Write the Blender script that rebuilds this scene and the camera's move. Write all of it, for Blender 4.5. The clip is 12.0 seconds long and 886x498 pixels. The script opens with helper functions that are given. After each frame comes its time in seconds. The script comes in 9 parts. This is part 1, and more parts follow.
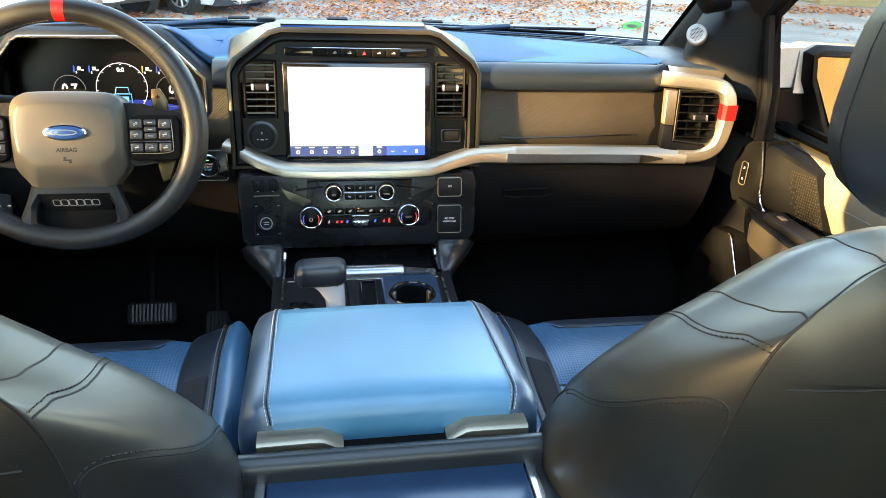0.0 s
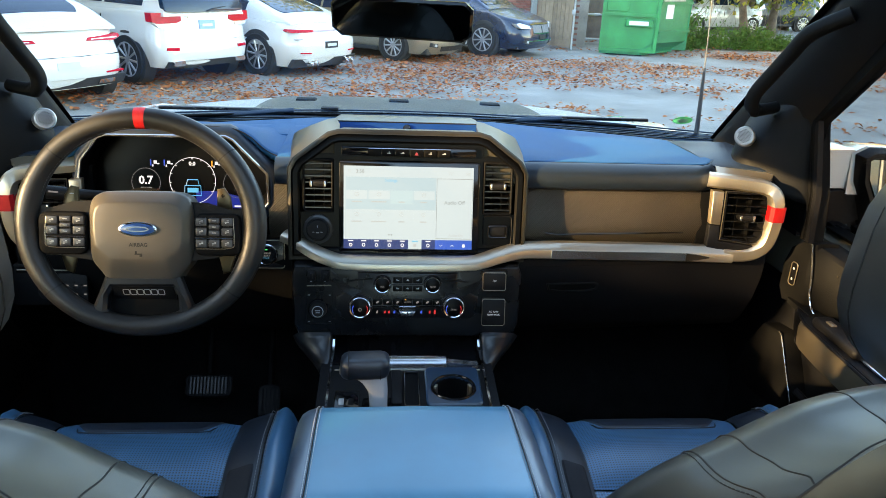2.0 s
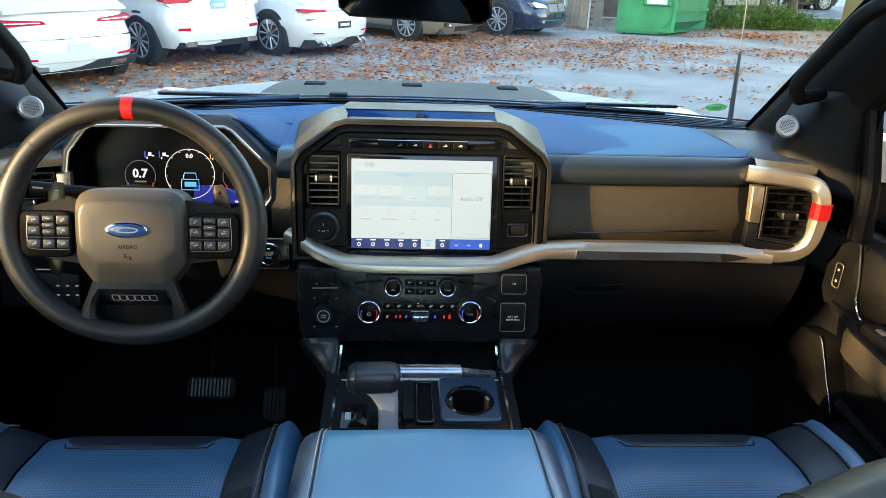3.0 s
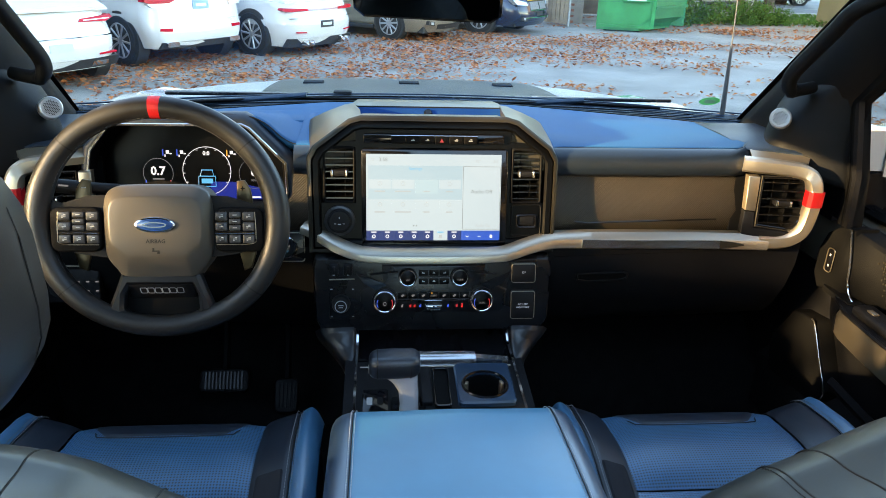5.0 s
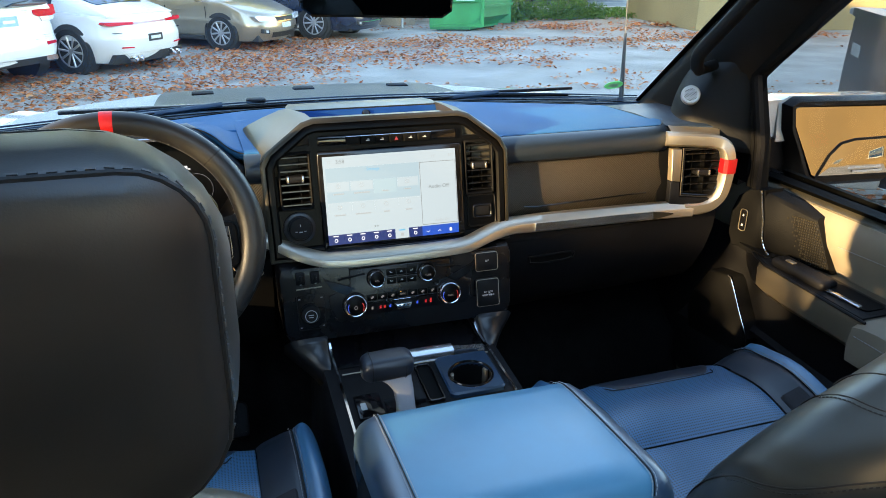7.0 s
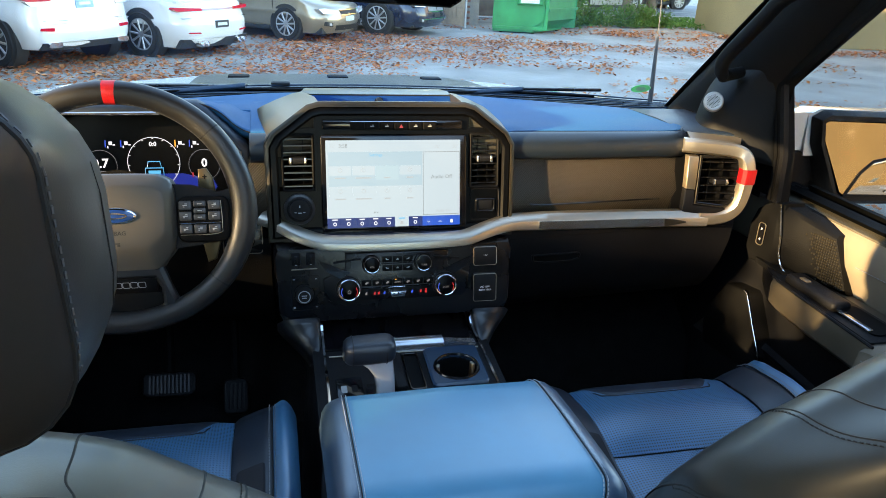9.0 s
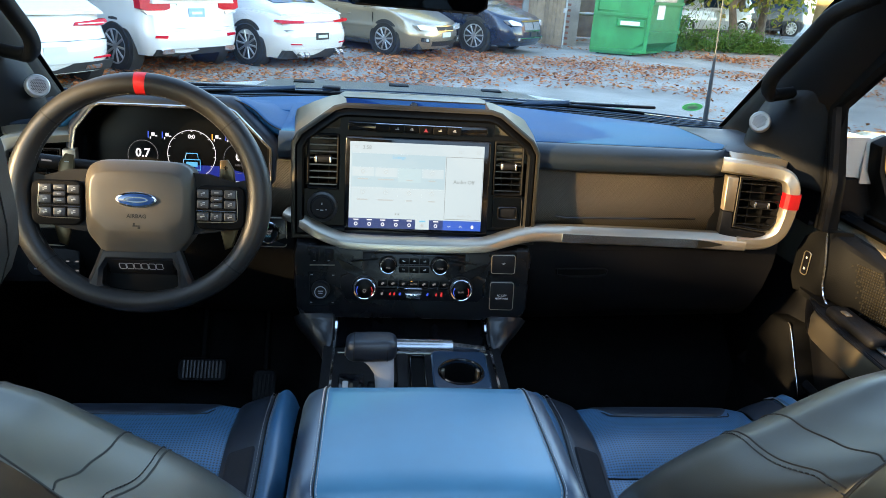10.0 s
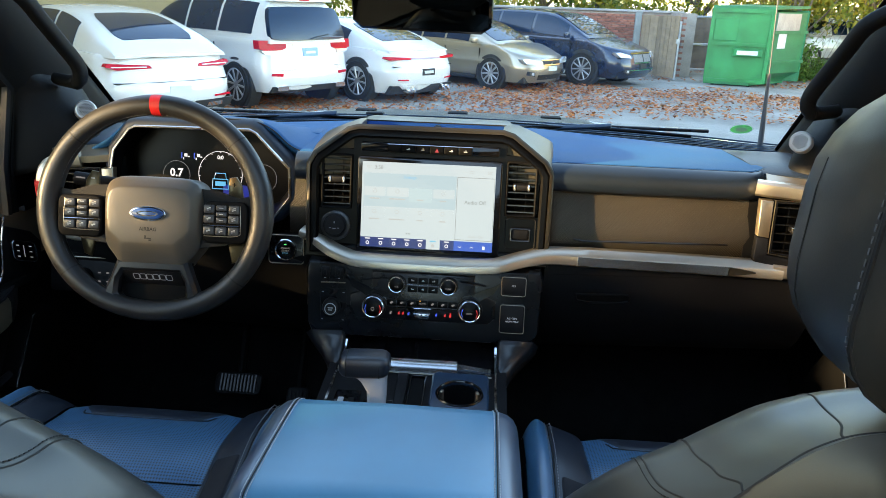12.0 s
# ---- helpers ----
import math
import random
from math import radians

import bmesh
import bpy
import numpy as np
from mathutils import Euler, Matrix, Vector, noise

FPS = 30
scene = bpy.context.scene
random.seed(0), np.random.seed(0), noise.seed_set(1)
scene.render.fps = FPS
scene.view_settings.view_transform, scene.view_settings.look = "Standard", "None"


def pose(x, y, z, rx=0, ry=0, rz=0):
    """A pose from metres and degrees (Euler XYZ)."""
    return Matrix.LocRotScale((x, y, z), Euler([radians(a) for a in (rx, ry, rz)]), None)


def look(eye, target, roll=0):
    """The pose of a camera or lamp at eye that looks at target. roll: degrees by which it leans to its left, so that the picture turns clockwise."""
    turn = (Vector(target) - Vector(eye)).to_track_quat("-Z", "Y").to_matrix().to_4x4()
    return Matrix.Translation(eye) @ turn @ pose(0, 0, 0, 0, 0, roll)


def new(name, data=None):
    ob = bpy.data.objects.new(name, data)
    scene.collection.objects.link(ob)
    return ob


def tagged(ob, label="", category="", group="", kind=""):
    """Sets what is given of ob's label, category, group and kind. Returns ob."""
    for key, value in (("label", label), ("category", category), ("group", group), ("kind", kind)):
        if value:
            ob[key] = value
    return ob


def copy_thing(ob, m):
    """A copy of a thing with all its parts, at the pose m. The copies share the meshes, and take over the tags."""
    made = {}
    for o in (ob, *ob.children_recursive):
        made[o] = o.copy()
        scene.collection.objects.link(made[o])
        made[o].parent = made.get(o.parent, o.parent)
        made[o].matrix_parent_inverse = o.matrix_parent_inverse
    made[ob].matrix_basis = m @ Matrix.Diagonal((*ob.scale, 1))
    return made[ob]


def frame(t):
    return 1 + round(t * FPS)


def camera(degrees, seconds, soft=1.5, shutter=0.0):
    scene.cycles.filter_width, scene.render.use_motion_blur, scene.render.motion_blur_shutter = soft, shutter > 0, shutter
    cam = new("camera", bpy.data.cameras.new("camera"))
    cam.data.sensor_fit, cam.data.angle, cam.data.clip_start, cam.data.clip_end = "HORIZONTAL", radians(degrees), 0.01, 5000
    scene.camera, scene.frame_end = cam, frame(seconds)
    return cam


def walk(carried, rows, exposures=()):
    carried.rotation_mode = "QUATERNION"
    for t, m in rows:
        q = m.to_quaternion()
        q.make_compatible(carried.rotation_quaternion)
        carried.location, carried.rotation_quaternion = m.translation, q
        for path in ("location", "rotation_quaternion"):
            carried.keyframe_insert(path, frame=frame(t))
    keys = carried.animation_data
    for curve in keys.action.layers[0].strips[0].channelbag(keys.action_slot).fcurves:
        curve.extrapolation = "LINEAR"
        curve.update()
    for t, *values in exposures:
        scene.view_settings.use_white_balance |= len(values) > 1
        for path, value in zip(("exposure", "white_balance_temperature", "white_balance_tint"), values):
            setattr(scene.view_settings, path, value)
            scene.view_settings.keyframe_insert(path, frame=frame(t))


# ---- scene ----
cam = camera(63.1, 12.0, soft=0.5, shutter=0.0)
PATH = [
    (0, (-0.074, 0.014, 1.862), (0.254, 1.792, 1.006), 2.7),
    (0.2, (-0.072, -0.019, 1.911), (0.227, 1.783, 1.096), 2.3),
    (0.5, (-0.066, -0.049, 1.942), (0.195, 1.788, 1.194), 2.0),
    (1, (-0.059, -0.062, 1.954), (0.144, 1.802, 1.257), 2.0),
    (1.5, (-0.054, -0.040, 1.953), (0.125, 1.823, 1.247), 2.2),
    (2, (-0.049, 0.001, 1.953), (0.115, 1.857, 1.227), 2.5),
    (2.5, (-0.049, 0.051, 1.949), (0.097, 1.900, 1.200), 2.4),
    (3, (-0.045, 0.115, 1.946), (0.083, 1.954, 1.170), 2.3),
    (3.2, (-0.044, 0.140, 1.943), (0.079, 1.976, 1.159), 2.4),
    (3.6, (-0.041, 0.164, 1.942), (0.068, 1.996, 1.145), 2.4),
    (4.1, (-0.044, 0.139, 1.946), (0.058, 1.972, 1.148), 2.2),
    (4.6, (-0.066, 0.092, 1.950), (0.059, 1.928, 1.161), 2.1),
    (5, (-0.104, 0.067, 1.951), (0.071, 1.901, 1.172), 2.0),
    (5.5, (-0.166, 0.052, 1.949), (0.095, 1.880, 1.182), 1.9),
    (6, (-0.221, 0.057, 1.949), (0.152, 1.868, 1.186), 1.5),
    (6.5, (-0.273, 0.076, 1.941), (0.211, 1.862, 1.179), 1.0),
    (7, (-0.318, 0.098, 1.933), (0.259, 1.856, 1.173), 0.6),
    (7.2, (-0.335, 0.108, 1.931), (0.269, 1.857, 1.172), 0.6),
    (7.6, (-0.352, 0.116, 1.929), (0.281, 1.855, 1.170), 0.9),
    (8, (-0.340, 0.106, 1.928), (0.278, 1.851, 1.167), 1.5),
    (8.4, (-0.303, 0.088, 1.926), (0.263, 1.849, 1.163), 2.2),
    (8.8, (-0.250, 0.073, 1.921), (0.237, 1.857, 1.158), 2.8),
    (9, (-0.220, 0.068, 1.917), (0.222, 1.864, 1.155), 3.0),
    (9.5, (-0.151, 0.058, 1.910), (0.167, 1.883, 1.156), 3.7),
    (10, (-0.088, 0.035, 1.904), (0.116, 1.886, 1.173), 4.0),
    (10.5, (-0.027, 0.027, 1.900), (0.082, 1.894, 1.192), 3.6),
    (11, (0.025, 0.030, 1.896), (0.042, 1.908, 1.209), 2.8),
    (11.5, (0.072, 0.031, 1.891), (0.020, 1.914, 1.220), 2.3),
    (12, (0.108, 0.032, 1.887), (0.003, 1.917, 1.228), 2.0),
]
walk(cam, [(t, look(eye, target, roll)) for t, eye, target, roll in PATH],
     exposures=[(0.0, 4.6, 8600, 13), (0.15, 4.47, 8400, 13), (0.3, 4.17, 7800, 13), (0.6, 3.84, 7850, 13), (1.0, 3.7, 7850, 13), (3.0, 3.67, 7700, 13), (5.5, 3.65, 7450, 13), (9.5, 3.64, 7150, 13), (12.0, 3.58, 7600, 13)])

# ---- world and sun ----
SUN_DIR = Vector((-0.90, -0.38, 0.205)).normalized()      # towards the sun: low, behind the driver's shoulder
world = bpy.data.worlds.new("sky")
scene.world = world
world.use_nodes = True
wn, wl = world.node_tree.nodes, world.node_tree.links
sky = wn.new("ShaderNodeTexSky")
sky.sky_type, sky.sun_disc = "NISHITA", False
sky.sun_elevation = math.asin(SUN_DIR.z)
sky.sun_rotation = math.atan2(SUN_DIR.x, SUN_DIR.y)
sky.air_density, sky.dust_density, sky.ozone_density = 1.0, 0.2, 2.0
wl.new(sky.outputs[0], wn["Background"].inputs[0])
wn["Background"].inputs[1].default_value = 0.15
sun = new("sun", bpy.data.lights.new("sun", "SUN"))
sun.data.energy, sun.data.angle, sun.data.color = 4.0, radians(0.6), (1.0, 0.76, 0.44)
sun.matrix_world = look(SUN_DIR * 60, (0, 0, 0))


# ---- materials ----
def mat(name, color, rough=0.5, metal=0.0, spec=0.5, grain=0.0, scale=200.0, tone=0.0, tscale=8.0, coat=0.0, emit=0.0, rvar=0.0, vary=0.0, crough=0.06, cior=1.7):
    """Principled surface; grain: fine bump, tone: large uneven colour, vary: from piece to piece."""
    m = bpy.data.materials.new(name)
    m.use_nodes = True
    n, l = m.node_tree.nodes, m.node_tree.links
    p = n["Principled BSDF"]
    p.inputs["Base Color"].default_value = (*color, 1)
    p.inputs["Roughness"].default_value = rough
    p.inputs["Metallic"].default_value = metal
    p.inputs["Specular IOR Level"].default_value = spec
    p.inputs["Coat Weight"].default_value = coat
    p.inputs["Coat Roughness"].default_value = crough
    p.inputs["Coat IOR"].default_value = cior
    if emit:
        p.inputs["Emission Color"].default_value = (*color, 1)
        p.inputs["Emission Strength"].default_value = emit
    tc = n.new("ShaderNodeTexCoord")
    if tone or vary:
        t = n.new("ShaderNodeTexNoise")
        t.inputs["Scale"].default_value, t.inputs["Detail"].default_value = tscale, 5
        l.new(tc.outputs["Object"], t.inputs["Vector"])
        fac = t.outputs["Fac"]
        if vary:
            oi = n.new("ShaderNodeObjectInfo")
            mx = n.new("ShaderNodeMath")
            mx.operation = "MULTIPLY_ADD"
            mx.inputs[1].default_value, mx.inputs[2].default_value = vary, 0.0
            l.new(oi.outputs["Random"], mx.inputs[0])
            ad = n.new("ShaderNodeMath")
            l.new(mx.outputs[0], ad.inputs[0])
            l.new(t.outputs["Fac"], ad.inputs[1])
            fac = ad.outputs[0]
        r = n.new("ShaderNodeMapRange")
        r.inputs["From Min"].default_value, r.inputs["From Max"].default_value = 0.3, 0.7 + vary
        r.inputs["To Min"].default_value, r.inputs["To Max"].default_value = 1 - tone - vary * 0.5, 1 + tone + vary * 0.5
        l.new(fac, r.inputs["Value"])
        mul = n.new("ShaderNodeMix")
        mul.data_type, mul.blend_type = "RGBA", "MULTIPLY"
        mul.inputs["Factor"].default_value = 1.0
        mul.inputs["A"].default_value = (*color, 1)
        l.new(r.outputs[0], mul.inputs["B"])
        l.new(mul.outputs["Result"], p.inputs["Base Color"])
        if rvar:
            rr = n.new("ShaderNodeMapRange")
            rr.inputs["From Min"].default_value, rr.inputs["From Max"].default_value = 0.3, 0.7
            rr.inputs["To Min"].default_value, rr.inputs["To Max"].default_value = rough - rvar, rough + rvar
            l.new(t.outputs["Fac"], rr.inputs["Value"])
            l.new(rr.outputs[0], p.inputs["Roughness"])
    if grain:
        g = n.new("ShaderNodeTexNoise")
        g.inputs["Scale"].default_value, g.inputs["Detail"].default_value = scale, 3
        l.new(tc.outputs["Object"], g.inputs["Vector"])
        b = n.new("ShaderNodeBump")
        b.inputs["Strength"].default_value, b.inputs["Distance"].default_value = grain, 0.002
        l.new(g.outputs["Fac"], b.inputs["Height"])
        l.new(b.outputs[0], p.inputs["Normal"])
    return m


def wire_bump(m, build, strength=0.5, distance=0.001):
    """Adds a height pattern from build(nodes, links, coords) to a material."""
    n, l = m.node_tree.nodes, m.node_tree.links
    tc = n.new("ShaderNodeTexCoord")
    h = build(n, l, tc.outputs["Object"])
    b = n.new("ShaderNodeBump")
    b.inputs["Strength"].default_value, b.inputs["Distance"].default_value = strength, distance
    l.new(h, b.inputs["Height"])
    for side in ("Normal", "Coat Normal"):
        l.new(b.outputs[0], n["Principled BSDF"].inputs[side])
    return m


def perforate(m):
    """Darkens the pricked holes of a leather that carries dots()."""
    n, l = m.node_tree.nodes, m.node_tree.links
    p = n["Principled BSDF"]
    old = p.inputs["Base Color"].links[0].from_socket
    tc = n.new("ShaderNodeTexCoord")
    h = dots(0.0048)(n, l, tc.outputs["Object"])
    mx = n.new("ShaderNodeMix")
    mx.data_type = "RGBA"
    mx.inputs["A"].default_value = (0.006, 0.012, 0.022, 1)
    l.new(h, mx.inputs["Factor"])
    l.new(old, mx.inputs["B"])
    l.new(mx.outputs["Result"], p.inputs["Base Color"])
    return m


def dots(step, r0=0.22, r1=0.34):
    def build(n, l, co):
        v = n.new("ShaderNodeTexVoronoi")
        v.inputs["Scale"].default_value, v.inputs["Randomness"].default_value = 1 / step, 0.0
        v.voronoi_dimensions = "2D"
        l.new(co, v.inputs["Vector"])
        r = n.new("ShaderNodeMapRange")
        r.inputs["From Min"].default_value, r.inputs["From Max"].default_value = r0, r1
        l.new(v.outputs["Distance"], r.inputs["Value"])
        return r.outputs[0]
    return build


def weave(step):
    def build(n, l, co):
        w = n.new("ShaderNodeTexWave")
        w.wave_type, w.bands_direction = "BANDS", "DIAGONAL"
        w.inputs["Scale"].default_value = 1 / step / 3.1
        mp = n.new("ShaderNodeMapping")
        mp.inputs["Scale"].default_value = (1, 0.2, -1)
        l.new(co, mp.inputs["Vector"])
        l.new(mp.outputs[0], w.inputs["Vector"])
        c = n.new("ShaderNodeTexChecker")
        c.inputs["Scale"].default_value = 1 / step / 1.5
        l.new(co, c.inputs["Vector"])
        mx = n.new("ShaderNodeMath")
        mx.operation = "MULTIPLY_ADD"
        l.new(c.outputs["Fac"], mx.inputs[0])
        mx.inputs[1].default_value = 0.35
        l.new(w.outputs["Fac"], mx.inputs[2])
        return mx.outputs[0]
    return build


def clear_glass(name, tint=(1, 1, 1), gloss=1.0):
    m = bpy.data.materials.new(name)
    m.use_nodes = True
    n, l = m.node_tree.nodes, m.node_tree.links
    n.remove(n["Principled BSDF"])
    tr, gl, mx, lw = n.new("ShaderNodeBsdfTransparent"), n.new("ShaderNodeBsdfGlossy"), n.new("ShaderNodeMixShader"), n.new("ShaderNodeLayerWeight")
    tr.inputs[0].default_value = (*tint, 1)
    gl.inputs["Roughness"].default_value = 0.02
    pw, sc = n.new("ShaderNodeMath"), n.new("ShaderNodeMath")
    pw.operation, sc.operation = "POWER", "MULTIPLY_ADD"
    lw.inputs["Blend"].default_value = 0.5
    pw.inputs[1].default_value = 4.0
    sc.inputs[1].default_value, sc.inputs[2].default_value = 0.5 * gloss, 0.015 * gloss
    l.new(lw.outputs["Facing"], pw.inputs[0])
    l.new(pw.outputs[0], sc.inputs[0])
    l.new(sc.outputs[0], mx.inputs[0])
    l.new(tr.outputs[0], mx.inputs[1])
    l.new(gl.outputs[0], mx.inputs[2])
    l.new(mx.outputs[0], n["Material Output"].inputs[0])
    return m


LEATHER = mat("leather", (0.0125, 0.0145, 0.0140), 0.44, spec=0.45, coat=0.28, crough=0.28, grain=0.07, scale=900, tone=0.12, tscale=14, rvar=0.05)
# Same leather, lighter and warmer for the light that falls on the headrests.
HEAD_LEATHER = mat("headrest_lit_leather", (0.022, 0.021, 0.019), 0.46, spec=0.5, coat=0.28, crough=0.30, grain=0.07, scale=900, tone=0.12, tscale=14, rvar=0.05)
# The lid's leather is dark; its blue is sky sheen put into the colour.
LEATHER_SMOOTH = mat("lid_sky_sheen", (0.042, 0.215, 0.345), 0.44, spec=0.7, coat=0.45, crough=0.40, cior=1.8, grain=0.05, scale=1000, tone=0.1, tscale=10, rvar=0.04)
# Cushion and bolster leather is black; the blue is painted sky sheen.
PERFORATED = perforate(wire_bump(mat("perforated_sky_sheen", (0.022, 0.130, 0.260), 0.42, spec=0.7, coat=0.45, crough=0.36, cior=1.8, tone=0.1, tscale=12), dots(0.0048), 0.7, 0.0012))
LEATHER_SKY_SHEEN = mat("bolster_sky_sheen", (0.024, 0.125, 0.240), 0.42, spec=0.8, coat=0.5, crough=0.36, cior=1.8, grain=0.05, scale=1000, tone=0.1, tscale=10, rvar=0.04)
PATCH = mat("charcoal_leather", (0.010, 0.016, 0.026), 0.44, spec=0.5, coat=0.25, crough=0.36, grain=0.06, scale=1000, tone=0.1, tscale=10, rvar=0.04)
# Lid sides: the same dark leather with less sky sheen painted in.
BOLSTER = mat("lid_side_sheen", (0.022, 0.055, 0.100), 0.40, spec=0.8, coat=0.6, crough=0.36, cior=1.9, grain=0.05, scale=1000, tone=0.1, tscale=10, rvar=0.04)
SUEDE = mat("suede", (0.022, 0.021, 0.024), 0.8, spec=0.25, grain=0.3, scale=700, tone=0.15, tscale=20)
# Pad and hump are black; their blue is sky reflection put into the colour.
DASH_PAD = mat("dash_pad_sky_blue", (0.015, 0.090, 0.205), 0.56, spec=0.06, coat=0.0, crough=0.34, cior=1.6, grain=0.12, scale=900, tone=0.08, tscale=9, rvar=0.04)
HUMP_SKY = mat("hump_sky_blue", (0.010, 0.055, 0.190), 0.56, spec=0.06, grain=0.12, scale=900, tone=0.08, tscale=9)
PLASTIC = mat("black_plastic", (0.008, 0.008, 0.009), 0.46, spec=0.15, grain=0.3, scale=700, tone=0.15, tscale=12, rvar=0.06)
# Roll and gauge hood: the same black padding with little sky blue painted in.
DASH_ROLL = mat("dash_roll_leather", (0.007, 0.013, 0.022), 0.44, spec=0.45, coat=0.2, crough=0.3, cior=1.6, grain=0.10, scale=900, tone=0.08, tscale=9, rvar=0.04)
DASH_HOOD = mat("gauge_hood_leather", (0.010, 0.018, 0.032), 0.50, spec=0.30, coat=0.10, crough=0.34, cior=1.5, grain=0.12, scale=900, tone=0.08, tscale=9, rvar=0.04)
PANEL_BLACK = mat("satin_black_panel", (0.005, 0.005, 0.006), 0.28, spec=0.4, grain=0.05, scale=700, tone=0.12, tscale=14, rvar=0.05)
PLASTIC_DARK = mat("matt_black_plastic", (0.0035, 0.0035, 0.0037), 0.62, spec=0.09, grain=0.3, scale=500, tone=0.15)
PILLAR = mat("pillar_trim", (0.0048, 0.0050, 0.0055), 0.60, spec=0.15, grain=0.12, scale=900, tone=0.12, tscale=7)
PIANO = mat("gloss_black", (0.006, 0.006, 0.007), 0.10, spec=0.5, tone=0.3, tscale=30, rvar=0.03)
BEZEL = mat("bronze_grey_paint", (0.052, 0.046, 0.035), 0.36, metal=0.6, grain=0.05, scale=900, tone=0.05)
SILVER = mat("satin_silver", (0.40, 0.335, 0.25), 0.36, metal=0.88, tone=0.03, tscale=20, rvar=0.02)
BAR_SILVER = mat("brushed_bar_silver", (0.54, 0.48, 0.39), 0.38, metal=0.92, tone=0.03, tscale=20, rvar=0.02)
SILVER_BRIGHT = mat("polished_silver", (0.62, 0.62, 0.62), 0.16, metal=0.95, tone=0.04, tscale=30)
CHROME = mat("chrome", (0.8, 0.8, 0.82), 0.08, metal=1.0, tone=0.03, tscale=40)
PADDLE = mat("bronze_paddle", (0.10, 0.068, 0.030), 0.34, metal=0.6, tone=0.06, tscale=30)
CARBON = wire_bump(mat("woven_trim", (0.046, 0.036, 0.022), 0.36, metal=0.6, spec=0.8, tone=0.08, tscale=10), weave(0.0026), 0.65, 0.0010)
RED_PAINT = mat("red_paint", (0.46, 0.008, 0.012), 0.35, spec=0.5, grain=0.1, scale=500, tone=0.08, tscale=60)
RED_LEATHER = mat("red_leather", (0.60, 0.010, 0.012), 0.45, grain=0.3, scale=600, tone=0.1, tscale=60)
LID_THREAD = mat("pale_thread", (0.50, 0.52, 0.55), 0.7, tone=0.15, tscale=100)
THREAD = mat("grey_thread", (0.20, 0.20, 0.21), 0.7, tone=0.15, tscale=100)
DULL_THREAD = mat("dark_thread", (0.085, 0.085, 0.085), 0.7, tone=0.15, tscale=100)
GREEN_PALE = mat("pale_green", (0.20, 0.80, 0.30), 0.5, tone=0.1, tscale=60)
GREEN_PALE.node_tree.nodes["Principled BSDF"].inputs["Transmission Weight"].default_value = 0.75
# Near-black for the shade in sewn seams; also colours stitches and lettering.
SEAM = mat("seam_shade", (0.006, 0.006, 0.006), 0.7, tone=0.1, tscale=100)
CARPET = mat("black_carpet", (0.008, 0.008, 0.008), 0.95, spec=0.1, grain=0.9, scale=500, tone=0.3, tscale=30)
HEADLINER = mat("headliner", (0.025, 0.025, 0.025), 0.9, spec=0.1, grain=0.5, scale=500, tone=0.1)
SPEAKER = mat("speaker_grey", (0.42, 0.43, 0.44), 0.4, metal=0.6, tone=0.08, tscale=100)
SLAT = mat("vent_slat_plastic", (0.005, 0.005, 0.0055), 0.22, spec=0.5, tone=0.06, tscale=30)
# Black plastic; the blue is sky reflection put into the colour.
COWL = mat("cowl_sky_blue", (0.012, 0.034, 0.065), 0.42, spec=0.4, grain=0.2, scale=500, tone=0.12, tscale=14)
# Black antenna, greyed in colour for the sky it reflects.
ANTENNA = mat("antenna_sky_grey", (0.085, 0.088, 0.092), 0.4, spec=0.5, tone=0.1, tscale=40)
DEEP_BLACK = mat("deep_black", (0.0018, 0.0018, 0.0020), 0.35, spec=0.12, tone=0.1, tscale=30)
HOLE = mat("dark_hole", (0.0025, 0.0025, 0.0025), 0.8, spec=0.15, tone=0.1)
WHITE_PAINT = mat("white_car_paint", (0.68, 0.68, 0.67), 0.25, coat=0.9, tone=0.02, tscale=1.5)
HOOD_PAINT = mat("white_bonnet_paint", (0.80, 0.80, 0.80), 0.5, spec=0.35, coat=0.15, crough=0.25, tone=0.02, tscale=1.5)
WHEEL_LEATHER = mat("wheel_leather", (0.016, 0.015, 0.014), 0.40, spec=0.5, grain=0.06, scale=900, tone=0.12, tscale=14, rvar=0.05)
HUB_SKIN = mat("hub_skin", (0.080, 0.068, 0.053), 0.40, spec=0.5, grain=0.10, scale=1100, tone=0.05, tscale=14)
# Black door leather, painted tan for the sun that falls on it.
DOOR_LEATHER = mat("door_sunlit_leather", (0.150, 0.125, 0.090), 0.5, spec=0.5, grain=0.08, scale=900, tone=0.1, tscale=12)
# Armrest face: black leather, browned in colour for sunlight.
ARM_LEATHER = mat("door_arm_sunlit_leather", (0.070, 0.057, 0.038), 0.42, spec=0.5, coat=0.2, crough=0.3, grain=0.08, scale=900, tone=0.1, tscale=12)
KEY_GREY = mat("key_grey_plastic", (0.036, 0.037, 0.040), 0.34, spec=0.5, tone=0.06, tscale=30)
SATIN_GREY = mat("satin_grey_plastic", (0.016, 0.0165, 0.018), 0.3, spec=0.5, tone=0.06, tscale=30)
# White print with a faint glow added, though it is no lamp.
WHITE_PRINT = mat("white_print_glow", (0.62, 0.63, 0.65), 0.5, emit=0.02, tone=0.03)
GREY_PRINT = mat("grey_print", (0.40, 0.41, 0.42), 0.5, tone=0.05)
GLASS = clear_glass("clear_glass", (0.96, 0.98, 0.97), 0.6)
MIRROR = mat("mirror", (0.42, 0.43, 0.43), 0.015, metal=1.0, tone=0.01)
MIRROR_DIM = mat("dimmed_mirror", (0.10, 0.11, 0.11), 0.02, metal=1.0, tone=0.02)


SCREEN_LEVEL = 0.140


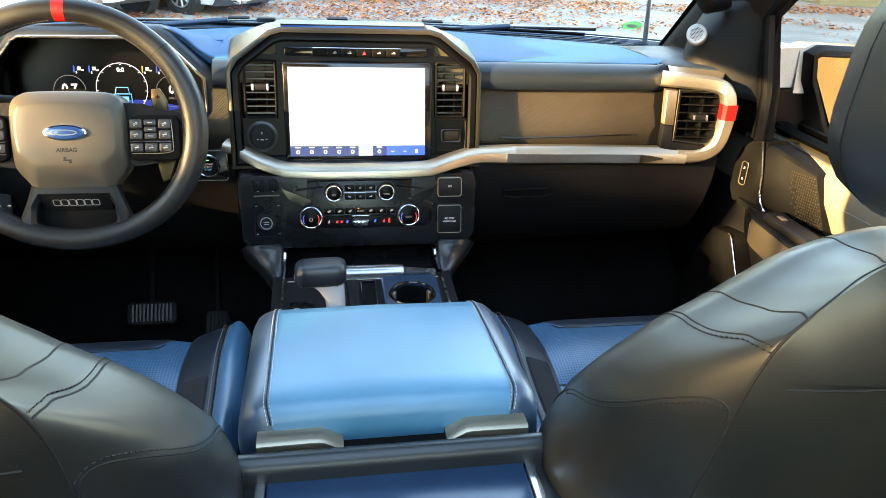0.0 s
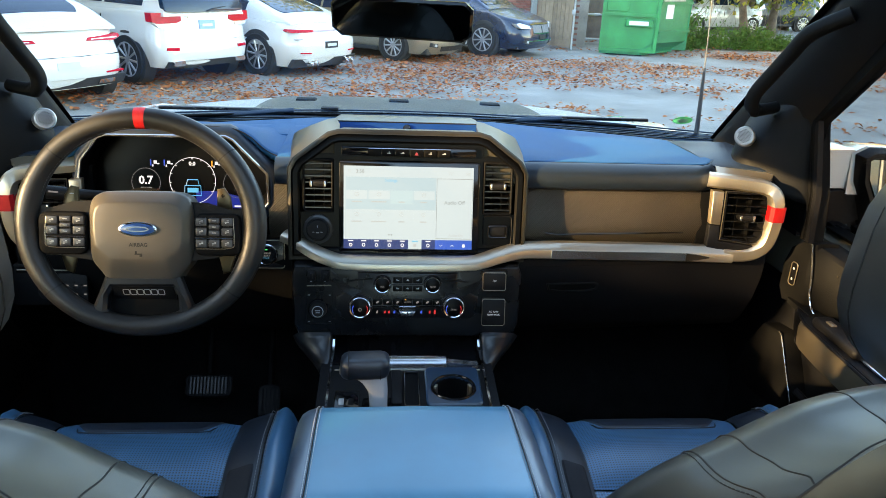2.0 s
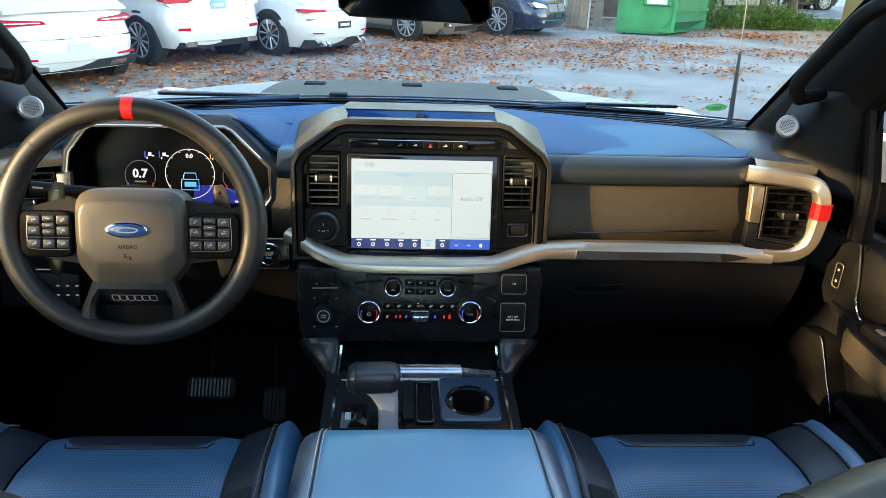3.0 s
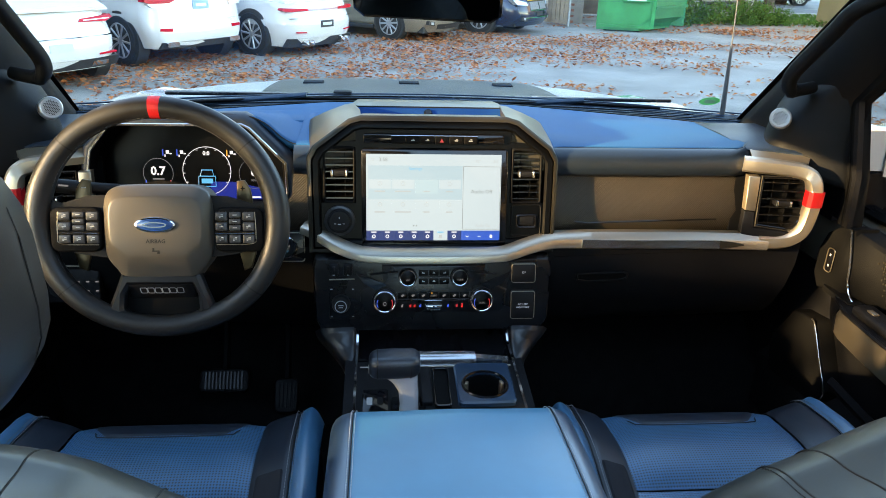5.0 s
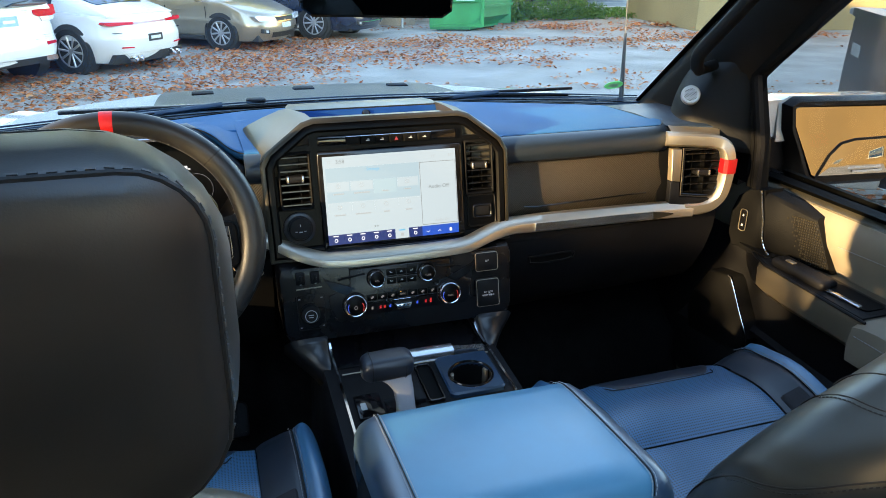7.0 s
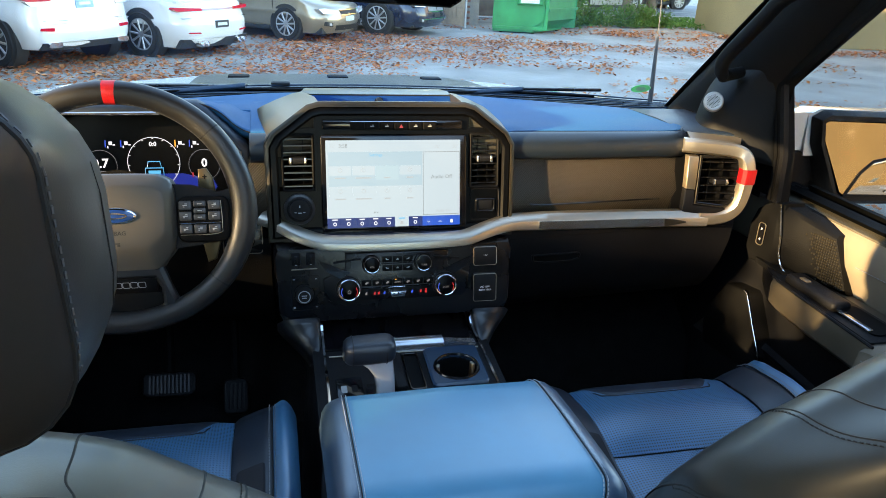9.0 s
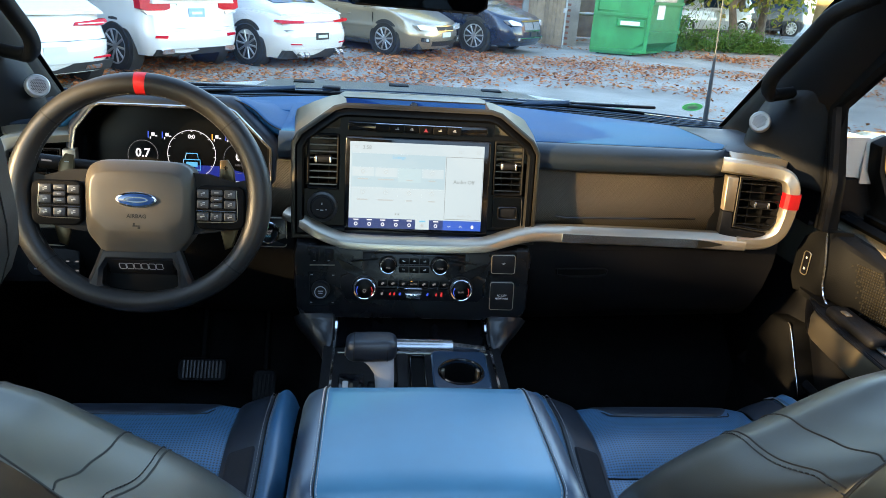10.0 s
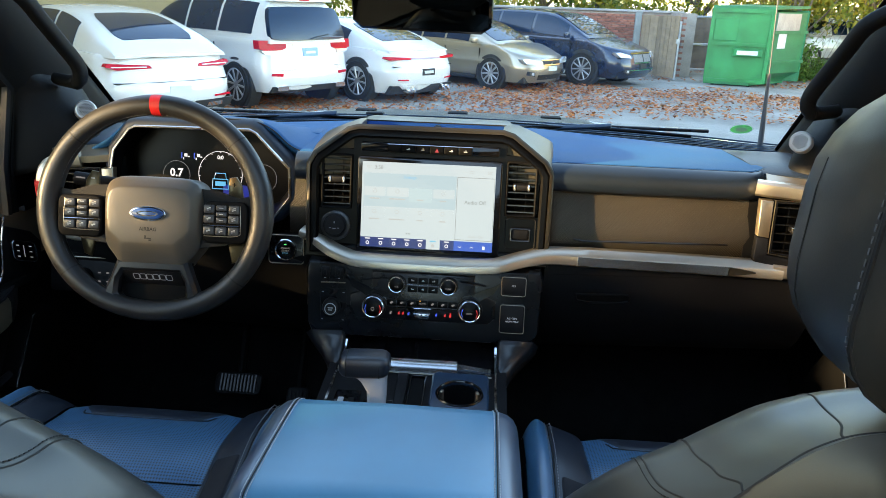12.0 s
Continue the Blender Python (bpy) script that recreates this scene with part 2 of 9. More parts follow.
def glow(name, color, s):
    m = mat(name, (0.01, 0.01, 0.012), 0.3, tone=0.01, tscale=3)
    p = m.node_tree.nodes["Principled BSDF"]
    p.inputs["Emission Color"].default_value, p.inputs["Emission Strength"].default_value = (*color, 1), s * SCREEN_LEVEL
    return m


LCD = glow("lcd_white", (0.63, 0.79, 0.89), 0.55)
LCD_BAND = glow("lcd_pale_blue", (0.52, 0.73, 0.86), 0.53)
LCD_TILE = glow("lcd_tile_blue", (0.50, 0.70, 0.80), 0.60)
LCD_TEXT = glow("lcd_grey_text", (0.30, 0.34, 0.36), 0.5)
LCD_FAINT = glow("lcd_faint_text", (0.55, 0.62, 0.66), 0.55)
LCD_BLUE = glow("lcd_blue_bar", (0.005, 0.022, 0.22), 0.5)
LCD_BLUE_HI = glow("lcd_bright_blue", (0.015, 0.10, 0.65), 0.6)
LCD_CYAN = glow("lcd_cyan", (0.10, 0.55, 0.95), 0.6)
ICON = glow("icon_white", (0.85, 0.88, 0.92), 0.8)
ICON_RED = glow("icon_red", (0.9, 0.03, 0.03), 0.40)
ICON_BLUE = glow("icon_blue", (0.04, 0.12, 0.95), 0.5)
ICON_AMBER = glow("icon_amber", (1.0, 0.42, 0.04), 0.8)
ICON_GREEN = glow("icon_green", (0.05, 0.8, 0.2), 0.7)
ICON_CYAN_DIM = glow("icon_cyan_dim", (0.10, 0.45, 0.75), 0.25)
ICON_DIM = glow("icon_dim", (0.45, 0.46, 0.48), 0.26)


# ---- building blocks ----
def finish(bm, material, name, smooth=40):
    bmesh.ops.recalc_face_normals(bm, faces=bm.faces[:])
    me = bpy.data.meshes.new(name)
    bm.to_mesh(me)
    bm.free()
    if material:
        me.materials.append(material)
    if smooth:
        me.shade_smooth()
        me.set_sharp_from_angle(angle=radians(smooth))
    return me


BASES = {}


def thing(name, label, category, base=(0, 0, 0), group="", kind=""):
    """An Empty at the thing's base; its parts are given in the place's own metres."""
    e = new(name)
    e.location = base
    e.empty_display_size = 0.05
    BASES[e] = Vector(base)
    return tagged(e, label, category, group, kind)


def part(name, bm, material, parent, label="", smooth=40):
    off = BASES[parent]
    bm.transform(Matrix.Translation(-off))
    ob = new(name, finish(bm, material, name, smooth))
    ob.parent = parent
    BASES[ob] = off
    return tagged(ob, label)


def solid(name, bm, material, label, category="", kind="", smooth=40, group=""):
    return tagged(new(name, finish(bm, material, name, smooth)), label, category, group, kind)


def add(bm, other):
    """Joins another bmesh into bm."""
    me = bpy.data.meshes.new("t")
    other.to_mesh(me)
    other.free()
    bm.from_mesh(me)
    bpy.data.meshes.remove(me)
    return bm


def rbox(c, s, r=0.004, seg=2, m=None):
    bm = bmesh.new()
    bmesh.ops.create_cube(bm, size=1, matrix=Matrix.Diagonal((*s, 1)))
    r = min(r, min(s) * 0.49)
    if r > 0:
        bmesh.ops.bevel(bm, geom=bm.edges[:], offset=r, segments=seg, profile=0.5, affect="EDGES")
    if m is not None:
        bm.transform(m)
    bm.transform(Matrix.Translation(c))
    return bm


def loft(sections, closed=True, caps=True, wrap=False):
    bm = bmesh.new()
    rows = [[bm.verts.new(p) for p in s] for s in sections]
    k = len(rows[0])
    if wrap:
        rows.append(rows[0])
    for a, b in zip(rows, rows[1:]):
        for i in range(k if closed else k - 1):
            j = (i + 1) % k
            bm.faces.new((a[i], a[j], b[j], b[i]))
    if caps and closed and not wrap:
        bm.faces.new(rows[0])
        bm.faces.new(rows[-1][::-1])
    return bm


def smooth_path(pts, n=6, closed=False):
    """Catmull-Rom through the points."""
    pts = [Vector(p) for p in pts]
    out, k = [], len(pts)
    for i in range(k if closed else k - 1):
        p0 = pts[(i - 1) % k] if closed or i else pts[0] * 2 - pts[1]
        p1, p2 = pts[i], pts[(i + 1) % k]
        p3 = pts[(i + 2) % k] if closed or i + 2 < k else p2 * 2 - p1
        for j in range(n):
            u = j / n
            out.append(0.5 * (2 * p1 + (p2 - p0) * u + (2 * p0 - 5 * p1 + 4 * p2 - p3) * u * u + (3 * p1 - p0 - 3 * p2 + p3) * u ** 3))
    if not closed:
        out.append(pts[-1])
    return out


def sweep(path, profile, normal=(0, -1, 0), closed=False, size=None):
    """Profile points (a, b): a to the side of the path, b along the normal."""
    path = [Vector(p) for p in path]
    nrm, k, secs = Vector(normal), len(path), []
    for i, p in enumerate(path):
        a = path[(i - 1) % k] if closed or i else p
        b = path[(i + 1) % k] if closed or i + 1 < k else p
        tan = (b - a).normalized()
        side = tan.cross(nrm)
        side = side.normalized() if side.length > 1e-4 else Vector((1, 0, 0))
        up = side.cross(tan).normalized()
        q = size(p) if size else 1.0
        secs.append([p + side * (u * q) + up * v for u, v in profile])
    return loft(secs, wrap=closed)


def circle(r, n=8, ry=None):
    return [(r * math.cos(2 * math.pi * i / n), (ry or r) * math.sin(2 * math.pi * i / n)) for i in range(n)]


def tube(path, r, n=8, closed=False, normal=(0.13, 0.21, 0.97)):
    return sweep(path, circle(r, n), normal, closed)


def rrect(w, h, r, n=3):
    """A rounded rectangle as (u, v), w by h."""
    out = []
    for cx, cy, a0 in ((w / 2 - r, h / 2 - r, 0), (-w / 2 + r, h / 2 - r, 90), (-w / 2 + r, -h / 2 + r, 180), (w / 2 - r, -h / 2 + r, 270)):
        for i in range(n + 1):
            a = radians(a0 + 90 * i / n)
            out.append((cx + r * math.cos(a), cy + r * math.sin(a)))
    return out


def inset(outline, d):
    """Moves a closed outline (counter-clockwise) inwards by d."""
    k, out = len(outline), []
    for i, p in enumerate(outline):
        p = Vector(p)
        a, b = (p - Vector(outline[i - 1])), (Vector(outline[(i + 1) % k]) - p)
        a, b = a.normalized(), b.normalized()
        n1, n2 = Vector((-a.y, a.x)), Vector((-b.y, b.x))
        h = n1 + n2
        h = h / max(0.35, h.dot(n1)) if h.length > 1e-5 else n1
        out.append(tuple(p + h * d))
    return out


def plate(outline, f, d0, d1, bevel=0.0):
    """A flat plate: the outline (u, v) put in place by f(u, v, d), from depth d0 (front) to d1 (back)."""
    secs = []
    if bevel:
        secs.append([f(u, v, d0) for u, v in inset(outline, bevel)])
        secs.append([f(u, v, d0 + bevel * 0.35 * (1 if d1 > d0 else -1)) for u, v in inset(outline, bevel * 0.3)])
        secs.append([f(u, v, d0 + bevel * (1 if d1 > d0 else -1)) for u, v in outline])
    else:
        secs.append([f(u, v, d0) for u, v in outline])
    secs.append([f(u, v, d1) for u, v in outline])
    return loft(secs)


def ring(outer, inner, f, d0, d1, bevel=0.0):
    """A frame between two outlines with the same number of points."""
    s = 1 if d1 > d0 else -1
    secs = [[f(u, v, d1) for u, v in outer], [f(u, v, d0 + s * bevel) for u, v in outer]]
    if bevel:
        secs.append([f(u, v, d0) for u, v in inset(outer, bevel)])
        secs.append([f(u, v, d0) for u, v in inset(inner, -bevel)])
    secs.append([f(u, v, d0 + s * bevel) for u, v in inner])
    secs.append([f(u, v, d1) for u, v in inner])
    return loft(secs, wrap=True)


def lathe(profile, c=(0, 0, 0), axis=(0, 0, 1), n=24):
    """Turns a profile of (radius, height) round an axis through c."""
    q = Vector(axis).normalized().to_track_quat("Z", "Y")
    secs = []
    for r, h in profile:
        secs.append([Vector(c) + q @ Vector((max(r, 1e-4) * math.cos(2 * math.pi * i / n), max(r, 1e-4) * math.sin(2 * math.pi * i / n), h)) for i in range(n)])
    return loft(secs)


def words(text, size, f, d=0.0004, bold=0.0):
    """Raised lettering, centred, put in place by f(u, v, d)."""
    cu = bpy.data.curves.new("t", "FONT")
    cu.body, cu.size, cu.align_x, cu.align_y, cu.resolution_u = text, size, "CENTER", "CENTER", 2
    cu.offset = bold
    ob = bpy.data.objects.new("t", cu)
    me = bpy.data.meshes.new_from_object(ob)
    bm = bmesh.new()
    bm.from_mesh(me)
    for v in bm.verts:
        v.co = f(v.co.x, v.co.y, -d)
    bpy.data.objects.remove(ob)
    bpy.data.curves.remove(cu)
    bpy.data.meshes.remove(me)
    return bm


def bars(rects, f, d=0.0004):
    """Small flat bars (u, v, w, h)."""
    bm = bmesh.new()
    for u, v, w, h in rects:
        add(bm, plate([(u - w / 2, v - h / 2), (u + w / 2, v - h / 2), (u + w / 2, v + h / 2), (u - w / 2, v + h / 2)], f, -d, 0))
    return bm


def stitch_row(path, step=0.006, length=0.0036, r=0.0007):
    """Separate stitches along a path."""
    bm = bmesh.new()
    path = [Vector(p) for p in path]
    run, nxt = 0.0, 0.0
    for a, b in zip(path, path[1:]):
        d = (b - a).length
        if d < 1e-6:
            continue
        t = (b - a) / d
        while nxt < run + d:
            p = a + t * (nxt - run)
            add_stick(bm, p, p + t * length, r)
            nxt += step
        run += d
    return bm


def add_stick(bm, a, b, r):
    t = (b - a).normalized()
    s = t.cross(Vector((0.1, 0.2, 0.97))).normalized()
    u = s.cross(t)
    ra = [bm.verts.new(a + s * r * x + u * r * y) for x, y in ((1, 0), (0, 1), (-1, 0), (0, -1))]
    rb = [bm.verts.new(b + s * r * x + u * r * y) for x, y in ((1, 0), (0, 1), (-1, 0), (0, -1))]
    for i in range(4):
        bm.faces.new((ra[i], ra[(i + 1) % 4], rb[(i + 1) % 4], rb[i]))
    bm.faces.new(ra[::-1])
    bm.faces.new(rb)



# ---- the cab: dashboard ----
def yf(x):
    """Front edge of the padded dash top."""
    return 1.398 + max(0.0, abs(x) - 0.23) * 0.080


def on_screen(u, v, d):
    return Vector((u, 1.361 + (v - 1.42) * 0.212 + d, v))


def on_stack(u, v, d):
    return Vector((u, 1.316 + (v - 1.315) * 0.22 + d, v))


def moved(f, cu, cv):
    return lambda u, v, d: f(u + cu, v + cv, d)


def build_dashboard():
    t = thing("dashboard", "dark padded dashboard with stitched top and satin silver trim", "dashboard", (0, 1.6, 1.3))
    # padded top, one long roll from pillar to pillar
    def pad_edge(x):
        """Front edge of the roll; hidden behind the screen housing and the gauge hood."""
        e = yf(x) + max(0.0, abs(x) - 0.640) * 1.2
        if abs(x) < 0.231:
            return 1.50
        if x < -0.67:
            return max(e, 1.50)
        return 1.60 if -0.67 < x < -0.266 else e
    xs = [-0.86, -0.80, -0.74, -0.70, -0.672, -0.668, -0.5, -0.35, -0.268, -0.264, -0.25, -0.234, -0.229, -0.1, 0, 0.1, 0.229, 0.234, 0.35, 0.5, 0.6, 0.645, 0.66, 0.672, 0.685, 0.70, 0.74, 0.80, 0.86]
    drop = lambda x: max(0, abs(x) - 0.24) * 0.02 + max(0, abs(x) - 0.70) * 0.10
    rear = lambda x: min(1.90, 1.95 - 0.285 * abs(x)) - max(0.0, abs(x) - 0.63) * 0.3
    secs = []
    for x in xs:
        e = pad_edge(x)
        b = rear(x)
        e = min(e, b - 0.12)
        run = b - 0.01 - (e + 0.038)
        prof = [(b + 0.03, 1.566), (b + 0.004, 1.576)] + [(e + 0.038 + run * q, z) for q, z in ((1.0, 1.580), (0.7, 1.5835), (0.35, 1.587), (0.15, 1.589), (0.04, 1.589), (0.0, 1.5885))] + [(e + 0.0345, 1.585), (e + 0.035, 1.56), (b, 1.50)]
        secs.append([Vector((x, y, z - drop(x))) for y, z in prof])
    part("top_pad", loft(secs), DASH_PAD, t, "black padded dash top with sky blue painted in")
    for x0, x1 in ((0.232, 0.86), (-0.266, -0.232), (-0.86, -0.671)):
        run = sorted({x0, x1, *[x for x in xs if x0 < x < x1], *np.linspace(x0, x1, 14)})
        prof = ((0.0335, 1.584), (0.0315, 1.5885), (0.022, 1.5868), (0.0105, 1.5795), (0.0030, 1.569), (0.0, 1.557), (0.0015, 1.5465), (0.0065, 1.5390), (0.020, 1.5350), (0.060, 1.535), (0.060, 1.575))
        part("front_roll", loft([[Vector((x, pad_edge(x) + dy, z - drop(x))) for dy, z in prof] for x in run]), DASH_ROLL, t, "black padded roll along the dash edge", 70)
    # stitched seams of the pad
    for sgn in (-1, 1):
        line = [Vector((sgn * x, yf(x) + 0.0330 + (max(0, x - 0.640) * 1.2), 1.5878 - drop(x))) for x in np.linspace(0.245 if sgn > 0 else 0.672, 0.69, 24)]
        part("pad_seam", tube(line, 0.0014, 5), SEAM, t)
        line = [Vector((sgn * x, yf(x) + 0.0410 + (max(0, x - 0.640) * 1.2), 1.5890 - drop(x))) for x in np.linspace(0.25 if sgn > 0 else 0.675, 0.69, 24)]
        part("pad_stitching", stitch_row(line, 0.0055, 0.0034, 0.0005), DASH_PAD, t)
    # defroster vent and cowl edge at the foot of the windscreen
    part("defroster_vent", loft([[Vector((x, rear(x) + dy, z - drop(x))) for dy, z in ((0.004, 1.570), (0.005, 1.579), (0.022, 1.577), (0.026, 1.566))] for x in np.linspace(-0.70, 0.70, 21)]), PLASTIC_DARK, t)
    # raised middle hump behind the screen housing
    secs = []
    for y, w, z0, z1 in ((1.425, 0.150, 1.58, 1.630), (1.44, 0.152, 1.58, 1.618), (1.590, 0.162, 1.58, 1.603), (1.610, 0.166, 1.58, 1.6245), (1.64, 0.164, 1.58, 1.6265), (1.74, 0.15, 1.57, 1.612), (1.80, 0.145, 1.57, 1.575)):
        secs.append([Vector((-w - 0.01, y, z0)), Vector((-w, y, z1)), Vector((w, y, z1)), Vector((w + 0.01, y, z0))])
    part("centre_hump", loft(secs), HUMP_SKY, t)
    part("hump_cover", loft([[Vector((x, y, z + dz)) for x, dz in ((-w, -0.004), (-w + 0.006, 0.002), (w - 0.006, 0.002), (w, -0.004), (w - 0.01, -0.006), (0.01 - w, -0.006))] for y, w, z in ((1.612, 0.1655, 1.6255), (1.64, 0.164, 1.6280), (1.70, 0.158, 1.6220), (1.745, 0.150, 1.612))]), BEZEL, t, "bronze-grey cover over the hump", 60)
    part("light_sensor", lathe([(0.0001, 0.006), (0.006, 0.006), (0.009, 0.003), (0.0095, 0)], (0, 1.6010, 1.6150), (0, -0.75, 0.65), 16), PIANO, t)
    # woven trim, passenger's side and the strip beside the wheel
    def woven(x0, x1, name):
        secs = []
        for x in np.linspace(x0, x1, 12):
            e = yf(x) + 0.010
            secs.append([Vector((x, y, z)) for y, z in ((e + 0.03, 1.545), (e + 0.014, 1.543), (e + 0.010, 1.53), (e + 0.003, 1.49), (e - 0.002, 1.455), (e - 0.002, 1.436), (e + 0.002, 1.418), (e + 0.008, 1.402), (e + 0.02, 1.395), (e + 0.03, 1.395))])
        part(name, loft(secs), CARBON, t, "dark woven-pattern trim panel")
    woven(0.242, 0.654, "woven_panel")
    woven(-0.282, -0.236, "woven_panel")
    crease = [Vector((x, yf(x) + 0.0075, 1.437 + 0.004 * (x < 0.3))) for x in np.linspace(0.29, 0.60, 14)]
    part("panel_crease", tube(crease, 0.0016, 5), PIANO, t)
    # satin bar across the dash with its loops round the outer vents
    bar = [(-0.252, 1.394, 1.433), (-0.225, 1.376, 1.428), (-0.185, 1.349, 1.413), (-0.150, 1.335, 1.404), (-0.125, 1.330, 1.401), (-0.06, 1.326, 1.400), (0.06, 1.326, 1.400), (0.125, 1.330, 1.401), (0.150, 1.335, 1.404), (0.19, 1.349, 1.412), (0.235, 1.361, 1.418), (0.285, 1.370, 1.416),
           (0.40, 1.382, 1.411), (0.52, 1.393, 1.406), (0.62, 1.399, 1.402), (0.70, 1.398, 1.400)]
    loop = [(0.68, 1.3985, 1.4005), (0.72, 1.395, 1.4015), (0.748, 1.389, 1.411), (0.767, 1.384, 1.437), (0.772, 1.381, 1.495), (0.767, 1.386, 1.533), (0.750, 1.398, 1.550), (0.705, 1.410, 1.5555), (0.66, 1.420, 1.5575), (0.634, 1.430, 1.558)]
    prof = [(-0.0170, -0.016), (-0.0165, -0.003), (-0.0060, 0.0085), (-0.0035, 0.0100), (0.0130, 0.0105), (0.0160, 0.0070), (0.0165, -0.012)]
    slim = [(-0.0150, -0.014), (-0.0152, 0.001), (-0.0100, 0.0075), (-0.001, 0.0090), (0.0100, 0.0080), (0.0145, 0.003), (0.0148, -0.014)]
    part("silver_bar", sweep(smooth_path(bar, 6), prof, size=lambda p: 0.72 + 0.30 * min(1.0, max(0.0, (p.x - 0.12) / 0.20))), BAR_SILVER, t, "satin silver trim bar")
    part("vent_loop", sweep(smooth_path(loop, 6), slim), BAR_SILVER, t, "satin silver vent surround")
    left = [(-x, y, z) for x, y, z in loop[:-2][::-1]]
    part("silver_bar", sweep(smooth_path(left, 6), slim), BAR_SILVER, t, "satin silver vent surround")
    for sgn in (1, -1):
        part("vent_shelf", loft([[Vector((sgn * 0.652, 1.424, 1.5635)), Vector((sgn * 0.752, 1.402, 1.5570)), Vector((sgn * 0.79, 1.455, 1.570)), Vector((sgn * 0.668, 1.485, 1.5795))],
                                 [Vector((sgn * 0.652, 1.424, 1.5500)), Vector((sgn * 0.750, 1.402, 1.5440)), Vector((sgn * 0.79, 1.455, 1.545)), Vector((sgn * 0.668, 1.485, 1.55))]]), SILVER, t, "satin shelf over the vent")
        part("corner_pad", loft([[Vector((sgn * x, y, z)) for y, z in ((y0, 1.55), (y0 - 0.004, z0 - 0.004), (y0 + 0.004, z0), (1.60, z0 + 0.001), (1.74, 1.572), (1.74, 1.55))] for x, y0, z0 in ((0.655, 1.480, 1.5800), (0.70, 1.472, 1.5800), (0.75, 1.462, 1.5785), (0.79, 1.455, 1.5765), (0.85, 1.45, 1.570))]), DASH_HOOD, t, "padded dash corner", 70)
        band = sweep([Vector((sgn * 0.7722, 1.3808, z)) for z in (1.484, 1.492, 1.50, 1.508, 1.516)], [(-0.0165, -0.014), (-0.0168, 0.002), (-0.0110, 0.0090), (-0.001, 0.0105), (0.0112, 0.0095), (0.0160, 0.004), (0.0162, -0.014)])
        part("red_band", band, RED_PAINT, t, "bright red accent band")
    # polished facet let into the bar, with its dark pointed tip
    fx = [Vector((0.296, 1.3600, 1.4125)), Vector((0.40, 1.3708, 1.4070)), Vector((0.50, 1.3800, 1.4030)), Vector((0.592, 1.3862, 1.3990))]
    part("polished_facet", sweep(fx, [(-0.0085, -0.003), (-0.0085, 0.0012), (0.0085, 0.0022), (0.0085, -0.003)]), SILVER_BRIGHT, t)
    tip = [Vector((0.594, 1.3860, 1.3990)), Vector((0.618, 1.3870, 1.3985)), Vector((0.646, 1.3874, 1.3980))]
    secs = []
    for p, w in zip(tip, (0.0085, 0.006, 0.001)):
        secs.append([p + Vector((0, 0.004, -w)), p + Vector((0, -0.002, -w)), p + Vector((0, -0.002, w)), p + Vector((0, 0.004, w))])
    part("facet_tip", loft(secs), BEZEL, t)
    # lower dash: knee panel and glovebox face
    def lower(x0, x1, name, label, m):
        secs = []
        for x in np.linspace(x0, x1, 8):
            e = yf(x)
            secs.append([Vector((x, y, z)) for y, z in ((e + 0.02, 1.40), (e - 0.004, 1.392), (e - 0.010, 1.375), (e - 0.006, 1.33), (e + 0.012, 1.27), (e + 0.045, 1.21), (e + 0.075, 1.175), (e + 0.10, 1.165), (e + 0.30, 1.16), (e + 0.30, 1.40))])
        return part(name, loft(secs), m, t, label)
    lower(0.236, 0.80, "glovebox_face", "black soft glovebox face", PLASTIC)
    lower(-0.80, -0.236, "knee_panel", "black knee panel under the steering wheel", PLASTIC_DARK)
    # glovebox handle: a shallow scoop with a lip
    f = lambda u, v, d: Vector((u, yf(u) - 0.006 + (1.33 - v) * 0.25 + d, v))
    hp = [(0.300, 1.331), (0.306, 1.312), (0.335, 1.307), (0.395, 1.307), (0.416, 1.312), (0.418, 1.325), (0.408, 1.331)]
    part("glovebox_handle", ring(hp, inset(hp, 0.004), f, -0.004, 0.01, 0.0012), PLASTIC, t)
    part("handle_scoop", plate(inset(hp, 0.004), f, -0.0012, 0.01), HOLE, t)
    part("handle_lip", tube([f(0.305, 1.3295, -0.004), f(0.36, 1.330, -0.005), f(0.41, 1.3295, -0.004)], 0.0016, 6), PLASTIC, t)
    gap = [Vector((x, yf(x) - 0.0085, 1.371)) for x in np.linspace(0.25, 0.775, 20)]
    part("glovebox_gap", tube(gap, 0.0016, 5), HOLE, t)
    return t


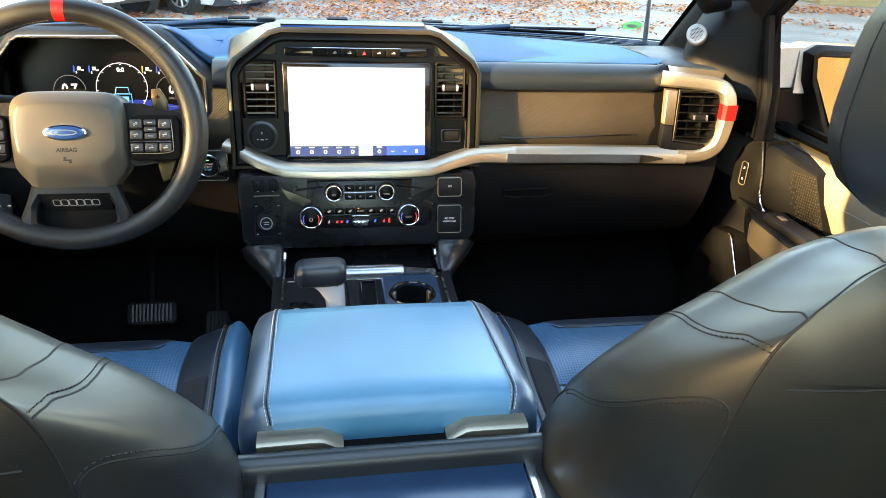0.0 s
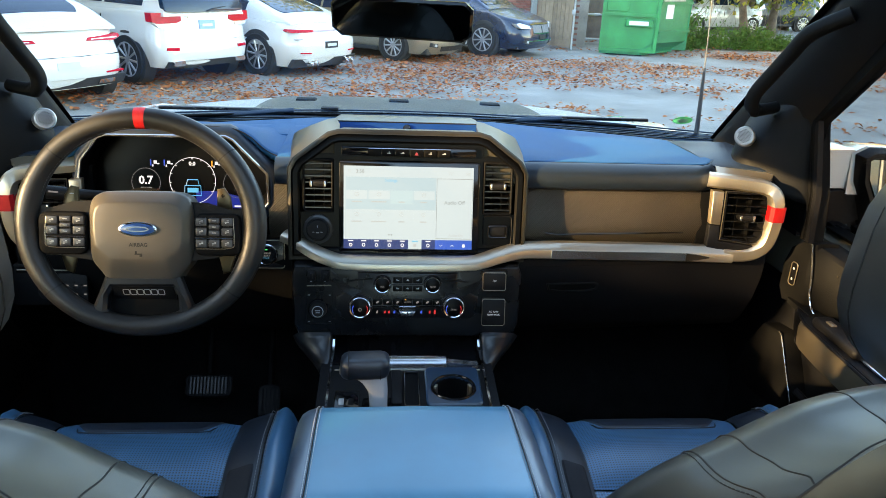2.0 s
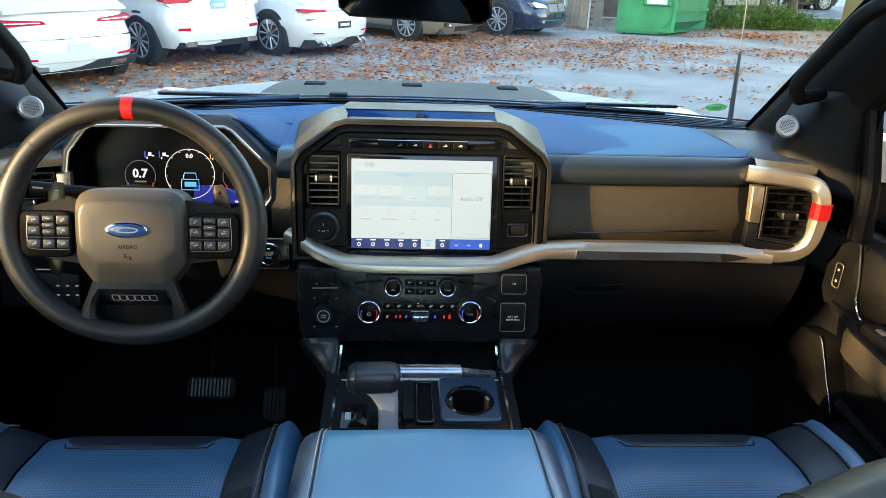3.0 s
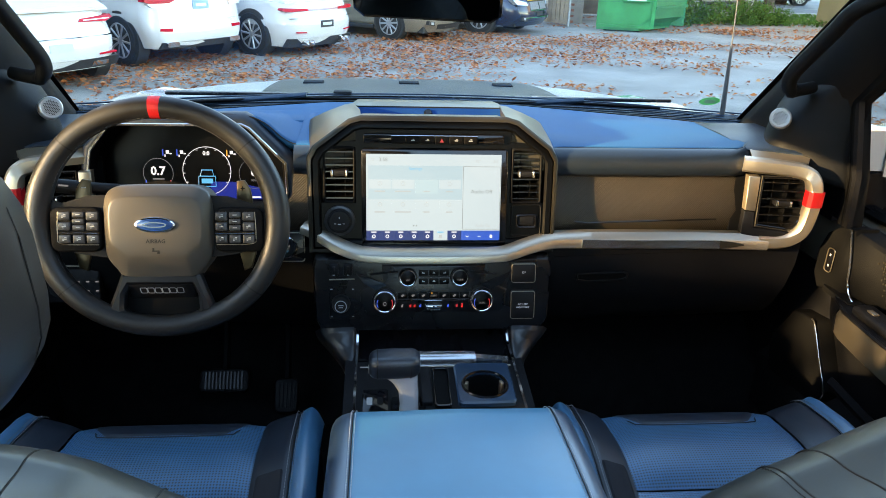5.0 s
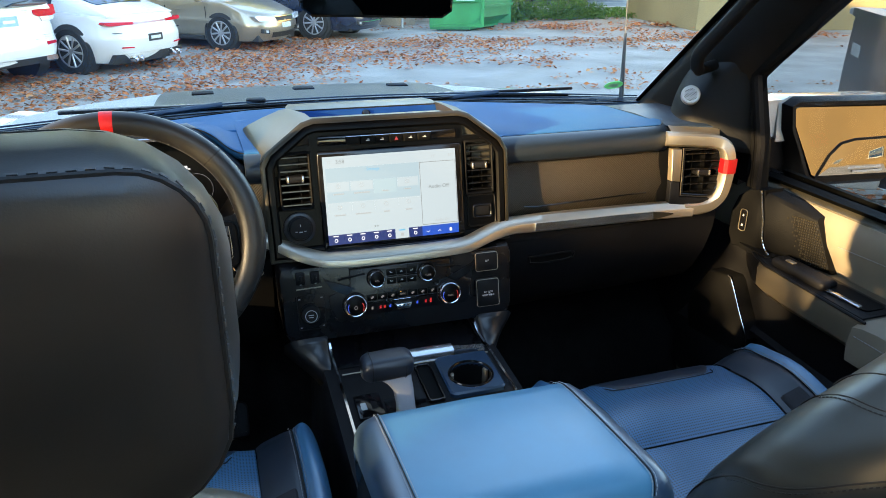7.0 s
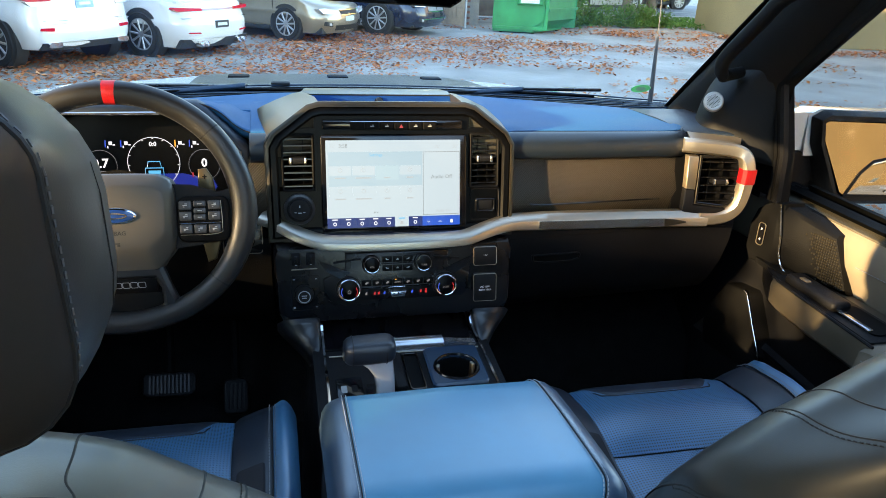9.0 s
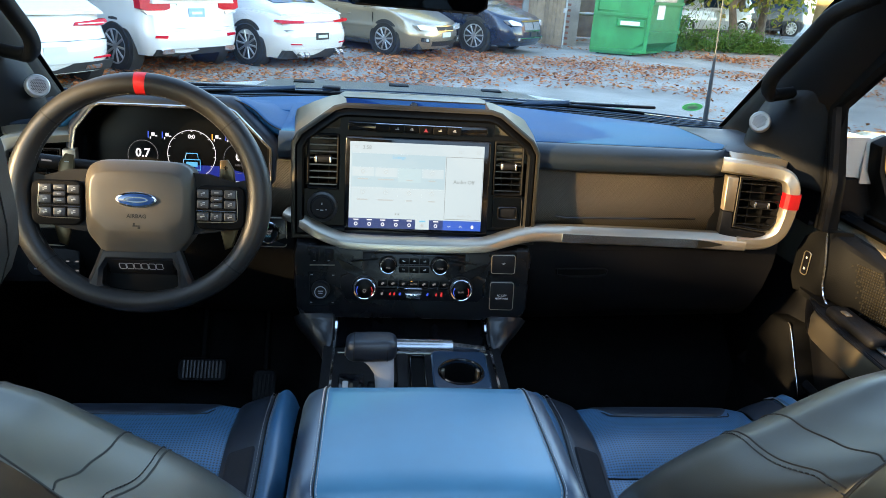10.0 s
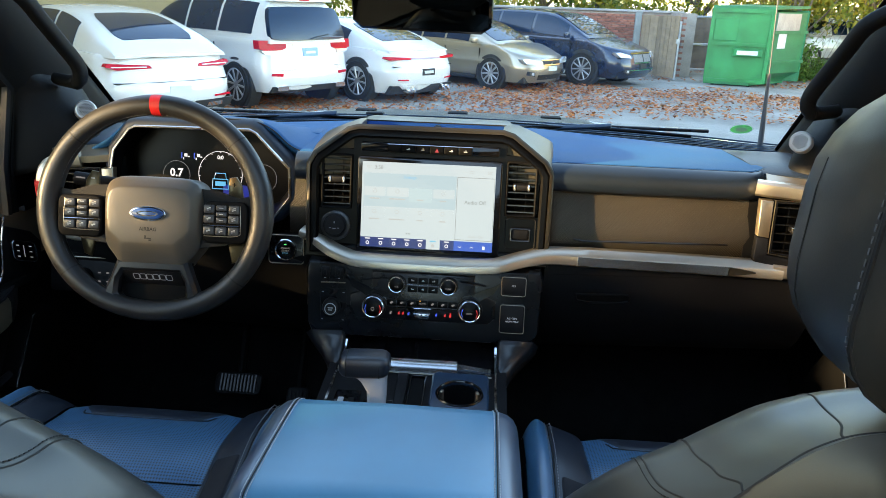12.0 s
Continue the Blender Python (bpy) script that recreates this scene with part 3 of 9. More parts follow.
def vent(parent, f, outline, slats, tab, tilt=0.0, rim=PLASTIC_DARK, wall=True):
    """An air vent: rim, dark duct, horizontal slats, a thumb tab with two bright ends."""
    us, vs = [p[0] for p in outline], [p[1] for p in outline]
    u0, u1, v0, v1 = min(us), max(us), min(vs), max(vs)
    v_ob = part("air_vent", ring(outline, inset(outline, 0.004), f, -0.003, 0.03, 0.0014), rim, parent, "black air vent with level slats")
    part("duct", plate(inset(outline, 0.0038), f, 0.026, 0.03), HOLE, v_ob)
    for i in range(slats):
        v = v0 + (v1 - v0) * (i + 0.75) / (slats + 0.5)
        part("slat", plate([(u0 + 0.004, v - 0.0012), (u1 - 0.004, v - 0.0012), (u1 - 0.004, v + 0.0012), (u0 + 0.004, v + 0.0012)], f, 0.000, 0.020), SLAT, v_ob, smooth=0)
    for i in range(2):
        u = u0 + (u1 - u0) * (i + 1) / 3
        part("guide_vane", plate([(u - 0.0008, v0 + 0.004), (u + 0.0008, v0 + 0.004), (u + 0.0008, v1 - 0.004), (u - 0.0008, v1 - 0.004)], f, 0.012, 0.025), PLASTIC_DARK, v_ob, smooth=0)
    um, vm = (u0 + u1) / 2 + tab[0], (v0 + v1) / 2 + tab[1]
    part("thumb_tab", plate(rrect(0.034, 0.011, 0.003), moved(f, um, vm), -0.004, 0.012, 0.0015), PLASTIC, v_ob)
    for s in (-1, 1):
        part("tab_end", plate(rrect(0.004, 0.0115, 0.001), moved(f, um + s * 0.0135, vm), -0.0052, 0.004, 0.0006), SILVER_BRIGHT, v_ob)
    return v_ob


def build_outer_vents(dash):
    for sgn in (1, -1):
        def f(u, v, d, s=sgn):
            return Vector((s * u, 1.402 + (0.72 - u) * 0.12 + (v - 1.5) * 0.10 + d, v))
        o = [(0.667, 1.434), (0.730, 1.427), (0.745, 1.431), (0.760, 1.450), (0.763, 1.470), (0.763, 1.515), (0.757, 1.532), (0.744, 1.541), (0.667, 1.540)]
        bm = ring(o, inset(o, 0.002), f, -0.003, 0.0, 0.001)
        part("vent_bezel", bm, BEZEL, dash)
        vent(dash, f, inset(o, 0.0022), 6, (0.004, 0.0), rim=PIANO)
        part("vent_blank", plate([(0.632, 1.405), (0.785, 1.405), (0.785, 1.556), (0.632, 1.556)], f, 0.032, 0.04), PLASTIC_DARK, dash)
        part("vent_plate", plate([(0.643, 1.468), (0.664, 1.466), (0.664, 1.538), (0.641, 1.539)], f, -0.004, 0.012, 0.002), SILVER, dash, "upright satin plate beside the vent")
        part("vent_foot", plate([(0.641, 1.412), (0.735, 1.412), (0.740, 1.424), (0.666, 1.431), (0.664, 1.464), (0.643, 1.466)], f, -0.002, 0.012, 0.002), PLASTIC, dash)


OCT = [(-0.226, 1.408), (0.226, 1.408), (0.228, 1.569), (0.217, 1.588), (0.156, 1.633), (0.138, 1.638), (-0.138, 1.638), (-0.156, 1.633), (-0.217, 1.588), (-0.228, 1.569)]


def build_centre_stack():
    t = thing("centre_stack", "eight-sided black screen housing with vents and controls", "centre stack", (0, 1.40, 1.25))
    f = on_screen
    # bronze-grey surround that flares back into the dash
    outer = inset(OCT, -0.013)
    secs = [[f(u, v, 0.16) for u, v in inset(OCT, 0.045)], [f(u, v, 0.050) for u, v in inset(OCT, 0.012)], [f(u, v, 0.018) for u, v in inset(OCT, -0.0095)], [f(u, v, 0.004) for u, v in outer], [f(u, v, 0.0) for u, v in inset(OCT, -0.010)], [f(u, v, -0.001) for u, v in inset(OCT, -0.0045)], [f(u, v, 0.02) for u, v in inset(OCT, -0.004)], [f(u, v, 0.12) for u, v in inset(OCT, 0.008)]]
    part("surround", loft(secs, wrap=True), BEZEL, t, "bronze-grey painted surround")
    for s in (-1, 1):
        rows = []
        for k, pts in ((0.0, ((0.138, 1.6475), (0.158, 1.6450), (0.197, 1.618), (0.229, 1.594), (0.2395, 1.576), (0.2405, 1.55))), (0.35, ((0.142, 1.6445), (0.164, 1.6415), (0.204, 1.6175), (0.237, 1.597), (0.247, 1.584), (0.248, 1.55))), (1.0, ((0.160, 1.627), (0.178, 1.624), (0.214, 1.610), (0.244, 1.5960), (0.254, 1.5895), (0.256, 1.55)))):
            rows.append([Vector((s * u, (1.361 + (v - 1.42) * 0.212 + 0.006) * (1 - k) + 1.640 * k, v)) for u, v in pts] + [Vector((s * 0.15, 1.42 * (1 - k) + 1.64 * k, 1.55))])
        part("shoulder_wing", loft(rows), BEZEL, t, "bronze-grey painted shoulder", 60)
    part("inner_frame", ring(inset(OCT, -0.0048), inset(OCT, 0.012), f, 0.0, 0.03, 0.004), DEEP_BLACK, t)
    part("face_plate", plate(inset(OCT, 0.011), f, 0.038, 0.05), DEEP_BLACK, t)
    for u0, v0, u1, v1 in ((-0.149, 1.415, 0.149, 1.628), (-0.216, 1.415, -0.149, 1.488), (0.149, 1.415, 0.216, 1.488), (-0.214, 1.592, -0.149, 1.602), (0.149, 1.592, 0.214, 1.602)):
        part("face_panel", plate([(u0, v0), (u1, v0), (u1, v1), (u0, v1)], f, 0.010, 0.04), DEEP_BLACK, t)
    # vents, dial and parking-brake pocket
    for s in (-1, 1):
        o = [(s * 0.180 + u, 1.541 + v) for u, v in rrect(0.060, 0.104, 0.006)]
        vent(t, lambda u, v, d: f(u, v, d + 0.006), o, 8, (0, 0.004))
    dial = part("drive_dial", lathe([(0.029, 0), (0.029, 0.006), (0.027, 0.008), (0.021, 0.009), (0.0205, 0.018), (0.019, 0.020), (0.0001, 0.020)], f(-0.180, 1.455, 0.010), (0, -1, 0.21), 32), PLASTIC, t, "round black drive-mode dial")
    part("dial_ring", lathe([(0.0295, 0.004), (0.0295, 0.0075), (0.0275, 0.0085)], f(-0.180, 1.455, 0.010), (0, -1, 0.21), 32), SATIN_GREY, dial)
    g = lambda u, v, d: f(u - 0.180, v + 0.455 + 1.0, d - 0.0105)
    part("dial_mark", bars([(0, 0.011, 0.002, 0.004), (-0.008, 0.0, 0.004, 0.0012), (0.008, 0.0, 0.004, 0.0012), (0, -0.001, 0.006, 0.002)], g), GREY_PRINT, dial)
    part("brake_pocket", ring(*[[(0.182 + u, 1.456 + v) for u, v in rrect(w, h, 0.005)] for w, h in ((0.060, 0.062), (0.056, 0.058))], f, 0.005, 0.02, 0.001), PLASTIC, t)
    part("brake_switch_frame", ring(*[[(0.182 + u, 1.456 + v) for u, v in rrect(w, h, 0.004)] for w, h in ((0.040, 0.026), (0.034, 0.020))], f, 0.001, 0.02, 0.001), PIANO, t)
    part("brake_switch", plate([(0.182 + u, 1.456 + v) for u, v in rrect(0.033, 0.019, 0.003)], f, 0.004, 0.02, 0.002), PLASTIC, t)
    # black strip with six keys above the screen
    part("key_strip", plate([(u, 1.609 + v) for u, v in rrect(0.268, 0.017, 0.003)], f, 0.004, 0.02, 0.001), PIANO, t)
    for i in range(6):
        k = part("key", plate([(u + (i - 2.5) * 0.0275, 1.609 + v) for u, v in rrect(0.0265, 0.0145, 0.002)], f, -0.003, 0.01, 0.0015), PLASTIC_DARK, t)
        g = moved(f, (i - 2.5) * 0.0275, 1.608)
        h = lambda u, v, d, g=g: g(u, v, d - 0.003)
        if i == 3:
            tri = [(-0.004, -0.003), (0.004, -0.003), (0.0, 0.004)]
            part("hazard_mark", plate(tri, h, -0.0005, 0), ICON_RED, k)
        elif i:
            part("key_mark", bars([(0, 0, 0.007, 0.0014), (0.001, 0.0022, 0.003, 0.0012)], h), GREY_PRINT, k)
    part("key_edge", tube([f(-0.082, 1.6165, -0.003), f(0.082, 1.6165, -0.003)], 0.0010, 6), SILVER_BRIGHT, t)

    # lower panel: gloss black with climate controls
    f = on_stack
    o = [(-0.216, 1.250), (0.216, 1.250), (0.228, 1.275), (0.232, 1.375), (0.226, 1.394), (-0.226, 1.394), (-0.232, 1.375), (-0.228, 1.275)]
    secs = [[f(u, v, 0.12) for u, v in o], [f(u, v, 0.010) for u, v in o], [f(u, v, 0.002) for u, v in inset(o, 0.004)], [f(u, v, 0.0) for u, v in inset(o, 0.012)]]
    part("lower_panel", loft(secs), PANEL_BLACK, t, "black lower control panel")
    ctl = [(-0.128, 1.290), (0.128, 1.290), (0.140, 1.30), (0.142, 1.335), (0.10, 1.352), (0.10, 1.382), (-0.10, 1.382), (-0.10, 1.352), (-0.142, 1.335), (-0.140, 1.30)]
    part("climate_panel", plate(ctl, f, -0.004, 0.01, 0.003), PANEL_BLACK, t, "gloss black climate panel")
    for s in (-1, 1):
        part("panel_fin", plate([(s * u, v) for u, v in ([(0.095, 1.346), (0.145, 1.366), (0.150, 1.372), (0.135, 1.352), (0.110, 1.338)][::s])], f, -0.007, 0.0, 0.002), PIANO, t)
        part("panel_scallop", tube([f(s * 0.070, 1.371, -0.004), f(s * 0.10, 1.368, -0.005), f(s * 0.122, 1.364, -0.003)], 0.002, 6), PLASTIC, t)

    def knob(u, v, r, name):
        c = f(u, v, -0.004)
        k = part("control_knob", lathe([(r * 1.02, 0), (r * 1.02, 0.004), (r, 0.010), (r * 0.97, 0.014), (r * 0.90, 0.0155), (r * 0.84, 0.0145)], c, (0, -1, 0.22), 36), CHROME, t, "black knob with a chrome rim")
        part("knob_face", lathe([(r * 0.85, 0.010), (r * 0.85, 0.0142), (r * 0.80, 0.0148), (0.0001, 0.0148)], c, (0, -1, 0.22), 36), DEEP_BLACK, k)
        part("knob_skirt", lathe([(r * 1.10, 0), (r * 1.08, 0.003), (r * 1.02, 0.004)], c, (0, -1, 0.22), 36), PLASTIC, k)
        g = lambda a, b, d: f(u + a, v + b, d - 0.0192)
        if name == "power":
            part("knob_mark", ring(circle(0.0035, 12), circle(0.0026, 12), g, -0.0004, 0), ICON_DIM, k)
        else:
            part("knob_mark", words(name, 0.0046, g), ICON_DIM, k)
        if r > 0.02:
            for s, mt in ((-1, ICON_BLUE), (1, ICON_RED)):
                arc = [g(s * r * 0.66 * math.cos(a), r * 0.66 * math.sin(a), 0) for a in np.linspace(-0.55, 0.55, 7)]
                part("temperature_arc", tube(arc, 0.0009, 5), mt, k)
        return k
    knob(-0.0505, 1.360, 0.0165, "VOL")
    knob(0.0495, 1.3605, 0.0165, "TUNE")
    knob(-0.0945, 1.315, 0.0225, "power")
    knob(0.0925, 1.316, 0.0225, "DUAL")
    h = lambda u, v, d: f(u, v, d - 0.004)
    part("chrome_line", tube([h(-0.031, 1.360, -0.001), h(0.031, 1.3605, -0.001)], 0.0011, 6), CHROME, t)
    part("chrome_line", tube([h(-0.070, 1.315, -0.001), h(0.069, 1.316, -0.001)], 0.0011, 6), CHROME, t)
    for i in range(3):
        for row, v in enumerate((1.368, 1.3515)):
            u = (i - 1) * 0.020
            k = part("radio_key", plate(rrect(0.0185, 0.011, 0.0015), moved(f, u, v), -0.0058, 0.0, 0.0004), DEEP_BLACK, t)
            part("key_mark", bars([(u, v, 0.005, 0.0012), (u + 0.002 * (i - 1), v + 0.0016, 0.0022, 0.0012)], lambda a, b, d: f(a, b, d - 0.0062)), GREY_PRINT, k)
    for i in range(7):
        u = -0.060 + i * 0.020
        k = part("climate_key", plate(rrect(0.0185, 0.011, 0.0015), moved(f, u, 1.3245), -0.0058, 0.0, 0.0004), DEEP_BLACK, t)
        gg = lambda a, b, d: f(a, b, d - 0.0062)
        if i == 3:
            part("key_mark", words("AUTO", 0.0048, moved(gg, u, 1.3245)), ICON_DIM, k)
            part("key_lamp", bars([(u - 0.004, 1.3295, 0.003, 0.0012)], gg), ICON_AMBER, k)
        else:
            part("key_mark", bars([(u, 1.3245, 0.006, 0.0012), (u + 0.001, 1.3262, 0.004, 0.0010), (u - 0.001, 1.3228, 0.003, 0.0010)], gg), ICON_DIM, k)
    for u, mt in ((-0.061, ICON_DIM), (-0.045, ICON_RED), (-0.037, ICON_RED), (-0.026, ICON_BLUE), (0.028, ICON_BLUE), (0.045, ICON_RED), (0.055, ICON_RED)):
        part("seat_lamp", bars([(u, 1.3035, 0.0035, 0.0040), (u + 0.001, 1.3060, 0.002, 0.002)], lambda a, b, d: f(a, b, d - 0.0045)), mt, t)
    part("seat_lamp", bars([(0.0555, 1.308 - i * 0.0032, 0.0036, 0.0020) for i in range(3)], lambda a, b, d: f(a, b, d - 0.005)), ICON_RED, t)
    fan = part("fan_rocker", plate([(-0.0165, 1.308), (-0.013, 1.2975), (0.013, 1.2975), (0.0165, 1.308)][::1], f, -0.011, 0.0, 0.002), SILVER_BRIGHT, t, "silver fan rocker key")
    part("fan_mark", bars([(-0.008, 1.305, 0.004, 0.001), (0, 1.305, 0.003, 0.003), (0.008, 1.305, 0.004, 0.001)], lambda a, b, d: f(a, b, d - 0.0112)), PLASTIC_DARK, fan)
    # left column: two switches, divider, light dial
    for u in (-0.191, -0.164):
        k = part("rocker_switch", plate(rrect(0.017, 0.022, 0.002), moved(f, u, 1.374), -0.006, 0.0, 0.002), PLASTIC, t)
        part("switch_lever", plate(rrect(0.005, 0.011, 0.001), moved(f, u, 1.376), -0.010, -0.004, 0.001), PLASTIC, k)
        part("switch_mark", bars([(u, 1.365, 0.004, 0.001)], lambda a, b, d: f(a, b, d - 0.0062)), GREY_PRINT, k)
    part("divider", tube([f(-0.200, 1.354, -0.001), f(-0.152, 1.355, -0.001)], 0.0013, 6), SILVER, t)
    part("dial_frame", ring(*[[(-0.175 + u, 1.310 + v) for u, v in rrect(w, h, 0.003)] for w, h in ((0.052, 0.066), (0.050, 0.064))], f, -0.001, 0.004), PLASTIC, t)
    k = part("rotary_switch", lathe([(0.018, 0), (0.017, 0.010), (0.0155, 0.013), (0.0001, 0.0135)], f(-0.178, 1.308, 0), (0, -1, 0.22), 28), PLASTIC, t)
    g = lambda a, b, d: f(-0.178 + a, 1.308 + b, d - 0.0138)
    part("dial_scale", ring(circle(0.0115, 20), circle(0.0100, 20), g, -0.0003, 0), GREY_PRINT, k)
    part("dial_mark", bars([(0, 0.002, 0.010, 0.0014), (0, -0.002, 0.008, 0.0014)], g), GREY_PRINT, k)
    for mu, mv in ((-0.196, 1.336), (-0.155, 1.336), (-0.196, 1.283), (-0.155, 1.283)):
        part("panel_mark", bars([(mu, mv, 0.004, 0.0014)], lambda a, b, d: f(a, b, d - 0.0015)), GREY_PRINT, t)
    # right column: two socket covers
    for v, hgt, text in ((1.367, 0.036, ("12V",)), (1.305, 0.054, ("AC 120V", "400W MAX"))):
        c = part("socket_cover", plate([(0.1745 + u, v + w) for u, w in rrect(0.047, hgt, 0.004)], f, -0.008, 0.004, 0.003), PLASTIC, t, "hinged black socket cover")
        part("cover_edge", tube([f(0.1745 + u, v + w, -0.0062) for u, w in rrect(0.0460, hgt - 0.001, 0.004)], 0.0010, 5, closed=True, normal=(0, -1, 0)), SILVER, c)
        for i, s in enumerate(text):
            part("lettering", words(s, 0.0052, lambda a, b, d, y=v - i * 0.006 + 0.002: f(0.1745 + a, y + b, d - 0.0081)), WHITE_PRINT, c)
    # shoulders that run from the panel down to the console
    for s in (-1, 1):
        secs = []
        for (x0, x1, y, z, th) in ((0.150, 0.230, 1.302, 1.262, 0.03), (0.150, 0.222, 1.296, 1.252, 0.03), (0.150, 0.208, 1.286, 1.240, 0.03), (0.150, 0.192, 1.270, 1.229, 0.03), (0.150, 0.178, 1.25, 1.220, 0.03), (0.150, 0.168, 1.225, 1.213, 0.03)):
            secs.append([Vector((s * x0, y, z - 0.002)), Vector((s * (x0 + 0.006), y - 0.004, z + 0.003)), Vector((s * (x1 - 0.012), y - 0.002, z)), Vector((s * x1, y + 0.012, z - 0.014)), Vector((s * x1, y + 0.05, z - 0.05)), Vector((s * x0, y + 0.05, z - 0.05))])
        part("shoulder", loft(secs), mat("shoulder_gloss", (0.014, 0.015, 0.017), 0.34, spec=0.6, tone=0.1, tscale=20), t, "satin dark shoulder bracket", 100)
    return t


def build_touchscreen():
    t = thing("touchscreen", "wide lit touchscreen showing a pale settings menu", "touchscreen", on_screen(0, 1.40, 0))
    f = on_screen
    part("screen_glass", plate([(u + 0.002, 1.501 + v) for u, v in rrect(0.280, 0.180, 0.005)], f, -0.001, 0.012, 0.0015), PIANO, t, "gloss black screen border")
    part("screen_chin", plate([(-0.150, 1.402), (0.150, 1.402), (0.143, 1.412), (-0.143, 1.412)], f, -0.012, 0.01, 0.002), PIANO, t)
    W, H, CX, CZ = 0.2585, 0.162, 0.0, 1.5015
    g = lambda u, v, d: f(CX + u, CZ + v, d - 0.0012)

    def rect(name, u0, v0, u1, v1, m, d=0.0004):
        # u, v from 0 to 1, from the top left of the lit picture
        a, b, c, e = (u0 - 0.5) * W, (u1 - 0.5) * W, (0.5 - v1) * H, (0.5 - v0) * H
        return part(name, plate([(a, c), (b, c), (b, e), (a, e)], g, -d, 0), m, t, smooth=0)

    def say(text, u, v, size, m, d=0.0016):
        return part("lettering", words(text, size, moved(g, (u - 0.5) * W, (0.5 - v) * H), d), m, t, smooth=0)
    rect("picture", 0, 0, 1, 0.885, LCD)
    rect("menu_bar", 0, 0.885, 0.50, 1, LCD_BLUE)
    rect("menu_tab", 0.50, 0.885, 0.605, 1, LCD, 0.0006)
    rect("menu_bar", 0.605, 0.885, 0.71, 1, LCD_BLUE)
    rect("menu_bar", 0.71, 0.885, 1, 1, LCD_BLUE_HI)
    rect("title_band", 0.015, 0.13, 0.71, 0.29, LCD_BAND, 0.0006)
    rect("tile_band", 0.015, 0.29, 0.71, 0.52, LCD_BAND, 0.0005)
    rect("selected_tile", 0.36, 0.29, 0.53, 0.45, LCD_TILE, 0.0009)
    for i in range(3):
        rect("tile", (0.02, 0.19, 0.54)[i], 0.29, (0.18, 0.355, 0.70)[i], 0.395, LCD, 0.0009)
    for i in range(4):
        rect("tile", (0.02, 0.19, 0.36, 0.54)[i], 0.53, (0.18, 0.355, 0.53, 0.70)[i], 0.64, LCD, 0.0009)
    # audio card
    a, b, c, e = (0.715 - 0.5) * W, 0.5 * W - 0.001, (0.5 - 0.87) * H, (0.5 - 0.135) * H
    o = [(a, c), (b, c), (b, e), (a, e)]
    part("card_edge", ring(o, inset(o, 0.0008), g, -0.0008, 0), LCD_TEXT, t, smooth=0)
    say("3:58", 0.125, 0.062, 0.0098, LCD_TEXT)
    say("72°", 0.05, 0.062, 0.0075, LCD_FAINT)
    say("72°", 0.825, 0.075, 0.0075, LCD_FAINT)
    say("50°", 0.960, 0.075, 0.0080, LCD_FAINT)
    say("Settings", 0.362, 0.165, 0.0080, LCD_CYAN)
    say("Audio Off", 0.855, 0.425, 0.0102, LCD_TEXT)
    say("Audio On", 0.870, 0.825, 0.0072, LCD_FAINT)
    for i, u in enumerate((0.10, 0.27, 0.445, 0.615)):
        for j, v in enumerate((0.335, 0.575)):
            if not (i == 2 and j == 0):
                uu, vv = (u - 0.5) * W, (0.5 - v) * H
                part("tile_icon", ring([(uu + p, vv + q) for p, q in circle(0.0040, 10)], [(uu + p, vv + q) for p, q in circle(0.0031, 10)], g, -0.0015, 0), LCD_FAINT, t, smooth=0)
            part("tile_text", bars([((u - 0.5) * W, (0.5 - v - 0.09) * H, (0.020, 0.030, 0.012, 0.013)[i], 0.0022)], g, 0.0015), LCD_FAINT, t, smooth=0)
    part("page_dots", bars([((0.350 - 0.5) * W, (0.5 - 0.825) * H, 0.0022, 0.0022), ((0.370 - 0.5) * W, (0.5 - 0.825) * H, 0.0022, 0.0022)], g, 0.0015), LCD_TEXT, t, smooth=0)
    for i, u in enumerate((0.055, 0.155, 0.255, 0.355, 0.455, 0.655)):
        uu, vv = (u - 0.5) * W, (0.5 - 0.953) * H
        part("menu_icon", ring([(uu + p, vv + q) for p, q in circle(0.0036, 8)], [(uu + p, vv + q) for p, q in circle(0.0022, 8)], g, -0.0012, 0), ICON, t, smooth=0)
        part("menu_text", bars([(uu, (0.5 - 0.902) * H, 0.010, 0.0016)], g, 0.0012), ICON, t, smooth=0)
    for u, s in ((0.755, -1), (0.845, 1), (0.935, 0)):
        uu, vv = (u - 0.5) * W, (0.5 - 0.953) * H
        if s:
            part("menu_icon", tube([g(uu - 0.003, vv - s * 0.001, -0.001), g(uu, vv + s * 0.001, -0.001), g(uu + 0.003, vv - s * 0.001, -0.001)], 0.0006, 5), ICON, t)
        else:
            part("menu_icon", plate([(uu + p, vv + q) for p, q in rrect(0.005, 0.006, 0.001)], g, -0.0012, 0), ICON, t, smooth=0)
    uu, vv = (0.552 - 0.5) * W, (0.5 - 0.953) * H
    part("tab_icon", plate([(uu + p, vv + q) for p, q in rrect(0.006, 0.006, 0.001)], g, -0.0014, 0), LCD_FAINT, t, smooth=0)
    part("tab_text", bars([(uu, (0.5 - 0.902) * H, 0.012, 0.0018)], g, 0.0014), LCD_CYAN, t, smooth=0)
    return t


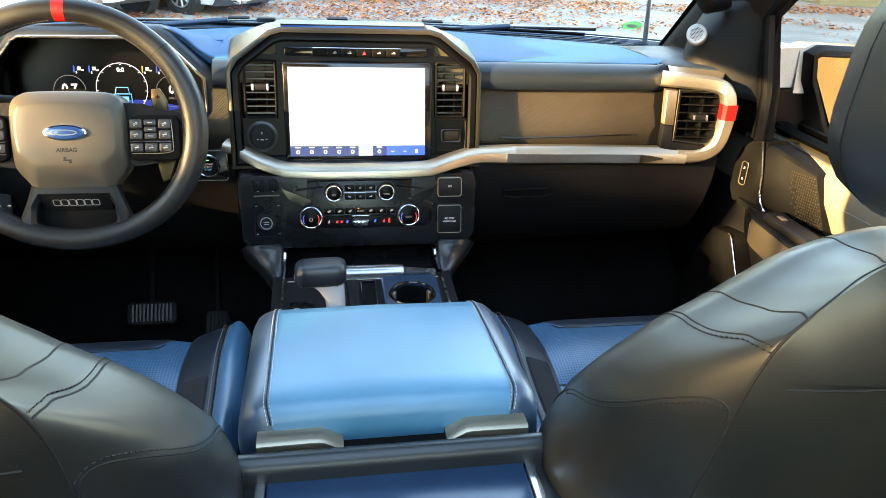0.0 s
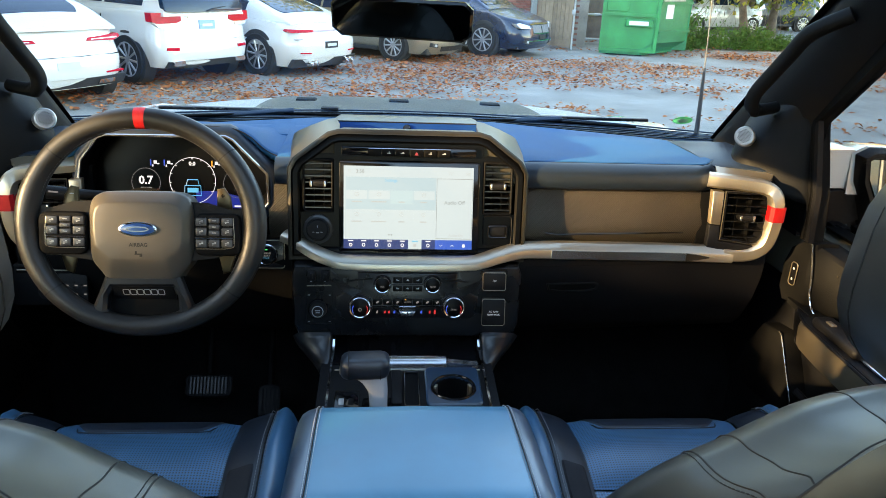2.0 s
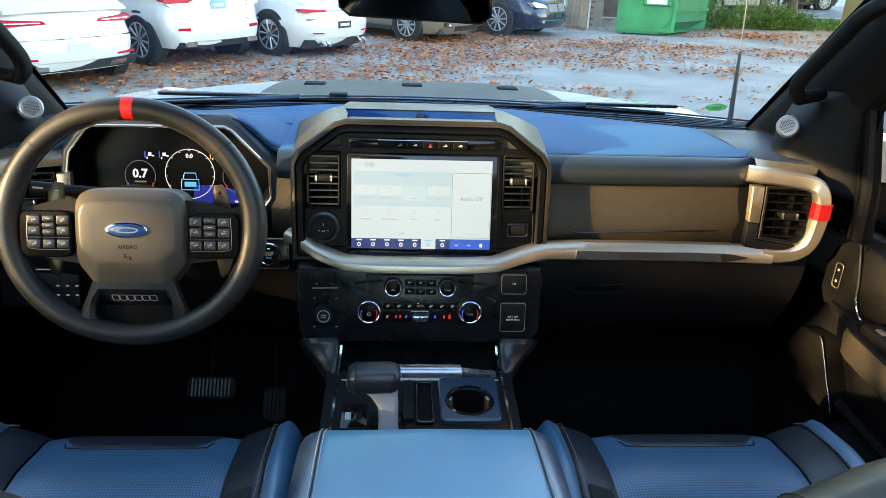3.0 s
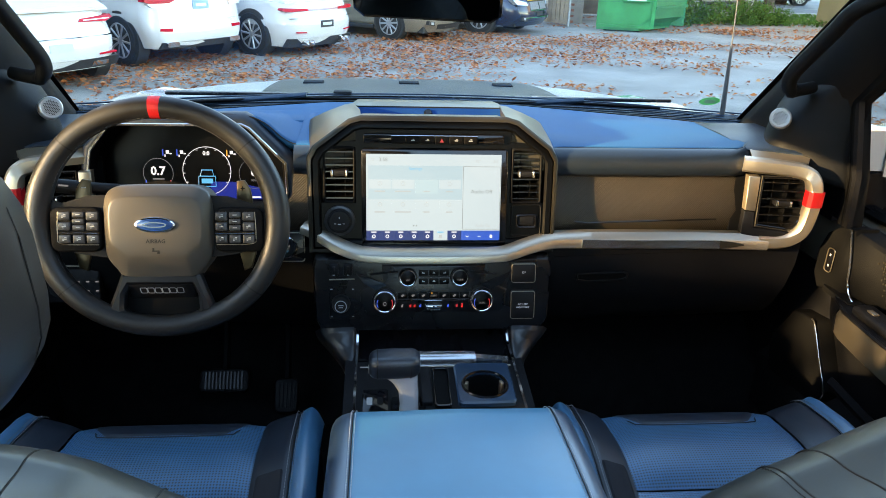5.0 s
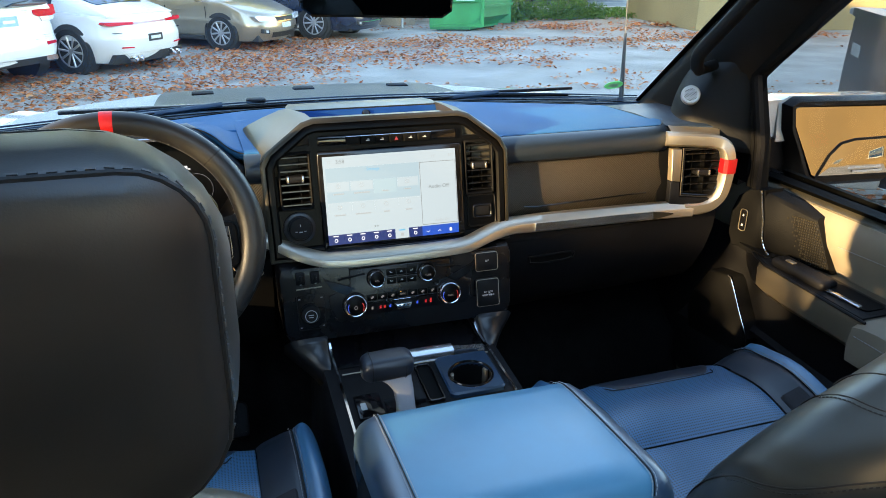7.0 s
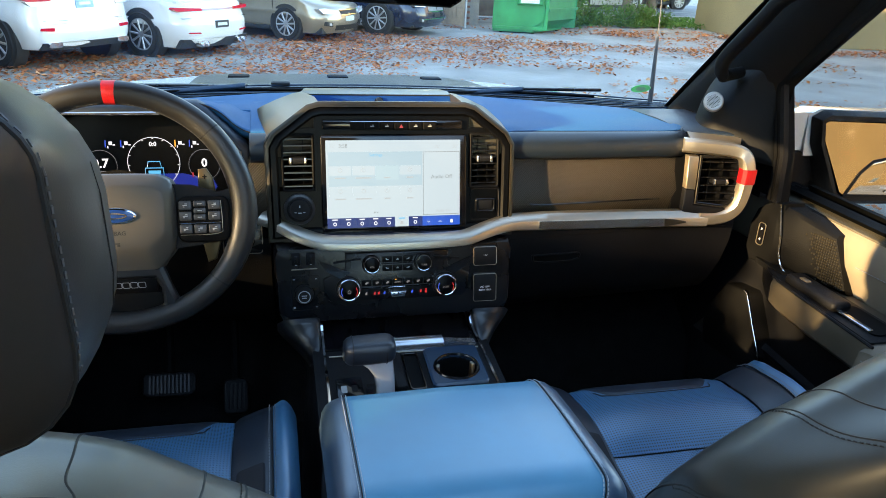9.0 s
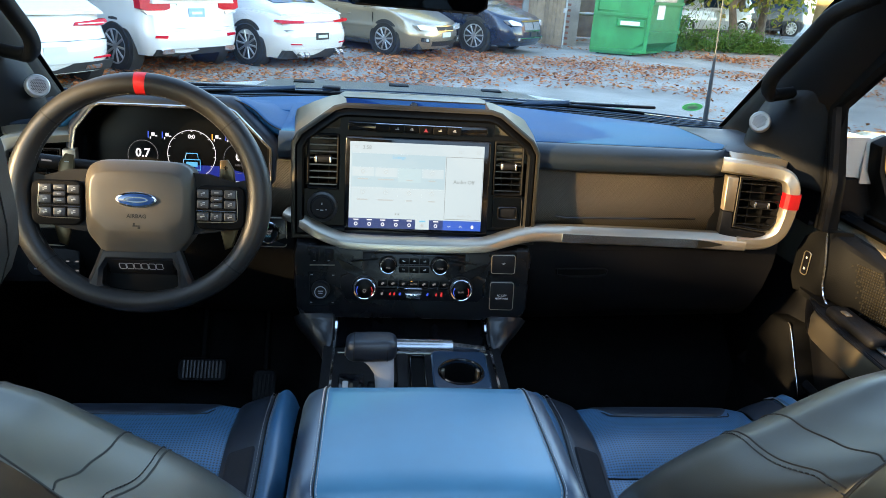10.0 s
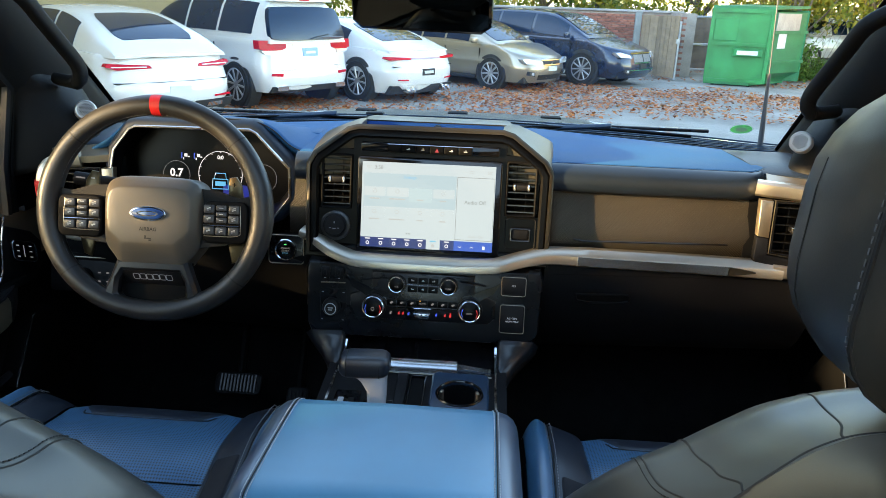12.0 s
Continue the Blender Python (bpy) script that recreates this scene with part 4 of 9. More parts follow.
def build_cluster():
    t = thing("instrument_cluster", "digital gauge screen under a padded hood", "gauges", (-0.46, 1.44, 1.47))
    f = lambda u, v, d: Vector((u, 1.475 + (v - 1.50) * 0.20 + d, v))
    o = [(-0.622, 1.455), (-0.335, 1.452), (-0.312, 1.461), (-0.284, 1.496), (-0.286, 1.552), (-0.350, 1.617), (-0.362, 1.623), (-0.594, 1.621), (-0.606, 1.615), (-0.639, 1.574), (-0.653, 1.503), (-0.645, 1.468)]
    fr = lambda u, v, d: Vector((u, 1.420 + (v - 1.54) * 0.12 + d, v))
    secs = [[fr(u, v, d) for u, v in inset(o, k)] for d, k in ((0.060, -0.008), (0.040, -0.0195), (0.028, -0.0212), (0.016, -0.0200), (0.006, -0.0160), (0.000, -0.0090), (0.001, -0.0030), (0.020, -0.0020), (0.060, -0.0020))]
    part("hood", loft(secs, wrap=True), DASH_HOOD, t, "dark padded hood round the gauges", 80)
    crest = smooth_path([Vector((u, v, 0)) for u, v in ((-0.70, 1.572), (-0.668, 1.590), (-0.64, 1.612), (-0.61, 1.634), (-0.54, 1.643), (-0.46, 1.645), (-0.40, 1.643), (-0.350, 1.639), (-0.318, 1.624), (-0.292, 1.600), (-0.268, 1.5870), (-0.24, 1.585), (-0.222, 1.585))], 6)
    secs = []
    for p in crest:
        ys = np.linspace(1.449, 1.76, 16)
        fall = [(3 - 2 * k) * k * k for k in ((y - 1.449) / 0.311 for y in ys)]
        secs.append([Vector((p.x, 1.456, p.y - 0.016)), Vector((p.x, 1.448, p.y - 0.006))] + [Vector((p.x, y, p.y + (1.583 - p.y) * q)) for y, q in zip(ys, fall)] + [Vector((p.x, 1.76, 1.565))])
    part("hood_roof", loft(secs), DASH_PAD, t, "black padded top behind the hood, sky blue painted in", 120)
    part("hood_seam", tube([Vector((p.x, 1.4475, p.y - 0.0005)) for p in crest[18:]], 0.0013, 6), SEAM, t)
    part("silver_rim", tube([fr(u, v, 0.0) for u, v in inset(o, -0.003)], 0.0030, 6, closed=True, normal=(0, -1, 0)), SILVER_BRIGHT, t, "thin bright silver rim")
    part("shroud", loft([[fr(u, v, 0.004) for u, v in inset(o, -0.0015)], [fr(u, v, 0.012) for u, v in inset(o, 0.003)], [f(u, v, 0.0) for u, v in inset(o, 0.012)]], caps=False), DEEP_BLACK, t, "matt black inner shroud")
    part("gauge_screen", plate(inset(o, 0.006), f, 0.0, 0.01), DEEP_BLACK, t)
    g = lambda u, v, d: f(u + 0.006, v, d - 0.0006)
    part("lit_field", plate([(-0.445, 1.466), (-0.345, 1.466), (-0.338, 1.474), (-0.345, 1.488), (-0.40, 1.500), (-0.445, 1.500)], g, -0.0004, 0), glow("gauge_blue", (0.004, 0.02, 0.30), 0.6), t, smooth=0)
    cu, cv = -0.451, 1.521
    for (u, v, r, w, m) in ((cu, cv, 0.047, 0.0009, ICON), (-0.545, 1.516, 0.029, 0.0007, ICON_DIM), (-0.360, 1.516, 0.029, 0.0007, ICON_DIM)):
        part("gauge_ring", ring([(u + a, v + b) for a, b in circle(r, 40)], [(u + a, v + b) for a, b in circle(r - w, 40)], g, -0.0008, 0), m, t, smooth=0)
    for k in range(-5, 6):
        a = math.radians(90 - k * 24)
        part("gauge_tick", bars([(cu + 0.044 * math.cos(a), cv + 0.044 * math.sin(a), 0.0028, 0.0010)], g, 0.0009), ICON, t, smooth=0)
    part("lettering", words("0.7", 0.023, moved(g, -0.545, 1.520), 0.001, 0.0006), ICON, t, smooth=0)
    part("unit_mark", bars([(-0.545, 1.505, 0.022, 0.0025)], g, 0.001), ICON_DIM, t, smooth=0)
    part("lettering", words("0", 0.022, moved(g, -0.360, 1.519), 0.001, 0.0006), ICON, t, smooth=0)
    part("lettering", words("MPH", 0.006, moved(g, -0.360, 1.503), 0.001), ICON_DIM, t, smooth=0)
    for u, v, m in ((-0.569, 1.498, ICON_BLUE), (-0.522, 1.498, ICON_RED), (-0.382, 1.497, ICON_RED)):
        part("gauge_end", bars([(u, v, 0.0022, 0.009)], g, 0.001), m, t, smooth=0)
    for i, u in enumerate((-0.525, -0.498, -0.402, -0.376)):
        part("warning_icon", bars([(u, 1.557, 0.006, 0.006), (u + 0.006, 1.554, 0.004, 0.002), (u - 0.005, 1.550, 0.002, 0.004)], g, 0.001), ICON, t, smooth=0)
        part("warning_bar", bars([(u - 0.009, 1.556, 0.002, 0.012)], g, 0.001), (ICON_BLUE, ICON_BLUE, ICON_AMBER, ICON_BLUE)[i], t, smooth=0)
    part("lettering", words("0:0", 0.011, moved(g, cu, cv + 0.034), 0.001, 0.0003), ICON, t, smooth=0)
    # outline of a pickup seen from behind
    cab = [(-0.013, 0.004), (-0.0105, 0.016), (0.0105, 0.016), (0.013, 0.004)]
    bed = [(-0.017, -0.016), (-0.016, 0.004), (0.016, 0.004), (0.017, -0.016)]
    for pts in (cab, bed):
        part("truck_symbol", tube([g(cu + a, cv - 0.014 + b, -0.001) for a, b in pts], 0.0010, 5, closed=True, normal=(0, -1, 0)), LCD_CYAN, t)
    part("truck_symbol", plate([(cu + a, cv - 0.014 + b) for a, b in ((-0.011, -0.010), (0.011, -0.010), (0.011, -0.001), (-0.011, -0.001))], g, -0.001, 0), LCD_CYAN, t, smooth=0)
    part("odometer", bars([(-0.388, 1.470, 0.014, 0.003), (-0.357, 1.470, 0.020, 0.003)], g, 0.001), ICON, t, smooth=0)
    return t


def build_start_button():
    t = thing("start_button", "round engine start button in a dark metal plate", "button", (-0.287, 1.40, 1.38))
    f = lambda u, v, d: Vector((-0.287 + u, 1.398 + v * 0.15 + d, 1.392 + v))
    part("plate", plate(rrect(0.072, 0.058, 0.006), f, -0.004, 0.03, 0.002), PANEL_BLACK, t, "dark metal plate")
    part("plate_edge", tube([f(u, v, -0.0035) for u, v in rrect(0.0715, 0.0575, 0.006)], 0.0012, 6, closed=True, normal=(0, -1, 0)), SILVER, t)
    part("collar", lathe([(0.0225, 0), (0.0225, 0.006), (0.021, 0.0075), (0.019, 0.006)], f(0, 0, -0.004), (0, -1, 0.15), 32), CHROME, t, "chrome ring")
    b = part("push_button", lathe([(0.0192, 0), (0.0192, 0.006), (0.018, 0.0072), (0.0001, 0.0075)], f(0, 0, -0.004), (0, -1, 0.15), 32), PIANO, t)
    g = lambda u, v, d: f(u, v, d - 0.0118)
    for i, s in enumerate(("ENGINE", "START", "STOP")):
        part("lettering", words(s, 0.0052, moved(g, 0, 0.005 - 0.0052 * i)), (ICON_DIM, ICON_DIM, ICON_CYAN_DIM)[i], b)
    part("lamp", bars([(0, 0.0125, 0.005, 0.0018)], g), ICON_GREEN, b)
    return t


DASH = build_dashboard()
build_outer_vents(DASH)
build_centre_stack()
build_touchscreen()
build_cluster()
build_start_button()



# ---- the cab: wheel, console, seats, doors ----
def build_steering_wheel():
    C, U, N = Vector((-0.463, 1.207, 1.519)), Vector((0, 0.287, 0.958)), Vector((0, 0.958, -0.287))
    P = lambda a, b, d: C + Vector((a, 0, 0)) + U * b + N * d
    t = thing("steering_wheel", "black leather steering wheel with a red top mark", "steering wheel", P(0, 0, 0.1))
    R = 0.1870

    def rim(a0, a1, name, m, r0=0.0, r1=0.0, n=60, rr=0.0185):
        secs = []
        for i in range(n + 1):
            a = a0 + (a1 - a0) * i / n
            s, c = math.sin(a), math.cos(a)
            flat = 1.0 - 0.035 * max(0, -c) ** 2
            q = rr * (1 + 0.08 * math.exp(-((abs(s) - 1) / 0.08) ** 2)) + r0
            ring_pts = []
            for u, v in circle(q, 14, q * 0.9):
                ring_pts.append(P(s * (R + u) * 1.020, c * (R * flat + u) * 0.975, v))
            secs.append(ring_pts)
        return part(name, loft(secs, wrap=False), m, t)
    rim(0.045, 2.25, "rim_grip", WHEEL_LEATHER)
    rim(-2.25, -0.045, "rim_grip", WHEEL_LEATHER)
    rim(2.255, 2 * math.pi - 2.255, "rim_lower", WHEEL_LEATHER)
    rim(-0.046, 0.046, "top_mark", RED_LEATHER, 0.0004, n=6)
    for a in (0.84, 2.252, -0.84, -2.252):
        rim(a - 0.006, a + 0.006, "rim_joint", SEAM, 0.0003, n=2)
    for s in (1, -1):
        st = [P(s * math.sin(a) * (R - 0.0175) * 1.020, math.cos(a) * (R - 0.0175) * 0.975, -0.006) for a in np.linspace(0.1, 2.1, 60)]
        part("rim_stitching", stitch_row(st, 0.0065, 0.0044, 0.0007), DULL_THREAD, t)
    # airbag pad
    h = [(0.040, -0.0905), (0.056, -0.088), (0.068, -0.074), (0.080, -0.060), (0.0855, -0.045), (0.0875, -0.01), (0.087, 0.022), (0.083, 0.042), (0.072, 0.054), (0.045, 0.0600)]
    h = [(u, v * (1.11 if v < 0 else 0.97)) for u, v in h]
    o = h + [(-u, v) for u, v in h[::-1]]
    o = [(p.x, p.y) for p in smooth_path([Vector((u, v, 0)) for u, v in o], 4, closed=True)]
    sc = lambda k, d: [P(u * k, -0.012 + (v + 0.012) * k, d) for u, v in o]
    face = [(u * 0.83, v * (0.66 if v > 0 else 0.56)) for u, v in o]
    mid = lambda k, d: [P(u + (a - u) * k, v + (b - v) * k, d) for (u, v), (a, b) in zip(o, face)]
    top = lambda k, d: [P(a * k, -0.008 + (b + 0.008) * k, d) for a, b in face]
    secs = [mid(0, 0.04), mid(0, 0.000), mid(0.04, -0.004), mid(0.15, -0.0075), mid(0.50, -0.0150), mid(0.85, -0.0215), mid(0.97, -0.0233), top(0.97, -0.0239), top(0.75, -0.0244), top(0.4, -0.0246), top(0.10, -0.0247)]
    hub = part("airbag_pad", loft(secs), HUB_SKIN, t, "padded dark airbag cover")
    badge = circle(0.032, 28, 0.0125)
    g = lambda u, v, d: P(u, v - 0.0055, d - 0.0240)
    b = part("oval_badge", plate(badge, g, -0.004, 0.002, 0.001), CHROME, hub, "blue oval badge with a chrome rim")
    part("badge_field", plate(circle(0.0285, 28, 0.0098), g, -0.0048, 0.002, 0.0006), mat("badge_blue", (0.012, 0.05, 0.20), 0.2, coat=0.5, tone=0.1), hub)
    part("badge_shape", ring(circle(0.019, 20, 0.0048), circle(0.0165, 20, 0.0028), g, -0.0054, 0), CHROME, hub)
    part("lettering", words("AIRBAG", 0.0088, lambda u, v, d: P(u, v - 0.0325, d - 0.0245), 0.0006, 0.0002), SEAM, hub)
    part("airbag_symbol", bars([(0, -0.043, 0.012, 0.002), (-0.004, -0.040, 0.003, 0.004), (0.004, -0.046, 0.004, 0.003)], lambda u, v, d: P(u, v - 0.005, d - 0.0245), 0.0006), SEAM, hub)
    # side spokes with their key pads
    for s in (-1, 1):
        sp = [(0.060, 0.036), (0.060, -0.058), (0.120, -0.050), (0.160, -0.040), (0.188, -0.052), (0.194, 0.0), (0.184, 0.03), (0.150, 0.022), (0.110, 0.034)]
        sp = [(s * u, v) for u, v in sp][::(1 if s < 0 else -1)]
        part("side_spoke", plate(sp, P, -0.002, 0.022, 0.006), PLASTIC, t)
        Q = lambda a, b, d: P(a, b - 0.0040, d)
        pad = [(s * (0.1285 + u), -0.0105 + v) for u, v in rrect(0.080, 0.073, 0.014)][::s]
        k = part("key_pad", plate(pad, Q, -0.011, 0.0, 0.003), PLASTIC_DARK, t, "gloss key pad with small keys")
        cells = [(0.145, v, 0.0187, 0.0140) for v in (0.0117, -0.0052, -0.0255)] + [(0.1015, v, 0.0190, 0.0140) for v in (0.0117, -0.0052, -0.0255)]
        cells += [(0.1232, 0.0138, 0.0187, 0.0092), (0.1232, 0.0032, 0.0187, 0.0084), (0.1232, -0.0072, 0.0187, 0.0092), (0.1232, -0.0255, 0.0187, 0.0140)]
        for u, v, w, hh in cells:
            part("key", plate([(s * u + a, v + c) for a, c in rrect(w, hh, 0.0022)], Q, -0.0142, -0.008, 0.0012), KEY_GREY, k)
            part("key_mark", bars([(s * u, v, 0.0068, 0.0012)] + ([(s * u + 0.0015, v + 0.0024, 0.0036, 0.0011), (s * u - 0.002, v - 0.0022, 0.0022, 0.0011)] if hh > 0.01 else []), lambda a, c, d: Q(a, c, d - 0.0143)), GREY_PRINT, k)
        part("pad_line", tube([Q(s * 0.0915, -0.0158, -0.0140), Q(s * 0.1545, -0.0158, -0.0140)], 0.0011, 6), SILVER_BRIGHT, t)
        part("pad_rim", tube(smooth_path([Q(s * 0.155, 0.0185, -0.0118), Q(s * 0.1565, -0.020, -0.0118), Q(s * 0.150, -0.0335, -0.0118), Q(s * 0.093, -0.0350, -0.0118)], 4), 0.0007, 5), SILVER, t)
    # lower spoke: one frame round an opening
    out = [(0.062, -0.086), (0.073, -0.116), (0.087, -0.149), (0.075, -0.169), (0.048, -0.179)]
    inn = [(0.050, -0.107), (0.059, -0.122), (0.061, -0.146), (0.050, -0.158), (0.036, -0.162)]
    ccw = lambda h: [(-x, z) for x, z in h] + h[::-1]
    part("lower_spoke", ring(ccw(out), ccw(inn), P, -0.009, 0.014, 0.006), mat("satin_charcoal", (0.017, 0.018, 0.021), 0.34, metal=0.3, spec=0.6, tone=0.06), t, "satin charcoal lower spoke")
    part("spoke_floor", plate([(-0.064, -0.174), (0.064, -0.174), (0.066, -0.09), (-0.066, -0.09)], P, 0.013, 0.018), HOLE, t)
    S = lambda a, b, d: P(a, b, -0.0055 + (-0.107 - b) * 0.75 + d)
    bar = [(-0.052, -0.131), (0.052, -0.131), (0.0525, -0.106), (-0.0525, -0.106)]
    nb = part("name_bar", plate(bar, S, 0.0, 0.008, 0.001), PLASTIC, t)
    for i in range(6):
        u = (i - 2.5) * 0.0140
        part("raised_shape", ring([(u * 0.84 + a, -0.1165 + b) for a, b in rrect(0.0112, 0.0105, 0.0015, 1)], [(u * 0.84 + a, -0.1165 + b) for a, b in rrect(0.0094, 0.0087, 0.001, 1)], S, -0.0010, 0.001), GREY_PRINT, nb)
    part("wheel_back", lathe([(0.085, 0.0), (0.075, 0.05), (0.06, 0.09), (0.055, 0.20)], P(0, -0.02, 0.02), N, 24), PLASTIC_DARK, t)
    # shift paddles
    for s in (-1, 1):
        pd = [(s * 0.118, 0.022), (s * 0.146, 0.022), (s * 0.142, 0.050), (s * 0.132, 0.066), (s * 0.119, 0.064)][::s]
        p = part("shift_paddle", plate(pd, P, 0.030, 0.036, 0.002), PADDLE, t, "satin shift paddle")
        part("paddle_mark", bars([(s * 0.129, 0.052, 0.007, 0.0018)] + ([(s * 0.129, 0.052, 0.0018, 0.007)] if s > 0 else []), lambda a, b, d: P(a, b, d + 0.030)), HOLE if s > 0 else GREY_PRINT, p)
        lo = [(s * 0.120, -0.050), (s * 0.152, -0.048), (s * 0.142, -0.083), (s * 0.129, -0.088)][::-s]
        part("shift_paddle", plate(lo, P, 0.030, 0.036, 0.002), PADDLE, t)
    return t


def build_stalk():
    t = thing("indicator_stalk", "black indicator stalk behind the wheel", "stalk", (-0.55, 1.33, 1.53))
    part("lever", tube([(-0.52, 1.34, 1.525), (-0.60, 1.325, 1.535), (-0.645, 1.315, 1.54)], 0.010, 10), PLASTIC, t)
    part("lever_tip", tube([(-0.630, 1.319, 1.538), (-0.662, 1.312, 1.543)], 0.0125, 12), PLASTIC, t)
    part("tip_mark", tube([(-0.640, 1.3065, 1.5445), (-0.655, 1.303, 1.547)], 0.002, 6), ICON_DIM, t)
    return t


def build_light_switches():
    t = thing("light_switches", "black headlamp switch panel with a round knob", "switch panel", (-0.66, 1.42, 1.30))
    f = lambda u, v, d: Vector((u - 0.072, 1.436 + (v - 1.34) * 0.25 + d, v - 0.029))
    part("panel", plate([(-0.665 + u, 1.335 + v) for u, v in rrect(0.15, 0.085, 0.006)], f, -0.012, 0.02, 0.003), PLASTIC, t)
    k = part("headlamp_knob", lathe([(0.02, 0), (0.019, 0.014), (0.017, 0.016), (0.0001, 0.016)], f(-0.665, 1.325, -0.012), (0, -1, 0.25), 24), PLASTIC, t)
    part("knob_arc", tube([f(-0.665 + 0.018 * math.cos(a), 1.325 + 0.018 * math.sin(a), -0.0275) for a in np.linspace(0.4, 2.9, 14)], 0.0011, 5), SILVER_BRIGHT, k)
    part("knob_mark", bars([(-0.665, 1.325, 0.012, 0.0016), (-0.665, 1.330, 0.006, 0.0014)], lambda u, v, d: f(u, v, d - 0.0283)), GREY_PRINT, k)
    for i in range(3):
        for j in range(2):
            u, v = -0.632 + i * 0.018, 1.335 - j * 0.018
            part("small_mark", bars([(u, v, 0.006, 0.0025)], lambda a, b, d: f(a, b, d - 0.0122)), ICON_DIM, t)
    part("slot", plate([(-0.665 + u, 1.366 + v) for u, v in rrect(0.135, 0.014, 0.003)], f, -0.0125, 0.0, 0.001), HOLE, t)
    part("slot_bar", tube([f(-0.73, 1.366, -0.013), f(-0.60, 1.366, -0.013)], 0.0015, 6), SILVER, t)
    return t


def build_console():
    t = thing("centre_console", "black centre console with cup holder and storage tray", "console", (0, 1.1, 0.80))
    dz = lambda y: 1.222 + (y - 1.165) * 0.10
    # sides and body
    secs = []
    for y, z in ((0.40, 1.295), (0.62, 1.292), (0.93, 1.24), (0.96, 1.15), (1.20, 1.13), (1.32, 1.15), (1.40, 1.20)):
        w = 0.172
        secs.append([Vector((-w - 0.02, y, 0.80)), Vector((-w, y, z - 0.03)), Vector((-w + 0.008, y, z - 0.004)), Vector((w - 0.008, y, z - 0.004)), Vector((w, y, z - 0.03)), Vector((w + 0.02, y, 0.80))])
    part("body", loft(secs), PLASTIC, t)
    def slab(x0, x1, ys):
        part("deck", loft([[Vector((x0, y, dz(y) - 0.004)), Vector((x1, y, dz(y) - 0.004)), Vector((x1, y, dz(y) - 0.02)), Vector((x0, y, dz(y) - 0.02))] for y in ys]), PLASTIC, t)
    slab(-0.146, 0.036, (0.93, 1.10, 1.20, 1.235))
    slab(0.131, 0.146, (0.93, 1.10, 1.20, 1.235))
    slab(0.036, 0.131, (0.93, 1.02, 1.108))
    slab(0.036, 0.131, (1.206, 1.235))
    for s in (-1, 1):
        part("side_wall", loft([[Vector((s * 0.1465, y, dz(y) - 0.006)), Vector((s * 0.168, y, dz(y) - 0.010)), Vector((s * 0.178, y, 1.06)), Vector((s * 0.1465, y, 1.06))] for y in (0.93, 1.10, 1.25, 1.36)]), PLASTIC, t)
    # dark tray that runs under the stack
    part("tray", loft([[Vector((-0.146, y, z)), Vector((0.146, y, z)), Vector((0.146, y, z - 0.012)), Vector((-0.146, y, z - 0.012))] for y, z in ((1.235, 1.228), (1.262, 1.226), (1.30, 1.222), (1.36, 1.232), (1.42, 1.29))]), PIANO, t)
    for s in (-1, 1):
        path = smooth_path([(s * 0.147, 1.312, 1.246), (s * 0.147, 1.28, 1.230), (s * 0.1475, 1.22, 1.226), (s * 0.1485, 1.10, 1.216), (s * 0.150, 0.98, 1.205)], 5)
        part("chrome_strip", sweep(path, [(-0.0022, -0.004), (-0.0022, 0.002), (0.0022, 0.002), (0.0022, -0.004)], (0, 0, 1)), CHROME, t, "thin chrome edge strip")
    # cross bar of the tray lid
    part("tray_lid_edge", loft([[Vector((x, 1.213, dz(1.213) - 0.003)), Vector((x, 1.2135, dz(1.213) + 0.002)), Vector((x, 1.225, dz(1.225) + 0.012)), Vector((x, 1.243, dz(1.24) + 0.012)), Vector((x, 1.246, dz(1.24) - 0.003))] for x in (-0.050, 0.02, 0.075)]), SILVER_BRIGHT, t, "bright silver cross bar")
    part("tray_lid_tip", loft([[Vector((x, 1.224, dz(1.222) - 0.003)), Vector((x, 1.226, dz(1.222) + a)), Vector((x, 1.238, dz(1.24) + a)), Vector((x, 1.242, dz(1.24) - 0.003))] for x, a in ((0.076, 0.009), (0.10, 0.006), (0.138, 0.002))]), SILVER_BRIGHT, t)
    part("cross_line", tube([Vector((x, 1.214, dz(1.214) + 0.0)) for x in (-0.14, 0, 0.14)], 0.0014, 6), SILVER, t)
    # slot tray
    part("slot_rim", ring(*[[(0.006 + u, 1.155 + v) for u, v in rrect(w, h, 0.005)] for w, h in ((0.030, 0.105), (0.024, 0.098))], lambda u, v, d: Vector((u, v, dz(v) - d)), -0.003, 0.01, 0.001), PIANO, t)
    part("slot_floor", plate([(0.006 + u, 1.155 + v) for u, v in rrect(0.024, 0.098, 0.004)], lambda u, v, d: Vector((u, v, dz(v) - d)), 0.0025, 0.012), HOLE, t)
    part("gate", plate([(-0.022 + u, 1.16 + v) for u, v in rrect(0.020, 0.10, 0.004)], lambda u, v, d: Vector((u, v, dz(v) - d)), -0.004, 0.006, 0.002), PLASTIC, t)
    # cup holder
    f = lambda u, v, d: Vector((u, v, dz(v) - d))
    # Dark gloss surround, coloured blue for the sky it mirrors.
    plat = part("cup_surround", ring([(0.0835 + u, 1.160 + v) for u, v in rrect(0.104, 0.112, 0.012, 6)], [(0.0835 + u, 1.152 + v) for u, v in [(0.040 * math.cos(2 * math.pi * (i + 3.5 - 3.5) / 28 + 0.11), 0.036 * math.sin(2 * math.pi * i / 28 + 0.11)) for i in range(28)]], f, -0.006, 0.006, 0.003), mat("cup_sky_gloss", (0.016, 0.040, 0.075), 0.26, spec=0.5, tone=0.08, tscale=20), t, "dark cup holder surround with painted blue sky reflection")
